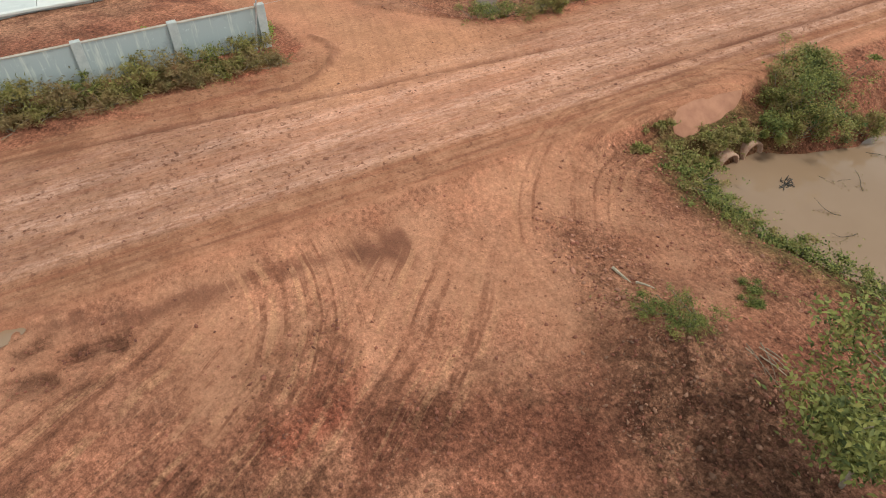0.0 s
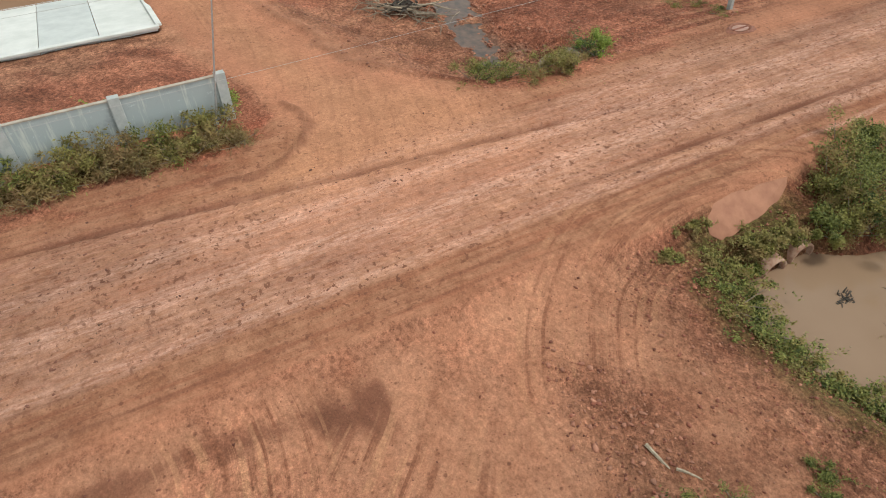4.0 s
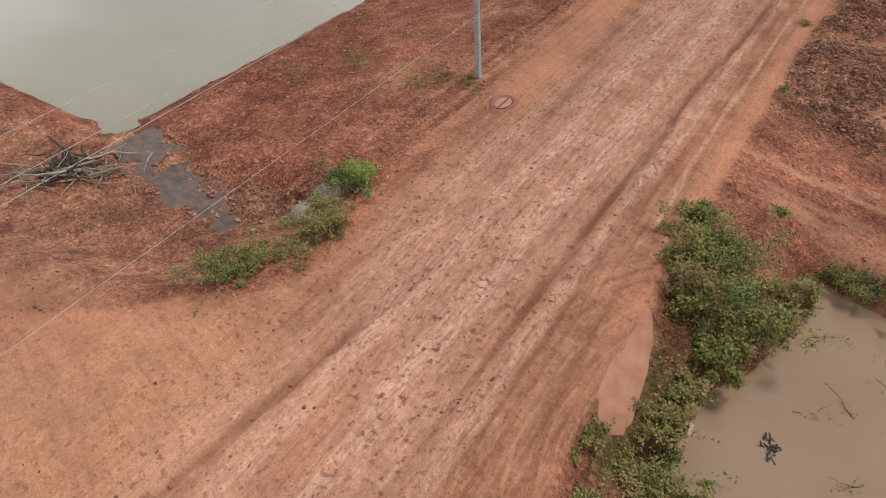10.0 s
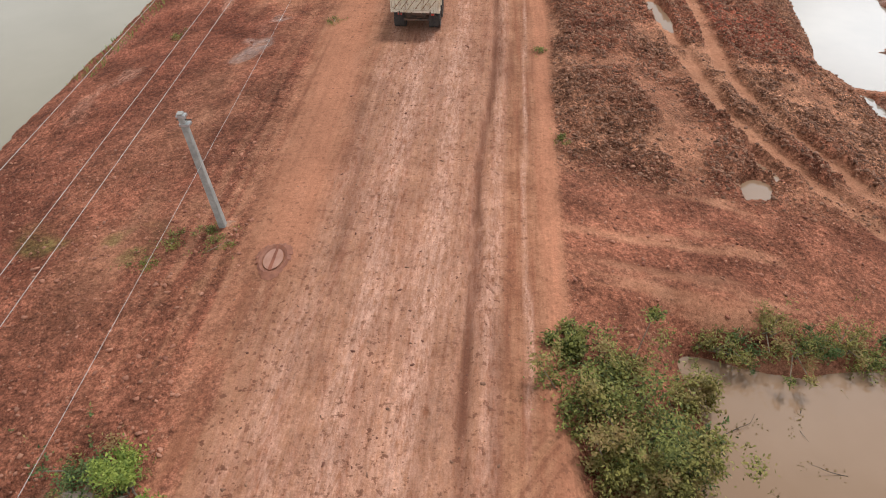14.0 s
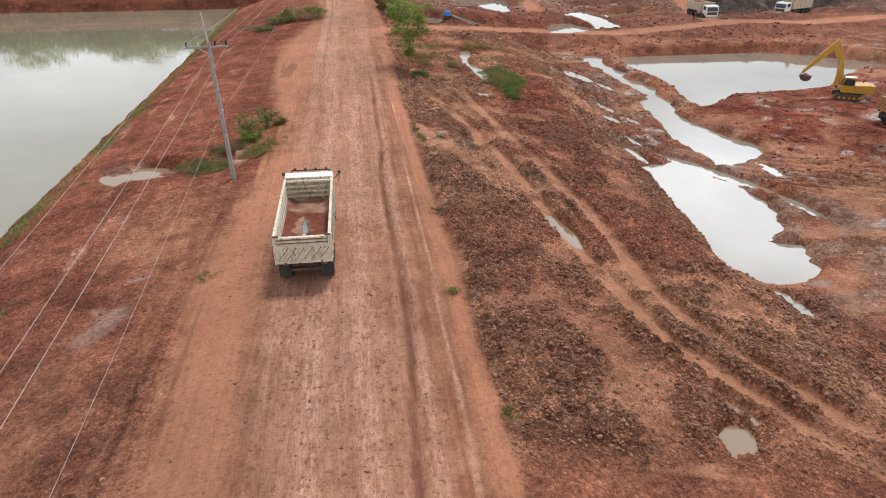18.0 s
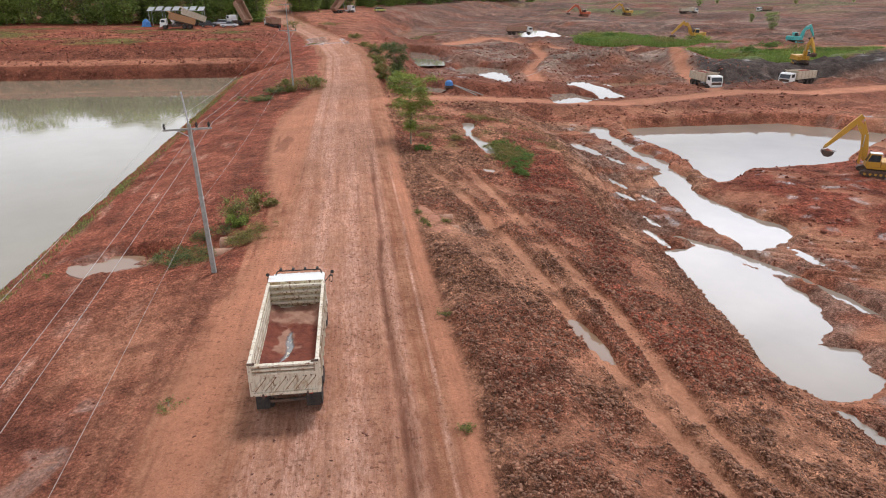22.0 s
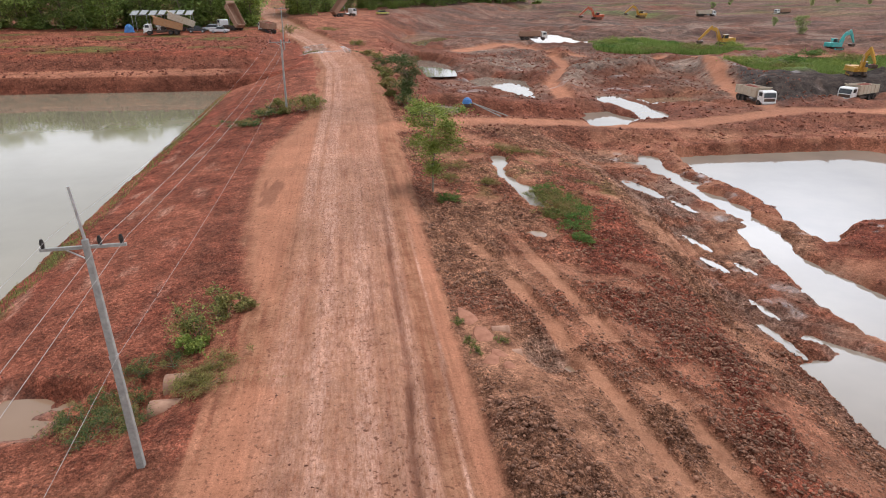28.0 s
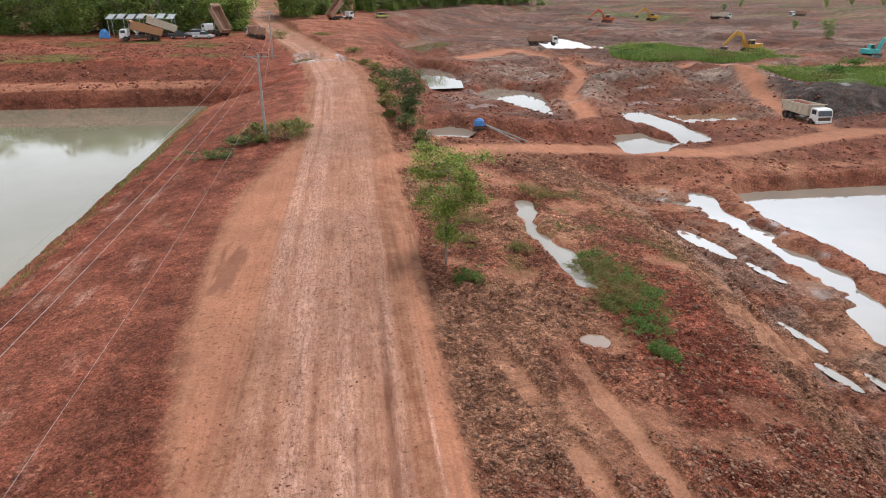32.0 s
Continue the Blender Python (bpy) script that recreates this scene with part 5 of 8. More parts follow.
BARK = simple("bark", (0.16, 0.12, 0.085), (0.28, 0.22, 0.16), 9, 0.9, bump=0.6)
DEAD_WOOD = simple("dead_wood", (0.26, 0.20, 0.14), (0.44, 0.36, 0.26), 7, 0.9, bump=0.5)
CONCRETE = simple("weathered_concrete", (0.25, 0.25, 0.235), (0.38, 0.375, 0.35), 4, 0.85, bump=0.3)
PIPE_CLAY = simple("mud_stained_concrete", (0.33, 0.17, 0.11), (0.46, 0.27, 0.185), 3, 0.85, bump=0.3)
STEEL = simple("galvanised_steel", (0.40, 0.41, 0.42), (0.55, 0.56, 0.57), 8, 0.45, 0.7)
BLACK = simple("black_rubber", (0.018, 0.018, 0.018), (0.05, 0.04, 0.035), 5, 0.8, bump=0.2)
DARK_STEEL = simple("dirty_dark_steel", (0.05, 0.045, 0.04), (0.16, 0.09, 0.06), 4, 0.7, 0.2, bump=0.2)
CLODS = simple("dry_clods", (0.165, 0.080, 0.050), (0.33, 0.165, 0.103), 1.2, 0.95, bump=0.5, per_piece=0.42)
PALE_STONE = simple("pale_red_stones", (0.25, 0.096, 0.060), (0.41, 0.195, 0.125), 1.5, 0.95, bump=0.5, per_piece=0.3)
RED_CLODS = simple("red_clods", (0.16, 0.053, 0.033), (0.29, 0.105, 0.064), 1.2, 0.95, bump=0.5, per_piece=0.32)

# ---- dump trucks ----
CAB_WHITE = stained("cab_white", (0.78, 0.78, 0.76), (0.55, 0.42, 0.33), (0.30, 0.16, 0.09), 0.12, 0.35, 1.6)
BED_WHITE = stained("chipped_white_bed", (0.68, 0.62, 0.50), (0.48, 0.36, 0.22), (0.17, 0.085, 0.04), 0.62, 0.6, 2.3)
BED_RUST = stained("rusty_cream_bed", (0.62, 0.54, 0.37), (0.42, 0.31, 0.16), (0.13, 0.065, 0.028), 0.9, 0.7, 2.4)
RUST = simple("dark_rust", (0.13, 0.062, 0.03), (0.26, 0.15, 0.08), 7, 0.9, bump=0.3)
BED_CREAM = stained("cream_bed", (0.58, 0.50, 0.38), (0.45, 0.29, 0.19), (0.22, 0.11, 0.06), 0.5, 0.6, 2.0)
BED_ORANGE = stained("orange_bed", (0.42, 0.22, 0.10), (0.40, 0.24, 0.15), (0.20, 0.09, 0.05), 0.6, 0.65, 2.0)
BED_BROWN = stained("brown_bed", (0.34, 0.20, 0.13), (0.40, 0.25, 0.17), (0.18, 0.08, 0.05), 0.6, 0.65, 2.0)
GLASS = simple("dark_glass", (0.03, 0.035, 0.04), (0.05, 0.06, 0.065), 2, 0.08)
RED_LAMP = simple("red_lamp", (0.45, 0.03, 0.02), (0.5, 0.05, 0.03), 4, 0.3)
CLEAR_LAMP = simple("clear_lamp", (0.7, 0.7, 0.66), (0.8, 0.8, 0.78), 4, 0.2)
MIRROR = node_mat("mirror_face", 0.05, (0.8, 0.82, 0.84), 1.0)[0]
FLOOR_STEEL = simple("scraped_wet_steel", (0.23, 0.24, 0.26), (0.34, 0.34, 0.34), 3, 0.3, 0.3)


def load_material():
    m, n, l, bsdf = node_mat("damp_red_load", 0.85)
    p = place(n)
    cover = n.new("ShaderNodeVertexColor")
    cover.layer_name = "cover_a"
    sep = n.new("ShaderNodeSeparateColor")
    l.new(cover.outputs[0], sep.inputs[0])
    mid = noise_node(n, l, 2.2, 6, 0.7, p)
    col = ramp_node(n, l, mid, (0.13, 0.030, 0.018), (0.25, 0.070, 0.040), 0.35, 0.65)
    col = mix_node(n, l, sep.outputs[0], col, ramp_node(n, l, mid, (0.33, 0.17, 0.115), (0.48, 0.28, 0.20), 0.3, 0.7))
    col = mix_node(n, l, sep.outputs[1], col, ramp_node(n, l, mid, (0.22, 0.23, 0.25), (0.36, 0.36, 0.36), 0.3, 0.7))
    l.new(col, bsdf.inputs["Base Color"])
    shine = n.new("ShaderNodeMapRange")
    shine.inputs[3].default_value, shine.inputs[4].default_value = 0.9, 0.25
    l.new(sep.outputs[1], shine.inputs[0])
    l.new(shine.outputs[0], bsdf.inputs["Roughness"])
    bump_node(n, l, math_node(n, l, "MULTIPLY", noise_node(n, l, 9, 6, 0.7, p), math_node(n, l, "SUBTRACT", 1.0, sep.outputs[1])), 0.7, 0.08, bsdf)
    return m


LOAD = load_material()


def wheel(parent, x, y, r=0.52, w=0.28, hub=1):
    m = pose(x, y, r, 0, 90, 0)
    tyre = part("wheel", ring(r, r * 0.58, w, m), BLACK, parent, "mud-caked black truck tyre", True)
    bm = rod((x - hub * w * 0.1, y, r), (x + hub * w * 0.34, y, r), r * 0.58, r * 0.5, 14)
    rod((x + hub * w * 0.3, y, r), (x + hub * w * 0.52, y, r), r * 0.2, r * 0.16, 10, bm)
    part("rim", bm, DARK_STEEL, tyre)
    return tyre


def dump_truck(m, label, bed_mat, tilt=0.0, load=True, hero=False, cab_mat=None, cab_tilt=0.0, group="dump trucks"):
    """A ten-wheel tipper, nose along +y, standing on z = 0, its tail at y = 0."""
    cab_mat = cab_mat or CAB_WHITE
    t = thing("dump_truck", label, "truck", m, group)
    # chassis
    bm = bmesh.new()
    for x in (-0.42, 0.42):
        box((0.1, 7.9, 0.26), (x, 4.25, 0.98), bm=bm)
    for y in (0.5, 1.8, 3.4, 5.2, 6.6):
        box((0.84, 0.12, 0.2), (0, y, 0.98), bm=bm)
    part("chassis", bm, DARK_STEEL, t)
    for y in (1.15, 2.5, 7.35):
        part("axle", rod((-1.0, y, 0.52), (1.0, y, 0.52), 0.11, None, 10), DARK_STEEL, t)
    for y in (1.15, 2.5):
        for s in (-1, 1):
            wheel(t, s * 1.09, y, hub=s)
            wheel(t, s * 0.77, y, hub=s)
    for s in (-1, 1):
        wheel(t, s * 1.06, 7.35, hub=s)
        part("mudflap", box((0.5, 0.03, 0.55), (s * 0.93, 0.42, 0.62), bevel=0.01), BLACK, t)
        lamp = part("tail_light", box((0.2, 0.08, 0.09), (s * 0.85, 0.36, 0.98), bevel=0.02), RED_LAMP, t)
        part("bracket", box((0.3, 0.05, 0.14), (s * 0.85, 0.41, 0.98)), DARK_STEEL, lamp)
        part("side_guard", box((0.06, 2.2, 0.3), (s * 1.14, 4.6, 0.72), bevel=0.02), DARK_STEEL, t)
        part("fuel_tank", rod((s * 0.8, 4.4, 0.78), (s * 0.8, 5.6, 0.78), 0.3, None, 14), STEEL if s > 0 else DARK_STEEL, t, smooth=False)
    part("rear_bumper", box((1.3, 0.1, 0.12), (0, 0.45, 0.66), bevel=0.02), DARK_STEEL, t)

    # bed, hinged near the tail
    hinge = Matrix.Translation((0, 0.7, 1.2)) @ pose(0, 0, 0, tilt, 0, 0) @ Matrix.Translation((0, -0.7, -1.2))
    L, W, z0, z1 = 6.3, 1.22, 1.24, 2.72
    zt = z1 - 0.22
    inner = BED_RUST if hero else bed_mat
    bed = part("bed", box((2 * W, L, 0.12), (0, L / 2 + 0.08, z0), bevel=0.02), bed_mat, t, "steel tipper bed")
    bed.matrix_basis = hinge
    for s in (-1, 1):
        side = part("bed_side", prism([(0.1, z0 + 0.05), (L + 0.1, z0 + 0.05), (L + 0.1, z1 + 0.06), (L - 0.4, z1 + 0.03), (4.3, z1 - 0.07), (2.4, z1 - 0.12), (0.1, zt)], s * (W - 0.05), s * W), inner, bed)
        part("top_rail", box((0.13, L, 0.1), (s * (W - 0.02), L / 2 + 0.1, z1 - 0.09), (2.1, 0, 0), 0.02), bed_mat, side)
        for i in range(9 if hero else 6):
            y = 0.25 + i * (L - 0.3) / (8 if hero else 5)
            part("stake", box((0.09, 0.12, zt - z0 - 0.05 + 0.036 * y), (s * (W + 0.04), y, (z0 + zt) / 2 + 0.018 * y), (0, 0, 0), 0.015), bed_mat, side)
        for i in range(4):
            part("inner_plank", box((0.03, L - 0.2, 0.2), (s * (W - 0.065), L / 2 + 0.1, z0 + 0.24 + i * 0.29), (0.6, 0, 0), 0.012), bed_mat, side)
        part("corner_post", box((0.16, 0.16, zt - z0 + 0.12), (s * (W - 0.02), 0.1, (z0 + zt) / 2), (0, 0, 0), 0.025), bed_mat, bed)
        part("under_rail", box((0.12, L, 0.16), (s * 0.5, L / 2 + 0.1, z0 - 0.13), bevel=0.02), DARK_STEEL, bed)
    head = part("headboard", box((2 * W, 0.07, z1 - z0 + 0.12), (0, L + 0.1, (z0 + z1) / 2 + 0.05), bevel=0.015), inner, bed)
    for i in range(5):
        part("rib", box((2 * W - 0.16, 0.17, 0.11), (0, L + 0.0, z0 + 0.34 + i * 0.27), (0, 0, 0), 0.03), bed_mat, head)
    part("cab_guard", hull([(x, y, z) for x in (-W, W) for y, z in ((L + 0.1, z1 + 0.06), (L + 0.1, z1 + 0.12), (L + 0.62, z1 + 0.16), (L + 0.62, z1 + 0.2), (L + 0.62, z1 + 0.08))], bevel=0.012), cab_mat if hero else bed_mat, bed, "white painted cab guard plate" if hero else "")
    gate = part("tailgate", box((2 * W - 0.1, 0.06, zt - z0 - 0.02), (0, 0.07, (z0 + zt) / 2 + 0.02), bevel=0.012), bed_mat, bed, "chipped white tailgate with pressed ribs" if hero else "")
    for i, z in enumerate((zt - 0.04, zt - 0.2, zt - 0.36)):
        part("rib", box((2 * W - 0.16, 0.15, 0.085), (0, 0.01, z), (0, 0, 0), 0.025), bed_mat, gate)
    for i in range(2 if hero else 0):
        part("recess", box((2 * W - 0.2, 0.02, 0.07), (0, 0.034, zt - 0.12 - 0.16 * i)), RUST, gate, "rusty gap between the rails")
    for i in range(6):
        x = -0.95 + i * 0.36
        slant = part("slant_rib", box((0.09, 0.12, 0.72), (x, 0.01, z0 + 0.42), (0, 38, 0), 0.02), bed_mat, gate)
        if hero:
            part("rust_edge", box((0.05, 0.03, 0.72), (x + 0.075, 0.036, z0 + 0.42), (0, 38, 0)), RUST, slant)
    part("lower_rail", box((2 * W - 0.06, 0.14, 0.12), (0, 0.02, z0 + 0.04), (0, 0, 0), 0.02), bed_mat, gate)
    for s in (-1, 1):
        part("latch", box((0.07, 0.2, 0.2), (s * 0.8, 0.0, z0 - 0.04), (0, 0, 0), 0.015), DARK_STEEL, gate)
        part("hinge_pin", rod((s * 1.0, 0.02, zt + 0.05), (s * 1.26, 0.02, zt + 0.05), 0.045), DARK_STEEL, gate)
    if hero:
        # thin, uneven layer of damp soil with a bare scraped patch, and a dry crust against the headboard
        nx, ny = 80, 200
        xs, ys = np.linspace(-W + 0.06, W - 0.06, nx), np.linspace(0.12, L + 0.06, ny)
        X, Y = np.meshgrid(xs, ys)
        Z = z0 + 0.15 + 0.035 * rough(X, Y, 0.5, 3, 5) + 0.05 * lumps(X, Y, 0.3, 8) * ease(0.1, 0.5, rough(X, Y, 0.9, 2, 6)) + 0.24 * ease(4.6, 6.4, Y + 0.2 * rough(X, Y, 0.5, 2, 7)) + 0.16 * ease(0.75, 1.16, np.abs(X)) * ease(0.3, 1.0, Y) + 0.07 * lumps(X, Y, 0.22, 9) * ease(0.5, 0.1, np.abs(Y - 4.9))
        bare = within(X, Y, ((-0.42, 1.9), (-0.22, 2.7), (-0.28, 3.3), (-0.3, 4.0), (-0.12, 4.35), (-0.05, 3.6), (0.05, 3.2), (-0.08, 2.6), (-0.2, 2.2))) + 0.06 * rough(X, Y, 0.25, 3, 9)
        smear = within(X, Y, ((-0.75, 2.9), (-0.62, 3.5), (-0.62, 4.3), (-0.3, 4.6), (0.0, 4.3), (0.15, 3.2), (0.3, 2.9), (-0.2, 2.6))) + 0.22 * rough(X, Y, 0.35, 3, 10)
        bank = ease(4.7, 5.15, Y + 0.45 * rough(X, Y, 0.6, 3, 16)) * (0.5 + 0.5 * ease(-0.3, 0.1, rough(X, Y, 0.4, 3, 17)))
        Z = Z - 0.08 * ease(-0.06, 0.04, bare)
        me = sheet("soil_load", xs, ys, Z, LOAD)
        attr = me.color_attributes.new("cover_a", "FLOAT_COLOR", "POINT")
        dry = np.maximum(bank, 0.85 * ease(-0.05, 0.12, smear))
        attr.data.foreach_set("color", np.stack([dry, ease(-0.05, 0.03, bare), 0 * X, 0 * X + 1], -1).astype(np.float32).ravel())
        soil = new("soil_load", me)
        soil.parent = bed
        soil["label"] = "thin layer of damp red soil with a scraped steel patch"
    elif load:
        bm = bmesh.new()
        xs, ys = np.linspace(-W + 0.07, W - 0.07, 14), np.linspace(0.14, L + 0.04, 28)
        X, Y = np.meshgrid(xs, ys)
        Z = z0 + 0.7 + 0.75 * ease(0, 1.6, Y) * ease(L, L - 1.6, Y) * ease(1.25, 0.2, np.abs(X)) + 0.12 * rough(X, Y, 0.7, 2, 3)
        bm.free()
        soil = new("soil_load", sheet("soil_load", xs, ys, Z, LOAD))
        soil.parent = bed
    if tilt:
        part("hoist_ram", rod((0, 4.9, 1.05), hinge @ Vector((0, 5.2, z0 - 0.05)), 0.09), STEEL, t)

    # cab
    tip = Matrix.Translation((0, 8.5, 1.0)) @ pose(0, 0, 0, -cab_tilt, 0, 0) @ Matrix.Translation((0, -8.5, -1.0))
    hw = 1.16
    cab = part("cab", hull([(s * hw, y, z) for s in (-1, 1) for y, z in ((6.85, 0.95), (8.5, 0.62), (8.6, 1.45), (8.36, 2.3), (8.12, 2.46), (6.95, 2.5), (6.85, 2.35))], bevel=0.05), cab_mat, t, "white truck cab")
    cab.matrix_basis = tip
    for i in range(7 if hero else 3):
        w = 2 * hw / (8 if hero else 4)
        part("roof_rib", box((0.07, 1.15, 0.035), (-hw + (i + 1) * w, 7.5, 2.495), (-1.5, 0, 0), 0.012), cab_mat, cab)
    part("windscreen", hull([(s * 1.02, y, z) for s in (-1, 1) for y, z in ((8.625, 1.5), (8.405, 2.22), (8.58, 1.48), (8.36, 2.2))]), GLASS, cab)
    part("grille", box((1.9, 0.05, 0.5), (0, 8.57, 1.1), (-6, 0, 0), 0.02), DARK_STEEL, cab)
    part("front_bumper", box((2.36, 0.22, 0.34), (0, 8.54, 0.62), bevel=0.05), cab_mat, t)
    for s in (-1, 1):
        part("headlight", box((0.34, 0.06, 0.2), (s * 0.9, 8.65, 0.68), bevel=0.03), CLEAR_LAMP, t)
        door = part("door", box((0.03, 1.2, 1.5), (s * (hw + 0.005), 7.7, 1.58), bevel=0.012), cab_mat, cab)
        part("side_window", box((0.03, 0.95, 0.6), (s * (hw + 0.012), 7.72, 1.98), bevel=0.01), GLASS, door)
        part("door_handle", box((0.03, 0.16, 0.04), (s * (hw + 0.03), 7.25, 1.52)), BLACK, door)
        arm = part("mirror_arm", rod((s * hw, 8.2, 1.9), (s * (hw + 0.3), 8.42, 2.2), 0.02, bm=rod((s * (hw + 0.3), 8.42, 2.3), (s * (hw + 0.3), 8.42, 1.75), 0.018)), BLACK, cab)
        part("mirror", box((0.17, 0.08, 0.34), (s * (hw + 0.3), 8.36, 2.0), (0, 0, s * 8), 0.03), BLACK, arm)
        part("mirror_glass", box((0.13, 0.012, 0.28), (s * (hw + 0.3), 8.308, 2.0), (0, 0, s * 8)), MIRROR, arm)
        part("round_mirror", rod((s * (hw + 0.36), 8.5, 2.26), (s * (hw + 0.36), 8.56, 2.22), 0.09, 0.05, 12), BLACK, arm)
        part("step", box((0.3, 0.5, 0.06), (s * 1.05, 8.1, 0.62), bevel=0.01), DARK_STEEL, t)
    if hero:
        bar = part("roof_bar", rod((-1.0, 8.15, 2.58), (1.0, 8.15, 2.58), 0.03), BLACK, cab, "black roof bar with work lamps")
        for s in (-1, 1):
            part("bar_end", rod((s * 1.0, 8.15, 2.58), (s * 1.08, 7.85, 2.46), 0.03), BLACK, bar)
        for x in (-0.85, -0.28, 0.28, 0.85):
            part("work_lamp", rod((x, 8.08, 2.64), (x, 8.26, 2.62), 0.06, 0.07, 12), BLACK, bar)
        part("stack", rod((1.0, 6.7, 1.0), (1.0, 6.7, 2.3), 0.08, None, 10), DARK_STEEL, t)
    return t


def stand(x, y, heading, lift=0.0):
    """A pose on the ground, nose turned by heading degrees clockwise from +y."""
    return pose(x, y, height(x, y) + lift, 0, 0, -heading)


dump_truck(pose(-23.70, 50.0, height(-23.7, 54) + 0.01, 0, 0, -0.6), "old white tipper truck with chipped, muddy bed on the dirt road", BED_WHITE, hero=True)
dump_truck(stand(47.0, 152.5, 182), "white tipper truck loaded with red soil leaving the pit", BED_CREAM)
dump_truck(stand(69.5, 149.5, 246), "white tipper truck with cream bed being loaded by an excavator", BED_CREAM)
dump_truck(stand(27.8, 77.0, 92), "muddy tipper truck waiting beside the yellow excavator", BED_ORANGE)
dump_truck(stand(31.5, 249.0, 98), "distant muddy tipper truck with brown bed", BED_BROWN)
dump_truck(stand(135.0, 335, 92), "distant white tipper truck on the quarry flat", BED_CREAM)
dump_truck(stand(211, 380, 262), "distant white tipper truck beside pale puddles", BED_BROWN)
dump_truck(stand(-24.5, 273, 52), "tipper truck with raised brown bed on the far ridge", BED_BROWN, tilt=42, load=False)
dump_truck(stand(-39.3, 221.5, -22), "muddy tipper truck driving away up the dirt road", BED_BROWN)
dump_truck(stand(-60.5, 219.5, 265), "tipper truck with half-raised rusty orange bed parked by a shed", BED_ORANGE, tilt=14, load=False)
dump_truck(stand(-59.0, 226.5, 262), "white tipper truck with its cab tipped forward for repair", BED_CREAM, tilt=20, load=False, cab_tilt=38)
dump_truck(stand(-47.5, 225.0, 318), "tipper truck with fully raised brown bed beside parked cars", BED_BROWN, tilt=50, load=False)

# ---- excavators ----
def digger_paint(name, a):
    return stained(name, a, (0.40, 0.25, 0.16), (0.2, 0.1, 0.06), 0.45, 0.5, 2.0)


YELLOW, TEAL, DIG_RED = digger_paint("digger_yellow", (0.52, 0.28, 0.025)), digger_paint("digger_teal", (0.05, 0.42, 0.40)), digger_paint("digger_red", (0.50, 0.09, 0.03))


def beam(a, b, w0, w1, thick, mat, parent, name, x=0.0):
    """A box-section arm from a to b in the (y, z) plane, deep in the middle."""
    a, b = Vector((x, *a)), Vector((x, *b))
    way = (b - a).normalized()
    side = Vector((0, -way.z, way.y))
    mid = a + (b - a) * 0.45
    pts = []
    for s in (-thick / 2, thick / 2):
        for p, w in ((a, w0), (mid, max(w0, w1) * 1.15), (b, w1)):
            for k in (-0.5, 0.5):
                q = p + side * (w * k)
                pts.append((x + s, q.y, q.z))
    return part(name, hull(pts, bevel=0.02), mat, parent)


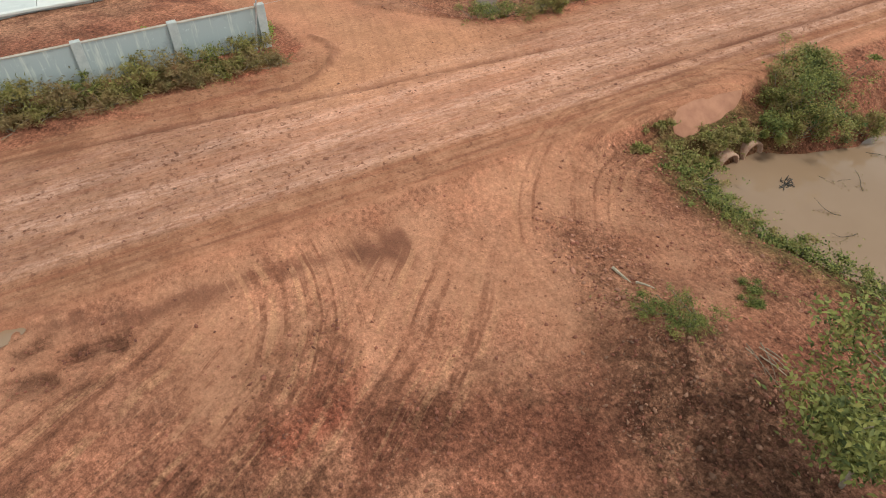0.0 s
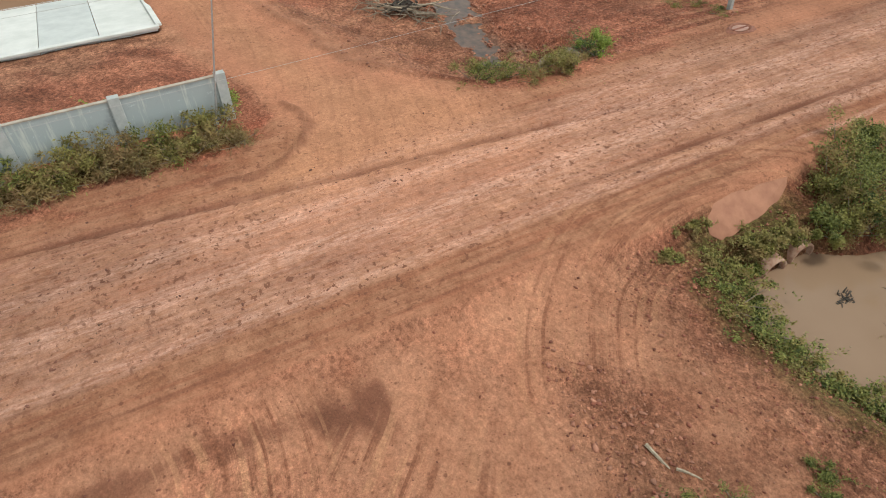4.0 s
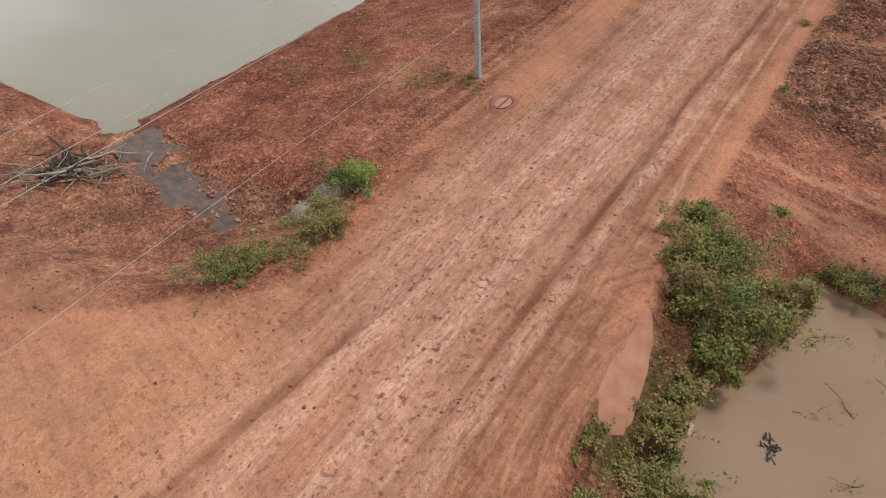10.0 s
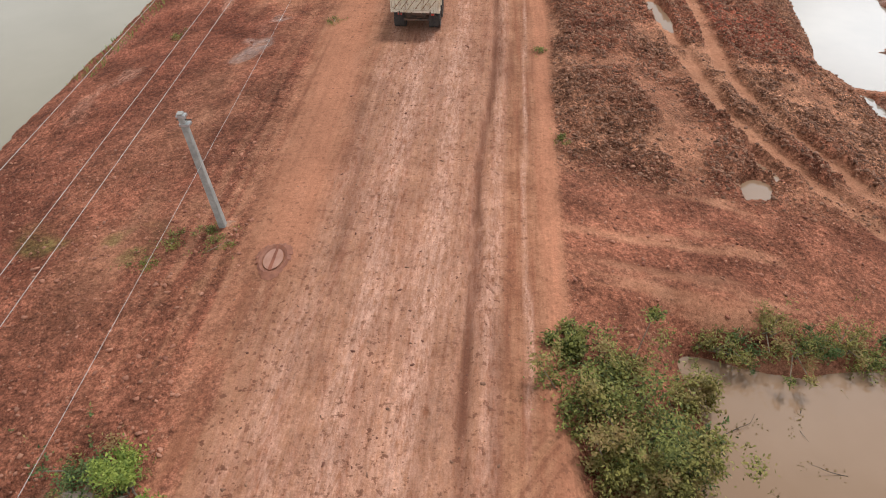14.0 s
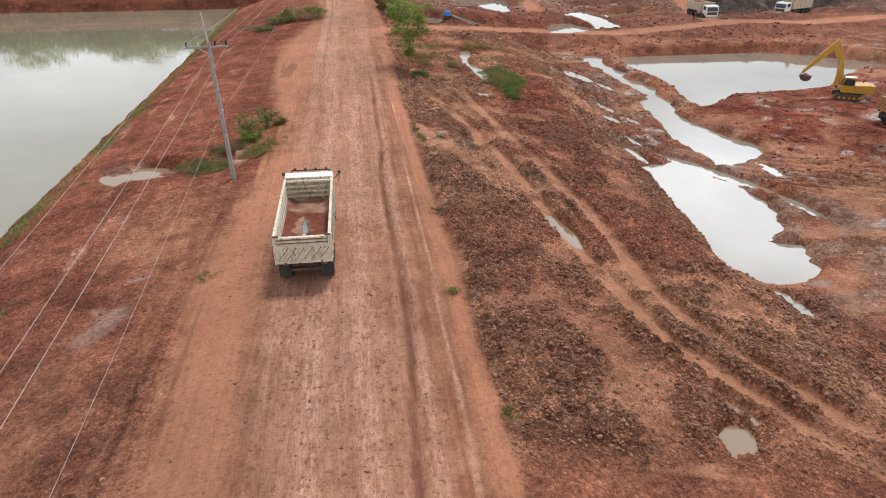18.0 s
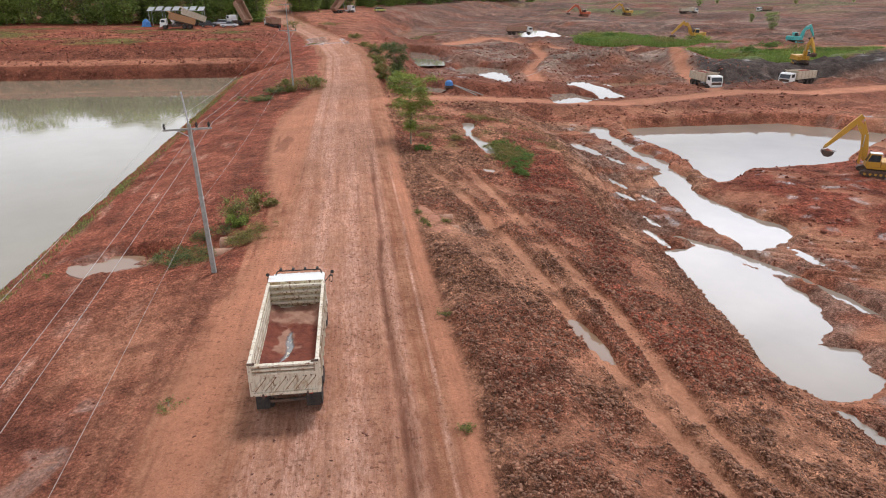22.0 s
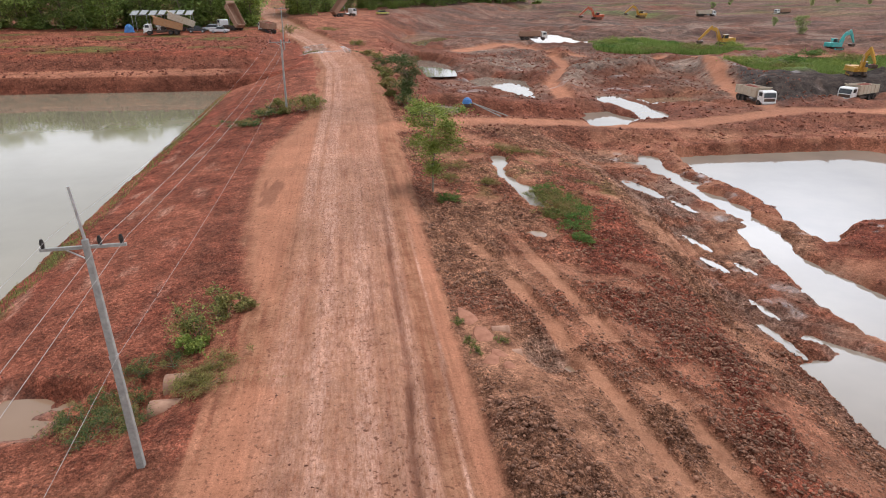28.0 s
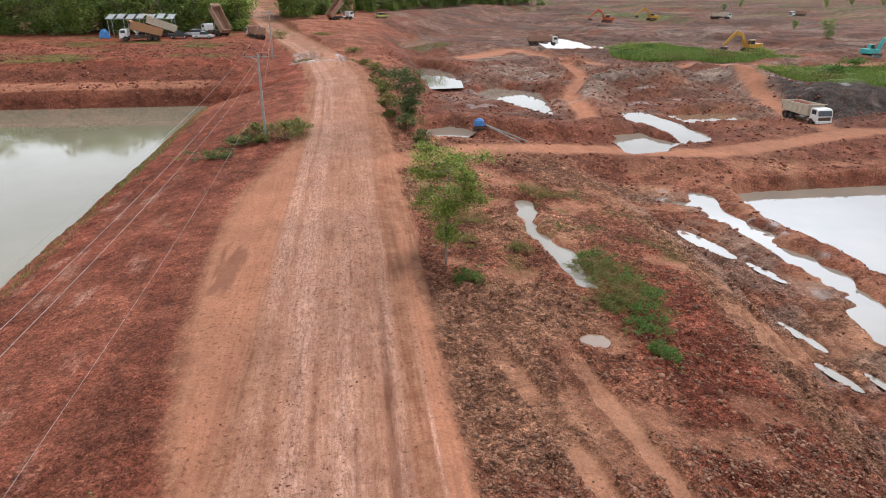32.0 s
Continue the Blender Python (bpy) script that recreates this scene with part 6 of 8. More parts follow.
def excavator(m, label, paint, swing=0.0, knee=(4.6, 5.0), tip=(7.6, 3.4), boom_foot=(1.3, 1.75), size=1.0, load=True):
    """A tracked digger, arm along +y, tracks on z = 0. knee and tip: (y, z) of the boom's end and the stick's end."""
    t = thing("excavator", label, "excavator", m @ Matrix.Diagonal((size, size, size, 1)), "excavators")
    for s in (-1, 1):
        bm = bmesh.new()
        outline = []
        for i in range(28):
            a = 2 * math.pi * i / 28
            yy = 1.7 * (1 if math.cos(a) > 0 else -1) * (abs(math.cos(a)) ** 0.5)
            outline.append((yy * 1.05, 0.45 + 0.44 * math.sin(a)))
        prism(outline, s * 1.02, s * 1.58, bm)
        track = part("track", bm, DARK_STEEL, t, "muddy steel crawler track")
        bm = bmesh.new()
        for i in range(22):
            box((0.6, 0.05, 0.05), (s * 1.3, -1.75 + i * 3.5 / 21, 0.90), bm=bm)
        part("grousers", bm, DARK_STEEL, track)
        for i in range(5):
            part("roller", rod((s * 1.56, -1.2 + i * 0.6, 0.36), (s * 1.62, -1.2 + i * 0.6, 0.36), 0.17, None, 10), paint, track)
        part("sprocket", rod((s * 1.57, -1.5, 0.46), (s * 1.64, -1.5, 0.46), 0.3, None, 12), paint, track)
    part("undercarriage", box((2.0, 1.5, 0.4), (0, 0, 0.6), bevel=0.05), DARK_STEEL, t)
    turn = pose(0, 0, 0, 0, 0, swing)
    deck = part("deck", box((2.7, 3.6, 0.25), (0, -0.7, 1.12), bevel=0.05), paint, t)
    deck.matrix_basis = turn
    part("slew_ring", rod((0, 0, 0.78), (0, 0, 1.02), 0.7, None, 20), DARK_STEEL, t)
    part("engine_cover", hull([(x, y, z) for x in (-1.32, 1.32) for y, z in ((-2.3, 1.25), (-0.4, 1.25), (-0.4, 2.0), (-2.2, 2.1))], bevel=0.06), paint, deck)
    part("counterweight", hull([(x, y, z) for x, y in ((-1.3, -2.2), (1.3, -2.2), (-0.95, -2.85), (0.95, -2.85)) for z in (1.05, 2.05)], bevel=0.08), paint, deck)
    part("side_box", box((0.8, 1.5, 0.7), (0.92, 0.35, 1.55), bevel=0.06), paint, deck)
    cab = part("cab", hull([(x, y, z) for x in (-1.32, -0.42) for y, z in ((-0.35, 1.25), (1.25, 1.25), (1.3, 1.9), (0.95, 2.95), (-0.3, 2.98))], bevel=0.05), paint, deck, "operator cab with dark glass")
    part("front_glass", hull([(x, y, z) for x in (-1.26, -0.48) for y, z in ((1.32, 1.95), (1.0, 2.86), (1.27, 1.95), (0.96, 2.86))]), GLASS, cab)
    for x in (-1.335, -0.405):
        part("side_glass", prism([(-0.2, 1.95), (1.18, 1.95), (0.88, 2.82), (-0.2, 2.82)], x - 0.012, x + 0.012), GLASS, cab)
    part("cab_roof", box((0.96, 1.35, 0.08), (-0.87, 0.32, 3.0), bevel=0.03), CLEAR_LAMP, cab, "white cab roof")
    part("exhaust", rod((0.7, -1.6, 2.05), (0.7, -1.6, 2.5), 0.07), DARK_STEEL, deck)
    k, e, f = Vector((0, *knee)), Vector((0, *tip)), Vector((0, *boom_foot))
    bend = f + (k - f) * 0.48 + Vector((0, -0.25, 0.95))
    boom = beam(boom_foot, (bend.y, bend.z), 0.5, 0.75, 0.42, paint, deck, "boom", 0.25)
    beam((bend.y, bend.z), knee, 0.75, 0.42, 0.40, paint, boom, "boom_end", 0.25)
    back = k - (e - k).normalized() * 0.75
    stick = beam((back.y, back.z), tip, 0.62, 0.32, 0.34, paint, deck, "stick", 0.25)
    for s in (-0.3, 0.3):
        a, b = Vector((0.25 + s, boom_foot[0] + 0.55, 1.25)), Vector((0.25 + s, bend.y, bend.z - 0.1))
        ram = part("boom_ram", rod(a, a + (b - a) * 0.6, 0.09), paint, deck)
        part("piston", rod(a + (b - a) * 0.55, b, 0.05), STEEL, ram)
    a, b = bend + Vector((0.25, -0.1, 0.45)), back + Vector((0.25, 0, 0.1))
    ram = part("stick_ram", rod(a, a + (b - a) * 0.6, 0.09), paint, deck)
    part("piston", rod(a + (b - a) * 0.55, b, 0.05), STEEL, ram)
    # bucket hangs from the stick's end, mouth towards the machine
    bm = bmesh.new()
    arc = [(math.cos(q) * 0.72, math.sin(q) * 0.62) for q in np.linspace(0.35, -3.3, 11)]
    o = (e.y - 0.45, e.z - 0.5)
    prism([(o[0] + y, o[1] + z) for y, z in arc], 0.25 - 0.55, 0.25 + 0.55, bm)
    bucket = part("bucket", bm, DARK_STEEL, deck, "dark steel bucket")
    for i in range(5):
        part("tooth", box((0.09, 0.26, 0.06), (0.25 - 0.46 + i * 0.23, o[0] - 0.78, o[1] + 0.14), (-20, 0, 0)), STEEL, bucket)
    part("link", rod((0.25, e.y - 0.1, e.z + 0.5), (0.25, o[0] + 0.55, o[1] + 0.35), 0.07), paint, deck)
    if load:
        part("soil", hull([(0.25 + 0.5 * math.cos(q), o[0] + 0.62 * math.sin(q), o[1] + 0.1) for q in np.linspace(0, 6.0, 9)] + [(0.25, o[0], o[1] + 0.42), (0.1, o[0] + 0.2, o[1] + 0.38)]), RED_CLODS, bucket)
    return t


excavator(stand(31.3, 86.4, 300, -0.02), "yellow tracked excavator swinging a full bucket over the pool", YELLOW, swing=0, knee=(3.0, 6.8), tip=(6.1, 3.0), size=0.78)
excavator(stand(73.0, 158.0, 205), "yellow tracked excavator loading a tipper truck from the bank", YELLOW, swing=20, knee=(3.4, 5.4), tip=(5.2, 3.2), size=0.9)
excavator(stand(84, 223, 268), "distant yellow excavator digging behind tall grass", YELLOW, knee=(4.6, 4.6), tip=(7.8, 1.6), load=False)
excavator(stand(107, 208.5, 78), "teal tracked excavator on the far quarry track", TEAL, knee=(4.6, 4.4), tip=(6.2, 1.9), load=False)
excavator(stand(84, 323, 260), "distant red excavator in the workings", DIG_RED, knee=(4.6, 4.6), tip=(8.0, 2.0), load=False)
excavator(stand(114.5, 348, 262), "distant yellow excavator on a heap", YELLOW, knee=(4.6, 4.8), tip=(8.0, 2.2), load=False)

# ---- poles and wires ----
def tapered(a, b, w0, w1):
    """A square concrete shaft from a to b."""
    a, b = Vector(a), Vector(b)
    bm = bmesh.new()
    bmesh.ops.create_cone(bm, cap_ends=True, segments=4, radius1=w0 * 0.707, radius2=w1 * 0.707, depth=(b - a).length, matrix=Matrix.Translation((a + b) / 2) @ (b - a).to_track_quat("Z", "Y").to_matrix().to_4x4() @ pose(0, 0, 0, 0, 0, 45))
    bmesh.ops.bevel(bm, geom=[e for e in bm.edges if abs((e.verts[0].co - e.verts[1].co).normalized().dot((b - a).normalized())) > 0.9], offset=0.02, segments=1, affect="EDGES")
    return bm


def power_pole(x, y, tall, label, arm=2.5, spike=True, lean=(0, 0)):
    t = thing("utility_pole", label, "utility pole", pose(x, y, height(x, y) - 0.15, lean[1], lean[0], 0), "power line poles")
    part("shaft", tapered((0, 0, 0), (0, 0, tall + 0.3), 0.26, 0.17), CONCRETE, t, "square grey concrete shaft")
    bar = part("crossarm", box((arm, 0.1, 0.1), (-0.15, 0.16, tall), bevel=0.01), CONCRETE, t)
    part("brace", rod((-0.75, 0.16, tall), (0, 0.12, tall - 0.45), 0.025), STEEL, bar)
    for dx in (-1.3, 0.35, 0.98):
        pin = part("insulator", rod((dx, 0.16, tall + 0.05), (dx, 0.16, tall + 0.24), 0.05, 0.075, 10), BLACK, bar, "black pin insulator")
        part("cap", rod((dx, 0.16, tall + 0.24), (dx, 0.16, tall + 0.34), 0.06, 0.04, 10), BLACK, pin)
    if spike:
        part("ground_wire_spike", rod((0, 0.05, tall + 0.1), (-0.12, 0.05, tall + 1.95), 0.05, 0.04, 8), STEEL, t)
    part("clamp", box((0.26, 0.2, 0.12), (0, 0, tall * 0.55), bevel=0.02), STEEL, t)
    return t


POLES = ((-26.4, -52, 8.3), (-29.05, 65.0, 8.4), (-29.0, 130.4, 8.6), (-34.6, 198, 8.6))
for i, (px, py, tall) in enumerate(POLES):
    power_pole(px, py, tall, "leaning grey concrete power pole with crossarm and black insulators" if i == 1 else "grey concrete power pole with crossarm beside the road", spike=i == 1, lean=(-1.5 if i == 1 else 0, 0))
WIRE = simple("pale_wire", (0.38, 0.36, 0.34), (0.5, 0.48, 0.46), 3, 0.5, 0.2)


def cable(a, b, sag, r=0.006):
    a, b = Vector(a), Vector(b)
    ks = [i / 24 for i in range(25)]
    return tube([a.lerp(b, k) - Vector((0, 0, 4 * sag * k * (1 - k))) for k in ks], [r] * 25, 5)


for (ax, ay, ah), (bx, by, bh), sag in zip(POLES, POLES[1:], (1.3, 1.0, 0.8)):
    line = thing("power_line", "thin pale overhead wires strung between poles", "wires")
    az, bz = height(ax, ay) - 0.15, height(bx, by) - 0.15
    for dx in (-1.3, 0.35, 0.98):
        part("wire", cable((ax + dx, ay + 0.16, az + ah + 0.34), (bx + dx, by + 0.16, bz + bh + 0.34), sag), WIRE, line)
    part("low_wire", cable((ax, ay, az + ah * 0.55), (bx, by, bz + bh * 0.55), sag * 0.8), WIRE, line)

FOOTING = simple("clay_washed_concrete", (0.30, 0.15, 0.095), (0.44, 0.28, 0.20), 5, 0.9, bump=0.4)
short = thing("stub_pole", "short grey concrete pole with steel bracket on the roadside", "utility pole", pose(-29.0, 34.3, height(-29, 34.3) - 0.15, 1, -3, 0))
part("shaft", tapered((0, 0, 0), (0, 0, 4.85), 0.25, 0.19), CONCRETE, short)
part("bracket", box((0.34, 0.24, 0.08), (0.05, 0, 4.45), bevel=0.01), STEEL, short)
part("bracket", box((0.3, 0.22, 0.08), (0.02, 0, 4.75), bevel=0.01), STEEL, short)
part("bolt", rod((-0.2, 0.0, 4.6), (0.3, 0.0, 4.6), 0.025), DARK_STEEL, short)
part("footing", hull([(0.42 * math.cos(a) * k + 0.25, 0.28 * math.sin(a) * k + 0.1, z) for i, a in enumerate(np.linspace(0, 5.6, 9)) for k, z in ((1.0 + 0.25 * (i % 3), 0.05), (0.6, 0.17))], bevel=0.02), FOOTING, short, "clay-stained lump of spilled concrete")

# ---- garden wall, thin post, hedge ----
WALL_GREY = stained("rendered_grey_wall", (0.36, 0.39, 0.39), (0.28, 0.30, 0.30), (0.50, 0.53, 0.52), 0.42, 0.9, 1.0)
POST_GREY = simple("pale_post", (0.36, 0.37, 0.36), (0.47, 0.47, 0.45), 3, 0.9, bump=0.2)
COPING = simple("mud_washed_coping", (0.34, 0.27, 0.21), (0.46, 0.40, 0.34), 2, 0.9)
wall = thing("boundary_wall", "grey rendered boundary wall with pale posts and muddy coping", "wall", pose(-30.7, 0, 0, 0, 0, 0))
ends = [6.75 - 4.05 * i for i in range(6)]
for y0, y1 in zip(ends, ends[1:]):
    panel = part("panel", box((0.12, y0 - y1 - 0.42, 1.9), (0, (y0 + y1) / 2, 1.05), bevel=0.012), WALL_GREY, wall)
    part("coping", box((0.17, y0 - y1 - 0.4, 0.06), (0, (y0 + y1) / 2, 2.03), bevel=0.015), COPING, panel)
for y in ends:
    part("post", box((0.3, 0.42, 2.15), (0.03, y, 1.08), bevel=0.02), POST_GREY, wall)
rod_post = thing("thin_post", "thin galvanised pole standing against the wall", "pole", pose(-30.35, 6.1, 0.1))
part("shaft", rod((0, 0, 0), (0.1, 1.0, 5.1), 0.045, 0.03, 8), STEEL, rod_post)
part("base", box((0.2, 0.2, 0.1), (0, 0, 0.05), bevel=0.02), CONCRETE, rod_post)

# ---- concrete-lined basin in the yard behind the wall ----
LINER = simple("pale_concrete_lining", (0.55, 0.55, 0.52), (0.68, 0.67, 0.64), 0.5, 0.8, bump=0.1)
LINER_JOINT = simple("grey_lining_band", (0.47, 0.48, 0.47), (0.56, 0.57, 0.55), 1.0, 0.8)
basin = thing("concrete_basin", "pale concrete-lined basin with sloping slabs", "basin", pose(-43.4, 5.9, -0.85))
for i in range(5):
    y0, y1 = 0.0 - 3.0 * i, -2.96 - 3.0 * i
    slab = part("slab", hull([(0, y0, 0), (0, y1, 0), (-11.5, y0, -1.7), (-11.5, y1, -1.7), (0, y0, -0.25), (0, y1, -0.25), (-11.5, y0, -2), (-11.5, y1, -2)]), LINER if i % 2 == 0 else LINER_JOINT, basin)
part("rim", box((0.3, 15.2, 0.16), (0.12, -7.5, 0.05), bevel=0.03), LINER, basin)
part("end_rim", box((11.6, 0.3, 0.16), (-5.7, 0.12, -0.75), (0, -8.4, 0), 0.03), LINER, basin)
part("basin_water", box((10, 15, 0.04), (-12.5, -7.6, -1.62)), WATER_BROWN, basin)

# ---- culverts ----
def pipes(name, label, ends_at, r, length, way, mat=None):
    t = thing(name, label, "culvert")
    for x, y, z in ends_at:
        m = pose(x + way * length / 2, y, z, 0, 90, 0)
        pipe = part("pipe", ring(r, r * 0.82, length, m, 28), mat or PIPE_CLAY, t, "", True)
        # added black disc across the bore, imitating the shade inside the pipe
        part("dark_inside", rod((x + way * 0.5, y, z), (x + way * 0.56, y, z), r * 0.8, None, 20), BLACK, pipe)
    return t


apron = thing("culvert_apron", "smooth clay-washed concrete apron above the pond culvert", "apron", pose(-16.4, 22.6, 0))
corners = [(-16.84, 24.75), (-16.6, 24.5), (-16.3, 23.87), (-16.05, 22.8), (-15.93, 21.89), (-15.8, 21.0), (-15.85, 20.5), (-16.2, 20.2), (-16.6, 20.3), (-16.9, 20.84), (-17.0, 21.8), (-16.95, 23.2)]
rim = [(x + 16.4, y - 22.6, height(x, y)) for x, y in corners]
part("slab", hull([(x, y, z + 0.015) for x, y, z in rim] + [(x, y, z - 0.25) for x, y, z in rim], bevel=0.015), simple("washed_clay_apron", (0.30, 0.130, 0.078), (0.40, 0.185, 0.112), 1.6, 0.9, bump=0.2), apron)
DITCH_PIPE = simple("grey_mud_pipe", (0.20, 0.15, 0.12), (0.32, 0.25, 0.20), 4, 0.9, bump=0.3)
pipes("road_culvert", "two mud-stained concrete culvert pipes above the pond", ((-14.35, 23.45, -1.98), (-14.3, 21.95, -2.05)), 0.6, 2.4, -1, FOOTING)
pipes("ditch_culvert", "two grey concrete pipes half buried in bushes", ((-29.9, 23.9, -1.0), (-29.9, 22.6, -1.1)), 0.55, 2.6, 1, DITCH_PIPE)
pipes("west_culvert", "two short clay-coloured culvert pipes sticking out of the road bank", ((-29.75, 71.0, -0.85), (-29.95, 69.2, -0.95)), 0.56, 2.8, 1)
pipes("east_culvert", "three clay-coloured culvert pipes poking from the clods", ((-13.9, 73.0, -0.45), (-13.8, 70.9, -0.55), (-14.0, 69.6, -0.6)), 0.33, 0.9, -1)
SLAB = simple("smeared_clay_slab", (0.29, 0.118, 0.070), (0.42, 0.19, 0.118), 2.5, 0.95, bump=0.8)
for x, y, a, b, turn in ((-15.75, 74.2, 0.55, 1.3, 12), (-15.3, 72.2, 0.6, 1.1, 8), (-15.0, 70.4, 0.4, 0.5, 30), (-15.5, 69.7, 0.4, 0.6, -25), (-14.8, 69.2, 0.3, 0.4, 10)):
    slab = thing("clay_slab", "smooth orange slab of clay dumped over the culvert", "slab", pose(x, y, height(x, y) - 0.02, 6, 5, turn), "clay slabs")
    part("body", hull([(a * k * math.cos(q) * (1 + 0.18 * math.sin(3 * q + x)), b * k * math.sin(q), z) for q in np.linspace(0, 5.5, 7) for k, z in ((1.0, -0.1), (0.9, 0.04), (0.5, 0.09))], bevel=0.02), SLAB, slab)

ring_hole = thing("washed_hole", "shallow muddy wash hole beside the road", "hole", pose(-26.6, 32.45, height(-26.6, 32.45) + 0.03))
bm = bmesh.new()
for i in range(20):
    a0 = 2 * math.pi * i / 20
    hull([(0.5 * math.cos(a) * k, 0.68 * math.sin(a) * k, z) for a in (a0, a0 + 0.33) for k, z in ((1.3 + 0.15 * math.sin(3 * a0), -0.02), (1.02, 0.07), (0.8, 0.0))], bm)
part("mud_rim", bm, simple("wet_mud_rim", (0.17, 0.058, 0.032), (0.27, 0.10, 0.056), 4, 0.7, bump=0.5), ring_hole)
part("water", rod((0, 0, 0.005), (0, 0, 0.03), 0.38, None, 20), simple("pink_mud_water", (0.30, 0.14, 0.095), (0.38, 0.20, 0.145), 3, 0.4), ring_hole)
ring_hole.children[1].scale = (0.95, 1.35, 1)
ring_hole.scale = (0.9, 1.0, 0.8)
part("mud_bar", hull([(x, y, z) for x, y in ((-0.05, -0.55), (0.08, -0.55), (0.06, 0.55), (-0.03, 0.55)) for z in (0, 0.05)]), RED_CLODS, ring_hole)

# ---- sticks, branch pile ----
def branch(rng, a, way, length, r, mat, parent, name="branch", bend=0.25):
    p, w, n = Vector(a), Vector(way).normalized(), 7
    line = [p]
    for i in range(n):
        p = p + w * (length / n)
        line.append(p)
        w = (w + Vector(rng.normal(0, bend, 3)) * 0.5).normalized()
    return part(name, tube(line, [r * (1 - 0.75 * i / n) for i in range(n + 1)]), mat, parent)


rng = np.random.default_rng(11)
pile = thing("branch_pile", "tangled pile of bare branches and charred roots by the water", "branches", pose(-40.6, 20.0, height(-40.6, 20.0) + 0.05))
for i in range(90):
    a = radians(40) + rng.normal(0, 0.85) + (math.pi if i % 2 else 0)
    k = rng.normal(0, 1.4)
    branch(rng, (0.7 * k + rng.normal(0, 0.5), 0.7 * k + rng.normal(0, 0.5), rng.uniform(0.04, 0.35)), (math.cos(a), math.sin(a), rng.normal(0.0, 0.05)), rng.uniform(0.7, 2.0), rng.uniform(0.015, 0.045), (DEAD_WOOD, BARK, BARK)[i % 3], pile, bend=0.3)
for i in range(7):
    a = radians(38 + 5 * i) + (math.pi if i % 3 == 0 else 0)
    branch(rng, (rng.normal(0.3, 0.5), rng.normal(0.3, 0.5), 0.3 + 0.03 * i), (math.cos(a), math.sin(a), 0.02), rng.uniform(2.0, 3.0), 0.065, DEAD_WOOD if i % 2 else BARK, pile, "limb", 0.18)
CHAR = simple("charred_roots", (0.03, 0.025, 0.02), (0.09, 0.07, 0.055), 5, 0.95, bump=0.6)
for i in range(44):
    a = rng.uniform(0, 2 * math.pi)
    branch(rng, (rng.normal(-0.5, 0.5), rng.normal(-0.2, 0.4), rng.uniform(0.12, 0.55)), (math.cos(a), math.sin(a), rng.normal(0.05, 0.2)), rng.uniform(0.5, 1.2), rng.uniform(0.04, 0.1), CHAR, pile, "root", 0.5)
branch(rng, (-0.4, 0.3, 0.5), (-1.0, 0.1, 0.22), 2.0, 0.12, CHAR, pile, "log", 0.08)
stick = thing("fallen_stick", "dead stick lying on the red earth", "stick", pose(-10.6, 12.1, height(-10.4, 12.1) + 0.05))
branch(rng, (0, 0, 0), (1, 0.06, 0), 1.7, 0.06, DEAD_WOOD, stick, "stem", 0.08)
branch(rng, (0.9, 0.2, 0.02), (0.6, 0.5, 0.05), 0.9, 0.05, DEAD_WOOD, stick, "fork", 0.15)
brush = thing("brushwood", "thin grey dead branches lying on brown spoil", "branches", pose(-5.2, 14.2, height(-5.2, 14.2) + 0.06))
for i in range(9):
    branch(rng, (-1.1 + 0.1 * i, -0.5 + rng.normal(0, 0.18), 0.02 * (i % 4)), (1, 0.1 + rng.normal(0, 0.3), 0), rng.uniform(1.0, 2.2), 0.02, DEAD_WOOD if i % 2 else BARK, brush, bend=0.2)
# made-up clump of black twigs that imitates a dark reflection on the water
reflection_clump = thing("sunken_snag", "clump of dark twigs standing in for a dark reflection on the brown pond", "snag", pose(-12.2, 23.2, -2.2))
for i in range(34):
    branch(rng, (rng.normal(0, 0.13), rng.normal(0, 0.24), 0.08), rng.normal(0, 1, 3) * np.array([1, 1, 0.25]), 0.28, 0.045, CHAR, reflection_clump, "twig", 0.4)

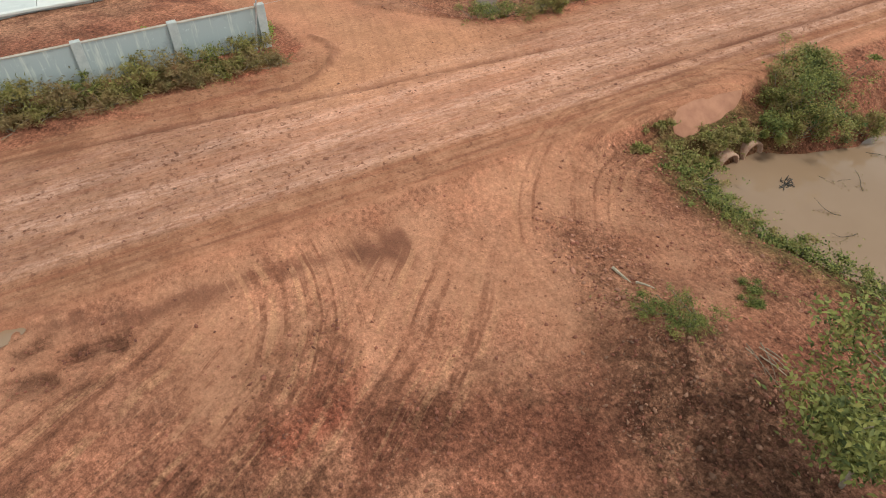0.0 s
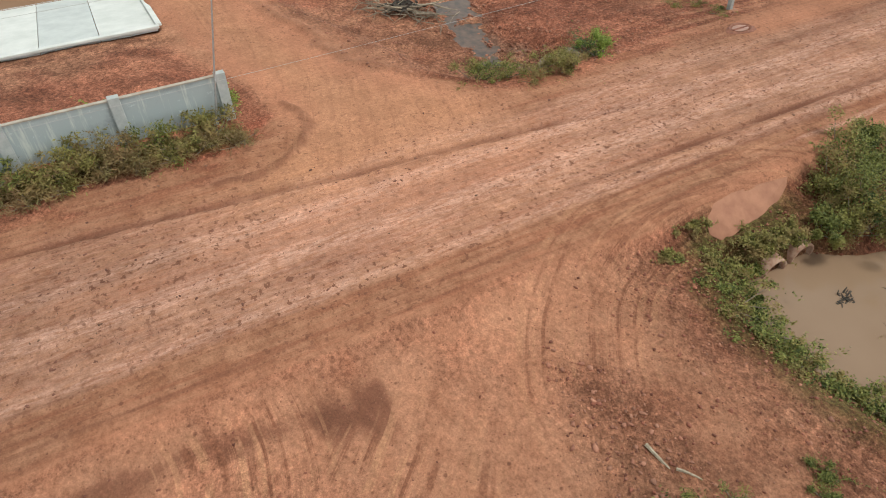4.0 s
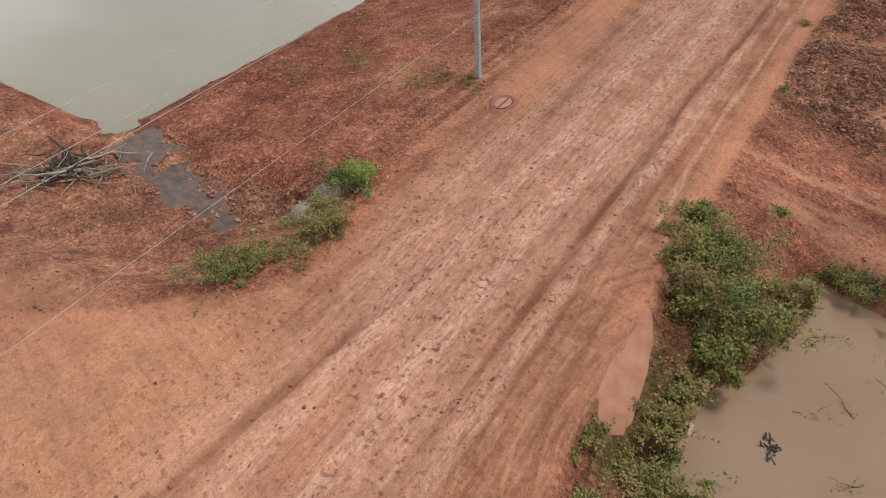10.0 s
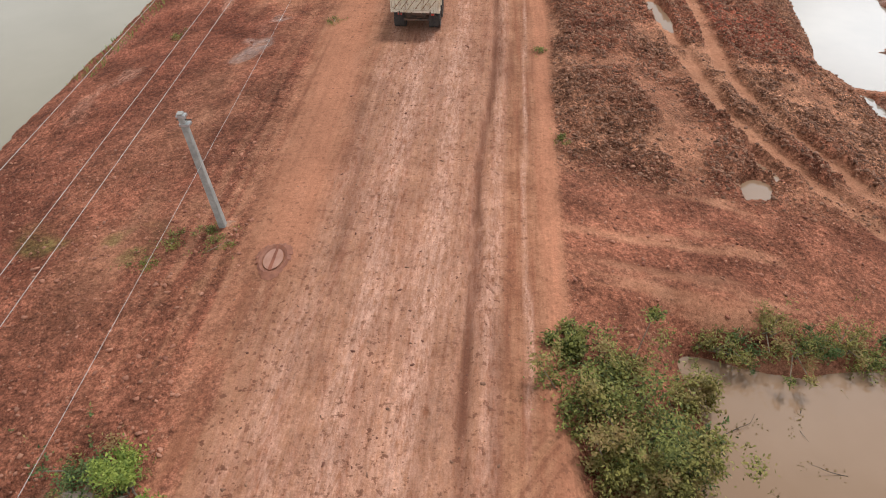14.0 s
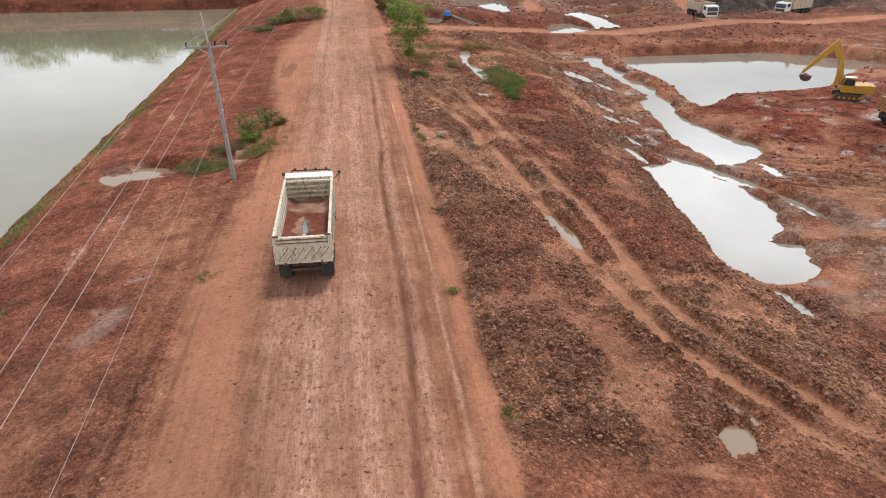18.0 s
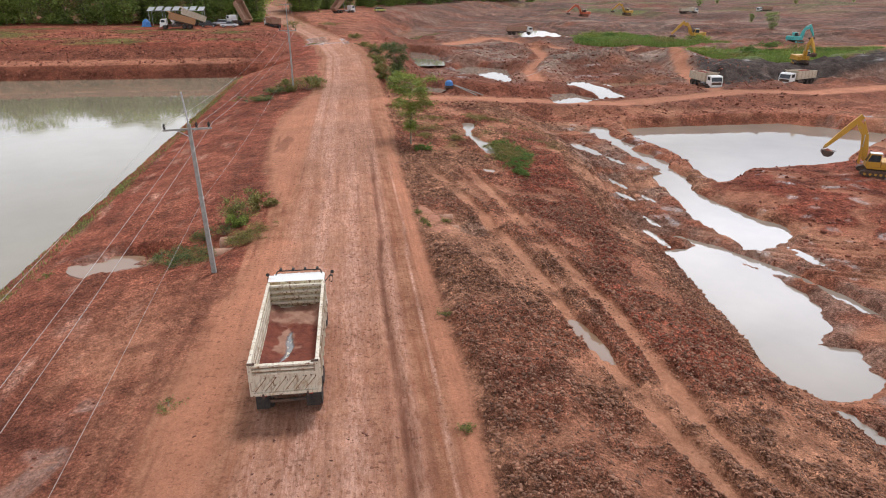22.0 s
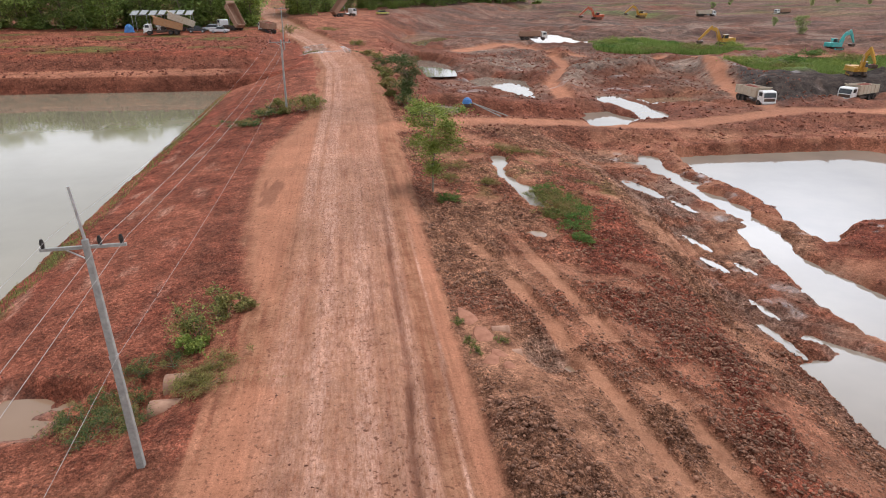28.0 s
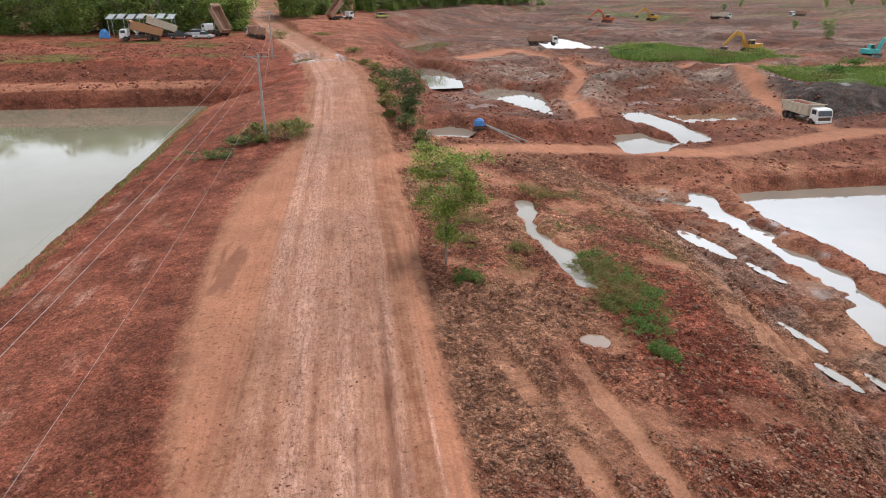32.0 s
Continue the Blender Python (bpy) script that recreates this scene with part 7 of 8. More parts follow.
# ---- plants ----
def bush(x, y, r, tall, mat, label, leaves=1500, leaf=0.13, stems=9, seed=0, group="roadside bushes", slim=0.5, name="bush", sink=0.05):
    rng = np.random.default_rng(seed + int(abs(x) * 37 + abs(y) * 11))
    t = thing(name, label, "bush", pose(x, y, height(x, y) - sink), group)
    n = max(9, int(24 * r))
    lobes = rng.normal(size=(n, 3)) * np.array([r * 0.5, r * 0.5, tall * 0.2]) + np.array([0, 0, tall * 0.52])
    lobes[: n // 5, :2] *= 1.35
    bm = bmesh.new()
    for i in range(stems):
        c = lobes[i % len(lobes)]
        a = rng.normal(0, r * 0.12, 2)
        rod((a[0], a[1], 0), tuple(c * np.array([0.95, 0.95, 0.9])), 0.03, 0.012, 5, bm)
    part("woody_base", bm, BARK, t)
    weight = rng.uniform(0.25, 1.6, n)
    pick = rng.choice(n, leaves, p=weight / weight.sum())
    c = lobes[pick] + rng.normal(size=(leaves, 3)) * np.array([r * 0.13, r * 0.13, tall * 0.09]) * rng.uniform(0.7, 1.5, (n, 1))[pick]
    # long shoots standing out of the bush
    shoots = rng.normal(size=(5, 3)) * np.array([1, 1, 0.25]) + np.array([0, 0, 0.35])
    some = rng.uniform(size=leaves) < 0.06
    k = rng.uniform(0.5, 1.25, leaves)
    way = shoots[rng.integers(0, 5, leaves)] * np.array([r, r, tall * 0.8]) * k[:, None] + np.array([0, 0, tall * 0.35])
    c = np.where(some[:, None], way, c)
    c[:, 2] = np.clip(c[:, 2], 0.06, tall * 1.15)
    sere = (pick % 3 == 0) & (mat in (LEAF_MID, LEAF_DARK)) & (r > 0.7)
    for name2, which, skin in (("foliage", ~sere, mat), ("yellowing_leaves", sere, LEAF_OLIVE)):
        if which.any():
            v, f = leaf_cloud(rng, c[which], 0.03, leaf, slim)
            fo = new(name2, raw_mesh(name2, v, f, skin))
            fo.parent = t
    return t


for i, y in enumerate(np.arange(-9.0, 7.0, 1.25)):
    bush(-29.55 + 0.3 * math.sin(3 * i), y, 0.95, 1.15 + 0.2 * math.sin(5 * i), (LEAF_OLIVE, LEAF_DRY, LEAF_MID, LEAF_OLIVE)[i % 4], "dense weedy hedge plant with olive and dried leaves below the wall", 1500, 0.15, group="hedge plants", slim=0.35)
    bush(-28.7 + 0.3 * math.cos(2 * i), y + 0.5, 0.75, 0.65, (LEAF_DRY, LEAF_OLIVE, LEAF_DRY)[i % 3], "low dried grass and weeds along the hedge", 900, 0.16, group="hedge plants", slim=0.22)
bush(-31.5, 7.0, 0.5, 1.4, LEAF_BRIGHT, "bright green shrub behind the wall's end", 500, 0.14)
bush(-31.8, 1.6, 0.5, 1.9, LEAF_BRIGHT, "bright green shrub behind the wall", 500, 0.14)
for x, y, r, h, m, words in ((-29.2, 18.2, 0.95, 1.15, LEAF_MID, "rounded green bush at the ditch edge"), (-28.4, 19.3, 0.9, 0.95, LEAF_MID, "leafy green bush at the ditch edge"), (-27.9, 20.6, 0.85, 0.95, LEAF_OLIVE, "olive bush beside the road"), (-27.4, 21.7, 0.85, 1.0, LEAF_OLIVE, "yellow-brown bush beside the road"), (-27.9, 24.2, 0.75, 1.25, LEAF_BRIGHT, "bright green shrub beside the road"), (-29.2, 24.6, 1.1, 0.7, LEAF_DARK, "low dark weeds on the ditch bank"), (-28.4, 22.6, 0.8, 0.8, LEAF_OLIVE, "olive weeds over the culvert pipe")):
    bush(x, y, r, h, m, words, 2300, 0.095)
for x, y, r, h, m in ((-15.7, 26.3, 1.1, 1.9, LEAF_OLIVE), (-16.5, 27.9, 1.3, 2.2, LEAF_MID), (-15.1, 26.8, 1.4, 2.5, LEAF_MID), (-14.2, 25.6, 1.1, 1.9, LEAF_OLIVE), (-13.7, 27.0, 1.3, 1.9, LEAF_DARK), (-14.6, 24.7, 0.7, 1.3, LEAF_MID), (-15.4, 28.9, 1.2, 2.0, LEAF_MID), (-17.0, 29.2, 0.7, 1.2, LEAF_MID), (-13.3, 28.7, 0.9, 1.4, LEAF_OLIVE)):
    bush(x, y, r, h, m, "dense thicket shrub of green and yellowing leaves by the pond", 4000, 0.115, 16, group="pond thicket", sink=0.5)
for i in range(9):
    bush(-11.9 + 0.85 * i, 31.3 + 0.35 * math.sin(4 * i), 0.8, 0.75, (LEAF_MID, LEAF_DARK, LEAF_OLIVE)[i % 3], "low green marsh weeds at the pond's edge", 1000, 0.13, group="marsh weeds", slim=0.3)
for x, y, r, h in ((-14.95, 23.1, 0.4, 0.6), (-14.9, 21.9, 0.45, 0.7), (-14.9, 22.7, 0.4, 0.6), (-14.95, 21.5, 0.45, 0.6), (-14.6, 20.6, 0.6, 0.6), (-13.6, 19.9, 0.6, 0.5), (-12.6, 19.4, 0.7, 0.5), (-11.2, 19.4, 0.7, 0.45), (-9.6, 19.8, 0.7, 0.5), (-14.9, 22.5, 0.5, 0.7), (-15.0, 21.2, 0.6, 0.6), (-16.5, 19.7, 0.45, 0.4), (-15.3, 19.6, 0.8, 0.45), (-14.4, 19.0, 0.8, 0.4), (-13.4, 18.5, 0.9, 0.4), (-12.2, 18.2, 0.9, 0.4), (-11.0, 18.4, 0.9, 0.4), (-9.8, 18.6, 0.8, 0.4), (-8.6, 19.2, 0.8, 0.5), (-7.4, 19.7, 0.9, 0.6), (-6.2, 19.9, 0.9, 0.7), (-5.0, 20.1, 0.9, 0.7), (-15.9, 18.0, 0.35, 0.2)):
    bush(x, y, r, h, LEAF_MID if x > -14.9 else LEAF_OLIVE, "low creeping weeds spilling down the pond bank", 1300, 0.11, 6, group="pond bank weeds")
for x, y, r, h in ((-8.0, 12.1, 0.8, 0.4), (-7.5, 12.7, 0.7, 0.4), (-7.3, 11.9, 0.6, 0.35), (-8.3, 11.6, 0.5, 0.3), (-7.9, 15.7, 0.5, 0.25), (-7.4, 15.2, 0.35, 0.15)):
    bush(x, y, r, h, LEAF_MID, "tuft of green weeds on a spoil heap", 1400, 0.085, 5, group="yard weeds", slim=0.25)
for x, y, r, h, m in ((-29.0, 74.0, 1.05, 1.7, LEAF_MID), (-27.9, 75.9, 0.8, 1.4, LEAF_MID), (-28.9, 72.9, 0.6, 1.0, LEAF_BRIGHT), (-27.0, 76.6, 0.5, 0.5, LEAF_OLIVE)):
    bush(x, y, r, h, m, "leafy green shrub on the road bank above the culvert", 1500, 0.15)
for x, y in ((-27.3, 71.6), (-27.8, 70.5), (-28.2, 69.9), (-28.6, 70.3), (-27.6, 69.6), (-29.6, 72.2), (-31.2, 70.6), (-31.4, 69.4), (-30.4, 68.0), (-32.0, 68.4), (-32.4, 69.8), (-31.6, 67.4), (-33.0, 68.8), (-31.0, 72.0)):
    bush(x, y, 0.85, 0.55, LEAF_DARK if x < -29 else LEAF_OLIVE, "low green weeds round the culvert pipes", 1500, 0.1, 5, group="culvert weeds", slim=0.28)
for x, y in ((-16.4, 73.6), (-16.1, 71.6), (-16.0, 70.6), (-14.6, 71.8), (-16.6, 57.5), (-16.5, 40.6), (-17.2, 48.6)):
    bush(x, y, 0.32, 0.35, LEAF_MID, "small green weed tuft at the road edge", 320, 0.1, 3, group="road edge tufts", slim=0.3)
for x, y in ((-29.5, 34.0), (-28.6, 33.4), (-30.6, 33.6), (-31.2, 32.4), (-28.5, 51.8), (-38.0, 52.2), (-40.2, 69.6), (-41.6, 61.5)):
    bush(x, y, 0.55, 0.16, LEAF_MID, "flat patch of low green weeds on bare earth", 420, 0.09, 2, group="bare earth weeds", slim=0.3)
for x, y, r in ((-4.9, 98.2, 0.9), (-4.2, 96.4, 1.0), (-5.6, 96.6, 0.8), (-4.0, 94.2, 0.9), (-3.7, 92.0, 0.9), (-5.0, 91.8, 0.9), (-6.3, 90.6, 0.7), (-5.9, 91.5, 0.9), (-5.2, 93.6, 0.9), (-4.6, 90.0, 0.9), (-5.4, 88.3, 0.8), (-5.6, 86.0, 0.6), (-5.0, 95.6, 0.7), (-11.2, 105, 1.0), (-12.6, 101, 0.8), (-9.4, 99, 0.7), (-10.5, 111, 1.0), (-5.0, 113, 1.0), (-13.4, 95, 0.8), (-3.8, 111, 0.7)):
    bush(x, y, 1.25 * r, 0.6, (LEAF_FRESH, LEAF_MID, LEAF_OLIVE)[int(y * 3) % 3] if y < 99 else LEAF_OLIVE, "soft green grass clump beside the seep", 1900, 0.15, 3, group="seep grass", slim=0.18)
for x, y, r, h, m in ((-13.4, 137.0, 1.4, 1.8, LEAF_DARK), (-13.0, 146.0, 1.6, 1.8, LEAF_DARK), (-14.4, 152, 1.2, 1.2, LEAF_OLIVE), (-14.6, 161, 1.2, 1.4, LEAF_MID), (-15.4, 180, 1.3, 1.3, LEAF_MID), (-16.6, 188, 1.2, 1.2, LEAF_OLIVE), (-18.4, 206, 1.6, 1.4, LEAF_MID), (-30.0, 132.5, 1.3, 1.4, LEAF_MID), (-12.4, 131, 1.0, 1.4, LEAF_DARK), (-26.6, 129.5, 1.7, 1.9, LEAF_MID), (-25.6, 132, 1.2, 1.5, LEAF_MID), (-29.2, 129.0, 0.8, 0.8, LEAF_MID), (-31.5, 130, 1.6, 0.9, LEAF_DARK), (-33.5, 126, 1.8, 0.6, LEAF_DARK), (-15.2, 141, 0.8, 1.0, LEAF_MID), (-15.6, 148, 0.8, 1.0, LEAF_OLIVE), (-15.0, 156, 0.9, 1.3, LEAF_MID), (-15.4, 165, 1.0, 1.2, LEAF_MID), (-14.6, 173, 1.2, 1.4, LEAF_DARK), (-36, 232, 2.4, 2.0, LEAF_MID), (-26, 236, 2.5, 1.2, LEAF_MID)):
    bush(x, y, r, h, m, "roadside shrub with dense green foliage", 2000, 0.2, 10, group="far roadside bushes")


def tree(x, y, tall, crown, mat, label, seed, leaves=5000, leaf=0.2, low=0.35, clumps=26, group="", trunk=0.09, airy=0.2, name="tree"):
    rng = np.random.default_rng(seed)
    t = thing(name, label, "tree", pose(x, y, height(x, y) - 0.1), group)
    bm = bmesh.new()
    p, spine = Vector((0, 0, 0)), [Vector((0, 0, 0))]
    for i in range(6):
        q = Vector((rng.normal(0, 0.08) * i, rng.normal(0, 0.08) * i, tall * 0.92 * (i + 1) / 6))
        rod(p, q, trunk * (1 - 0.13 * i), trunk * (1 - 0.13 * (i + 1)), 8, bm)
        p = q
        spine.append(q)
    tips = []
    for i in range(clumps):
        k = low + (1 - low) * rng.uniform(0, 1)
        s = spine[min(5, int(k * 6))].lerp(spine[min(6, int(k * 6) + 1)], k * 6 % 1)
        a = rng.uniform(0, 2 * math.pi)
        reach = crown * (0.35 + 0.75 * rng.uniform()) * math.sin(math.pi * min(1, 0.25 + 0.85 * (1 - (k - low) / (1 - low))))
        e = s + Vector((math.cos(a) * reach, math.sin(a) * reach, 0.25 * reach + rng.normal(0, 0.15)))
        rod(s, e, trunk * 0.32, trunk * 0.1, 5, bm)
        tips.append(e)
    part("trunk", bm, BARK, t)
    tips = np.array([v[:] for v in tips])
    c = tips[rng.integers(0, clumps, leaves)] + rng.normal(size=(leaves, 3)) * np.array([airy, airy, airy * 0.5]) * crown
    v, f = leaf_cloud(rng, c, 0.03, leaf, 0.45)
    fo = new("crown", raw_mesh("crown", v, f, mat))
    fo.parent = t
    return t


tree(-14.6, 97.2, 7.6, 2.6, LEAF_BRIGHT, "slender young tree with airy bright green foliage by the road", 5, 9000, 0.2, 0.3, 34, airy=0.14)
tree(-12.7, 141.5, 6.2, 2.1, LEAF_DARK, "dense dark green roadside tree by the drainage channel", 15, 7000, 0.24, 0.1, 36, trunk=0.1, airy=0.2)
tree(-2.0, 12.3, 4.6, 2.3, LEAF_MID, "young broad-leaved tree with fresh green leaves in the yard", 8, 7500, 0.17, 0.35, 34, trunk=0.07, airy=0.15)

# ---- woods behind the works ----
FOREST = leafy("forest_leaves", (0.09, 0.145, 0.038), (0.36, 0.47, 0.13))
FOREST2 = leafy("forest_leaves_light", (0.13, 0.20, 0.045), (0.46, 0.56, 0.15))
kinds = [tree(-300 - 12 * i, 420, 10.5 + i, 4.0 + 0.35 * i, (FOREST, FOREST2, FOREST)[i % 3], "tall leafy woodland tree at the edge of the works", 31 + i, 2300, 0.72, 0.02, 46, "woodland trees", 0.2, 0.22, "woodland_tree") for i in range(5)]
rng = np.random.default_rng(77)


def plant(x, y, s):
    off = x - float(road_mid(y))
    if abs(off) < 9:
        x += math.copysign(9, off) - off
    copy_thing(kinds[int(rng.integers(0, 5))], pose(x, y, height(x, y) - 0.2, 0, 0, rng.uniform(0, 360)) @ Matrix.Diagonal((s, s, s * rng.uniform(0.85, 1.15), 1)))


for i in range(96):
    k = i / 95
    x = -190 + 145 * k
    plant(x + rng.normal(0, 1.5), 236 + 7 * (i % 3) + rng.normal(0, 1.5) + 8 * ease(0.8, 1.0, np.array(k)), rng.uniform(0.85, 1.1))
for i in range(84):
    k = i / 83
    x, y = -47 + 150 * k ** 1.1, 292 + 205 * k
    plant(x - 6 + 4 * (i % 3) + rng.normal(0, 2) + (10 if k < 0.05 else 0), y + 9 * ((i + 1) % 3) + rng.normal(0, 2) - 6, rng.uniform(0.9, 1.3))
for i in range(22):
    plant(-52 - 1.2 * i + rng.normal(0, 3), 258 + 5 * i + rng.normal(0, 3), rng.uniform(0.9, 1.4))
for x, y, s in ((150, 300, 0.28), (128, 252, 0.5), (190, 420, 0.4), (260, 430, 0.45), (300, 460, 0.5), (340, 480, 0.5), (230, 470, 0.4), (380, 470, 0.5)):
    plant(x, y, s)

# ---- tall grass bands in the workings ----
def grass_band(name, outline, count, tall, label, seed):
    rng = np.random.default_rng(seed)
    xs, ys = np.array(outline).T
    x, y = rng.uniform(xs.min(), xs.max(), count * 3), rng.uniform(ys.min(), ys.max(), count * 3)
    keep = within(x, y, outline) > -0.5
    x, y = x[keep][:count], y[keep][:count]
    c = np.stack([x, y, land(x, y, False) + 0.1], 1)
    n = len(c)
    h = tall * rng.uniform(0.5, 1.2, n)
    a = rng.uniform(0, np.pi, n)
    w = 0.09 * tall
    lean = rng.normal(0, 0.25, (n, 2)) * h[:, None]
    d = np.stack([np.cos(a) * w, np.sin(a) * w, np.zeros(n)], 1)
    top = c + np.stack([lean[:, 0], lean[:, 1], h], 1)
    v = np.stack([c - d, c + d, top], 1).reshape(-1, 3)
    tagged(new(name, raw_mesh(name, v, np.arange(3 * n).reshape(n, 3), GRASS)), label, "grass", kind="stuff")


grass_band("tall_grass", GREEN_A, 22000, 1.1, "band of tall green grass in the workings", 3)
grass_band("bank_grass", GREEN_B, 22000, 0.8, "green grass on top of the dark bank", 4)
grass_band("shore_grass", ((-43.0, 48), (-41.6, 48), (-41.2, 110), (-41.4, 165), (-43.0, 165)), 2600, 0.28, "thin green grass along the reservoir shore", 5)

for i, (x, y) in enumerate(((48, 218), (52, 226), (57, 209), (60, 232), (64, 238), (66, 206), (70, 226), (76, 206), (66, 170), (72, 176), (80, 172), (88, 180), (96, 182), (62, 178), (104, 184), (84, 186))):
    bush(x, y, 2.2 + 0.7 * (i % 3), 1.3 + 0.4 * (i % 2), (LEAF_FRESH, LEAF_BRIGHT, LEAF_MID)[i % 3], "clump of tall green reeds in the workings", 900, 0.55, 6, group="reed clumps", slim=0.2)

# ---- repair yard on the terrace, cars, pump ----
yard_shed = thing("open_shed", "open metal-framed shed roof beside the parked trucks", "shed", pose(-66.5, 227.5, height(-66.5, 227.5)))
for x in (-7, -3.5, 0, 3.5, 7):
    for y in (-1.5, 1.5):
        part("post", rod((x, y, 0), (x, y, 4.2), 0.06), STEEL, yard_shed)
SHEET = simple("grey_sheet_metal", (0.36, 0.37, 0.39), (0.55, 0.56, 0.58), 1.2, 0.5, 0.4)
for i in range(7):
    part("roof_sheet", box((1.6, 3.6, 0.05), (-6.6 + 2.2 * i, 0, 4.35 + 0.1 * (i % 2)), (14, 0, 0)), SHEET, yard_shed)
part("purlin", box((15, 0.1, 0.12), (0, -1.6, 3.9)), STEEL, yard_shed)
part("purlin", box((15, 0.1, 0.12), (0, 1.6, 4.7)), STEEL, yard_shed)
BLUE = simple("blue_tarp", (0.03, 0.14, 0.42), (0.07, 0.24, 0.55), 2, 0.5, bump=0.3)
tarp = thing("blue_tarpaulin", "blue tarpaulin draped over a heap by the shed", "tarpaulin", pose(-74, 224, height(-74, 224)))
part("sheet", hull([(1.3 * math.cos(a) * k, 1.1 * math.sin(a) * k, z) for a in np.linspace(0, 5.7, 9) for k, z in ((1, 0), (0.7, 1.3), (0.3, 1.9))]), BLUE, tarp)


def car(x, y, heading, mat, label, pickup=False):
    t = thing("car", label, "car", stand(x, y, heading), "parked cars")
    body = part("body", hull([(s * 0.86, yy, z) for s in (-1, 1) for yy, z in ((-2.3, 0.4), (2.2, 0.4), (2.3, 0.75), (1.4, 0.95), (-2.3, 0.98))], bevel=0.05), mat, t)
    cabin = part("cabin", hull([(s * 0.72, yy, z) for s in (-1, 1) for yy, z in ((-0.6 if pickup else -1.9, 0.95), (1.25, 0.95), (0.55, 1.55), (-0.5 if pickup else -1.4, 1.58))], bevel=0.04), GLASS, body)
    part("roof", box((1.36, 1.0 if pickup else 1.9, 0.05), (0, 0.05 if pickup else -0.4, 1.58), bevel=0.02), mat, cabin)
    if pickup:
        part("load_bed", box((1.5, 1.5, 0.04), (0, -1.5, 1.0)), BLACK, body)
    for s in (-1, 1):
        for yy in (-1.4, 1.4):
            tyre = part("wheel", ring(0.34, 0.2, 0.2, pose(s * 0.8, yy, 0.34, 0, 90, 0), 14), BLACK, t)
            part("rim", rod((s * 0.78, yy, 0.34), (s * 0.9, yy, 0.34), 0.2, 0.18, 12), STEEL, tyre)
        part("headlight", box((0.3, 0.06, 0.14), (s * 0.6, 2.28, 0.72)), CLEAR_LAMP, t)
        part("tail_light", box((0.2, 0.06, 0.2), (s * 0.72, -2.31, 0.8)), RED_LAMP, t)


DARK_PAINT, SILVER = simple("dark_car_paint", (0.02, 0.025, 0.03), (0.05, 0.05, 0.055), 2, 0.3), simple("silver_car_paint", (0.55, 0.57, 0.6), (0.65, 0.66, 0.68), 2, 0.3, 0.3)
LIME = simple("lime_car_paint", (0.5, 0.5, 0.1), (0.6, 0.58, 0.14), 2, 0.35)
car(-57.6, 222.5, 88, DARK_PAINT, "dark pickup parked on the terrace", True)
car(-54.8, 226.0, 275, SILVER, "white hatchback parked behind the pickup")
car(-52.0, 221.6, 96, SILVER, "silver pickup parked at the terrace edge", True)
car(-7.5, 293.0, 60, LIME, "lime yellow car on the far ridge")

pump = thing("water_pump", "blue-covered pump set with pipes on a spoil bank", "pump", pose(-4.0, 140.3, height(-4.0, 140.3)))
part("skid", box((1.6, 1.0, 0.15), (0, 0, 0.1)), DARK_STEEL, pump)
part("engine", box((1.0, 0.7, 0.7), (0, 0, 0.5), bevel=0.06), DARK_STEEL, pump)
part("cover", hull([(0.75 * math.cos(a) * k, 0.6 * math.sin(a) * k, z) for a in np.linspace(0, 5.7, 9) for k, z in ((1, 0.45), (0.8, 1.05), (0.35, 1.3))]), BLUE, pump, "crumpled blue plastic cover")
for dx, dy in ((3.2, -8.0), (4.4, -7.2)):
    part("hose", rod((0.8, 0.2, 0.5), (dx, dy, height(-4.0 + dx, 140.3 + dy) - height(-4.0, 140.3) + 0.25), 0.08), CONCRETE, pump, "pale plastic discharge pipe")

# ---- loose clods and stones ----
def scatter(count, x0, x1, y0, y1, key, small, big, seed, above=-9.0):
    rng = np.random.default_rng(seed)
    x, y = rng.uniform(x0, x1, count), rng.uniform(y0, y1, count)
    z, cover = land(x, y)
    keep = (rng.uniform(0, 1, count) < key(cover)) & (z > above)
    x, y = x[keep], y[keep]
    s = small * (big / small) ** (rng.uniform(0, 1, len(x)) ** 2.6)
    return x, y, s


x, y, s = scatter(150000, -17.4, 4, 38, 80, lambda m: m["clod"] ** 1.2 * 0.66, 0.02, 0.11, 1, -4.0)
stones("field_clods", x, y, s, CLODS, "heaps of broken brown clods turned up beside the road", "clods", 1, 0.1)
x, y, s = scatter(17000, -17.4, 9, 78, 122, lambda m: m["clod"] ** 1.3, 0.03, 0.15, 2, -4.0)
stones("far_clods", x, y, s, CLODS, "brown clods in the further field", "clods", 2, 0.1)
x, y, s = scatter(40000, -46, -27, 13, 120, lambda m: np.clip(m["clod"] * 1.0 + 0.04, 0, 1) * (1 - m["road"]), 0.015, 0.075, 3)
stones("bank_rubble", x, y, s, RED_CLODS, "red stones scattered on the reservoir bank", "stones", 3)
x, y, s = scatter(2600, -41.5, -30.5, 20.8, 24.8, lambda m: 0.25 + 0.5 * m["wet"], 0.025, 0.13, 15)
stones("ditch_rubble", x, y, s, PALE_STONE, "muddy red stones lying in the grey ditch water", "stones", 15, 0.3)
x, y, s = scatter(42000, -17.5, 0, -6, 40, lambda m: np.clip(m["clod"] + 0.03, 0, 1) * (1 - m["road"]), 0.014, 0.075, 4)
stones("yard_rubble", x, y, s, RED_CLODS, "red rubble and stones in the yard", "stones", 4)
x, y, s = scatter(26000, -28, -18.0, -8, 110, lambda m: 0.08 + 0.45 * m["pale"] ** 2 + 0.3 * m["dark"], 0.012, 0.06, 5)
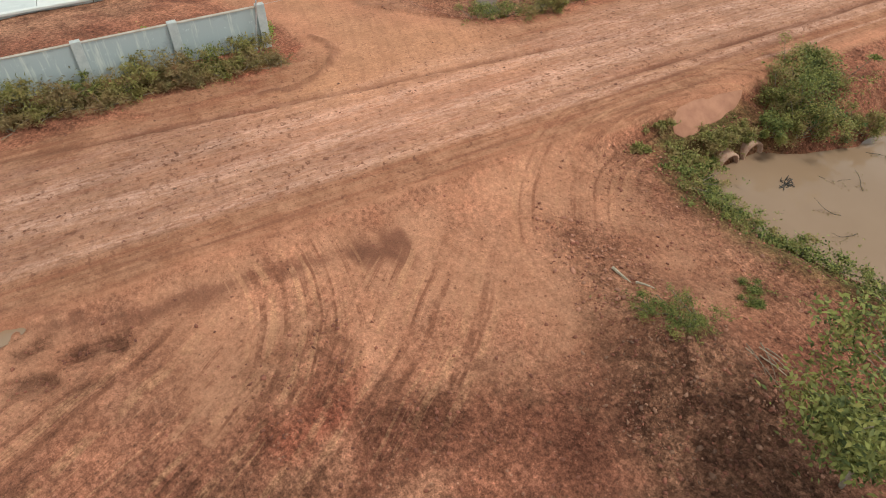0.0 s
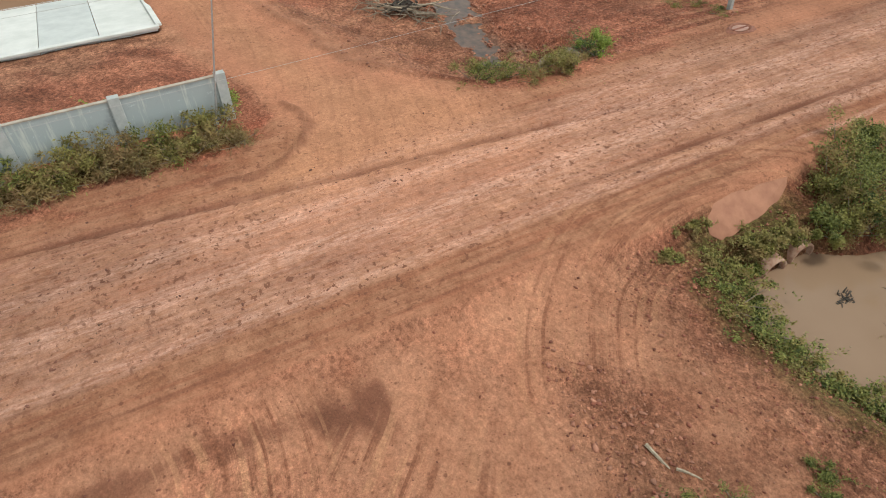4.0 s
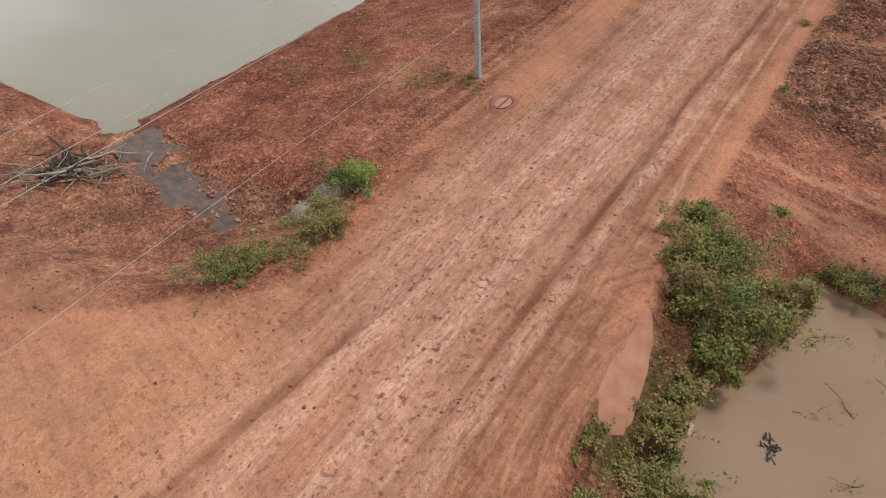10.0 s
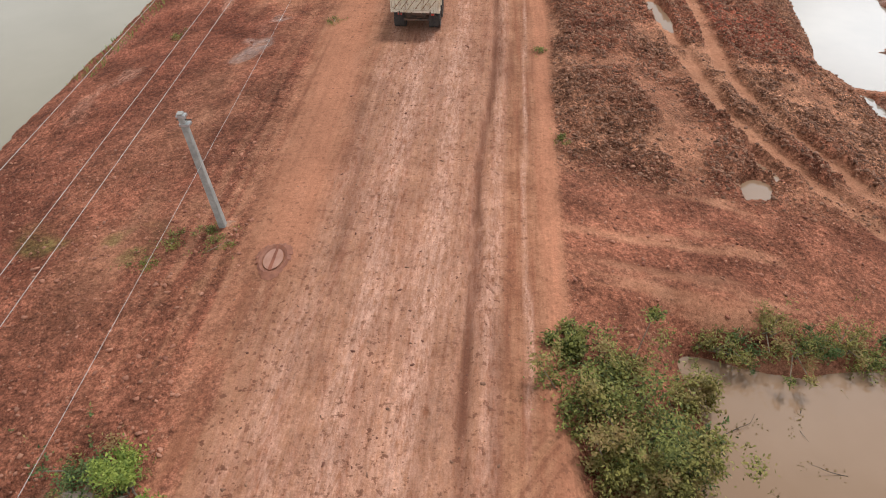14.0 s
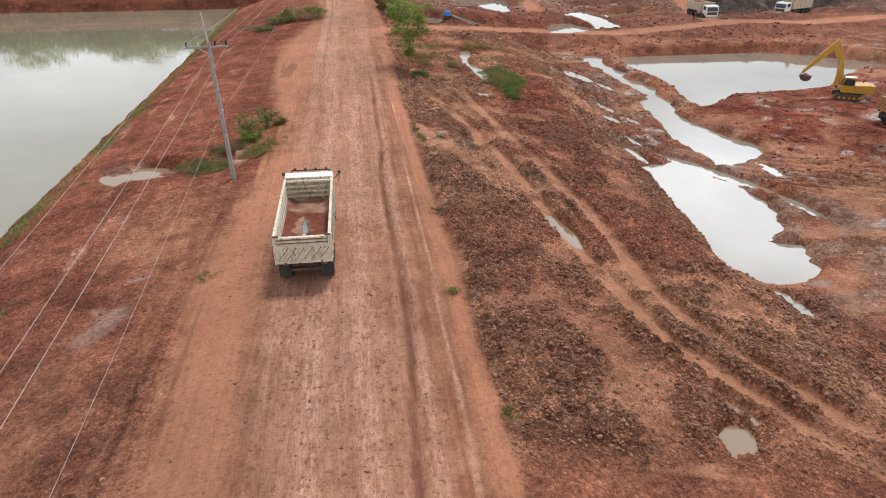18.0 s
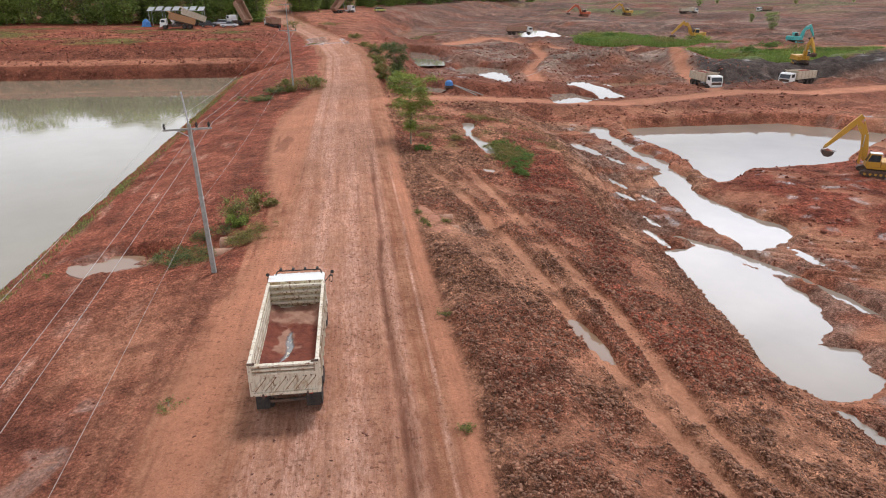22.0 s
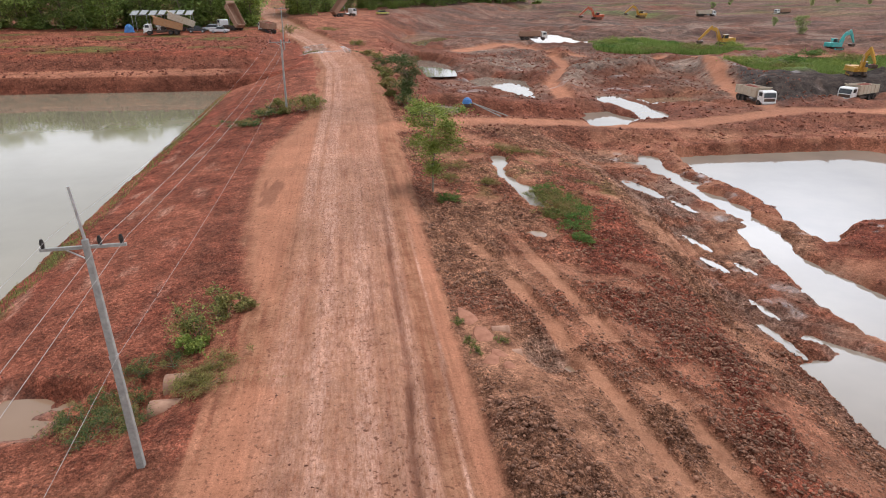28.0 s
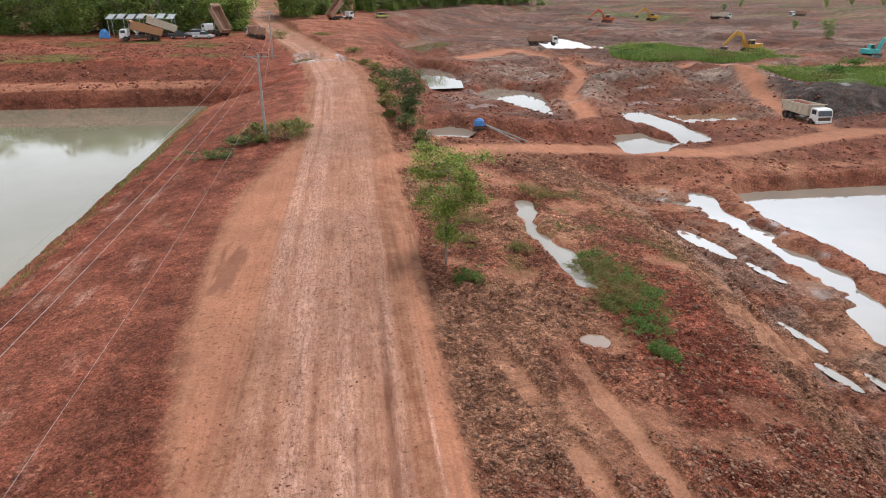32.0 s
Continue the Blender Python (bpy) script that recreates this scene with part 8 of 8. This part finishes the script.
stones("road_grit", x, y, s, CLODS, "dark mud crumbs and stones on the road", "stones", 5, 0.1, 0.5)
x, y, s = scatter(13000, -47, -27.5, 11, 40, lambda m: 0.5 * (1 - m["road"]) * (1 - m["wet"]), 0.02, 0.10, 13, -2.2)
stones("flat_stones", x, y, s, PALE_STONE, "pale red stones strewn over the mud flat", "stones", 13, 0.15)
x, y, s = scatter(9000, -17.2, 0, 12, 40, lambda m: 0.5 * (1 - m["road"]) * (1 - m["tone"]), 0.02, 0.09, 14, -2.0)
stones("pad_stones", x, y, s, PALE_STONE, "pale red stones on the graded pad by the pond", "stones", 14, 0.15)
MUD_LUMP = simple("dark_mud_lumps", (0.12, 0.046, 0.029), (0.20, 0.080, 0.052), 2, 0.95, bump=0.4, per_piece=0.25)
x, y, s = scatter(13000, -27.5, -18.2, -14, 120, lambda m: m["road"] * (0.15 + 0.6 * m["pale"]), 0.016, 0.075, 12)
keep = rough(x, y * 0.5, 2.2, 3, 121) + 0.25 * (np.abs(x + 24.4) < 1.3) > 0.02
stones("mud_crumbs", x[keep], y[keep], s[keep], MUD_LUMP, "dark crumbs of dried mud dropped on the road", "mud", 12, 0.1, 0.45)
x, y, s = scatter(16000, -14, 60, 122, 215, lambda m: (1 - m["road"]) * (1 - m["grass"]) * 0.5, 0.08, 0.34, 6)
stones("pit_rubble", x, y, s, RED_CLODS, "heaps of red rubble in the workings", "stones", 6)
x, y, s = scatter(9000, 8, 50, 66, 122, lambda m: 0.35 * (1 - m["road"]), 0.05, 0.24, 7, -3.95)
stones("spit_rubble", x, y, s, RED_CLODS, "red rubble on the excavator's spit", "stones", 7)
x, y, s = scatter(14000, -150, -38, 171, 215, lambda m: 0.5 * (1 - m["road"]) * (1 - m["grass"]), 0.08, 0.36, 8)
stones("bank_spoil", x, y, s, RED_CLODS, "red lumps on the cut banks behind the reservoir", "stones", 8)
x, y, s = scatter(700, -14.4, -8.6, 10, 13.6, lambda m: m["clod"], 0.03, 0.12, 9)
stones("loose_rocks", x, y, s, PALE_STONE, "loose red rocks pushed up beside the yard track", "stones", 9)
x, y, s = scatter(900, -8.4, -1.5, 8.5, 14, lambda m: m["clod"], 0.025, 0.09, 10)
stones("brown_lumps", x, y, s, CLODS, "brown lumps of spoil round the weedy heap", "stones", 10)

# ---- weeds and drowned twigs in the culvert pond ----
rng = np.random.default_rng(90)
for x, y in ((-10.8, 26.0), (-9.6, 27.2), (-8.2, 25.6), (-11.6, 28.4), (-7.2, 27.6), (-11.4, 25.0), (-10.2, 23.0), (-8.8, 22.4), (-6.4, 23.4), (-9.9, 28.8)):
    w = thing("drowned_twig", "thin dark twig with rotting leaves lying in the muddy pond", "twig", pose(x, y, -2.1, 0, 0, rng.uniform(0, 360)), "drowned twigs")
    branch(rng, (-0.6, 0, 0.0), (1, 0.1, 0.02), 1.3, 0.014, CHAR, w, "stem", 0.35)
    v, f = leaf_cloud(rng, np.stack([rng.uniform(-0.6, 0.7, 34), rng.normal(0, 0.12, 34), np.full(34, 0.012)], 1), 0.012, 0.085, 0.5)
    lf = new("leaves", raw_mesh("leaves", v, f, LEAF_DRY))
    lf.parent = w
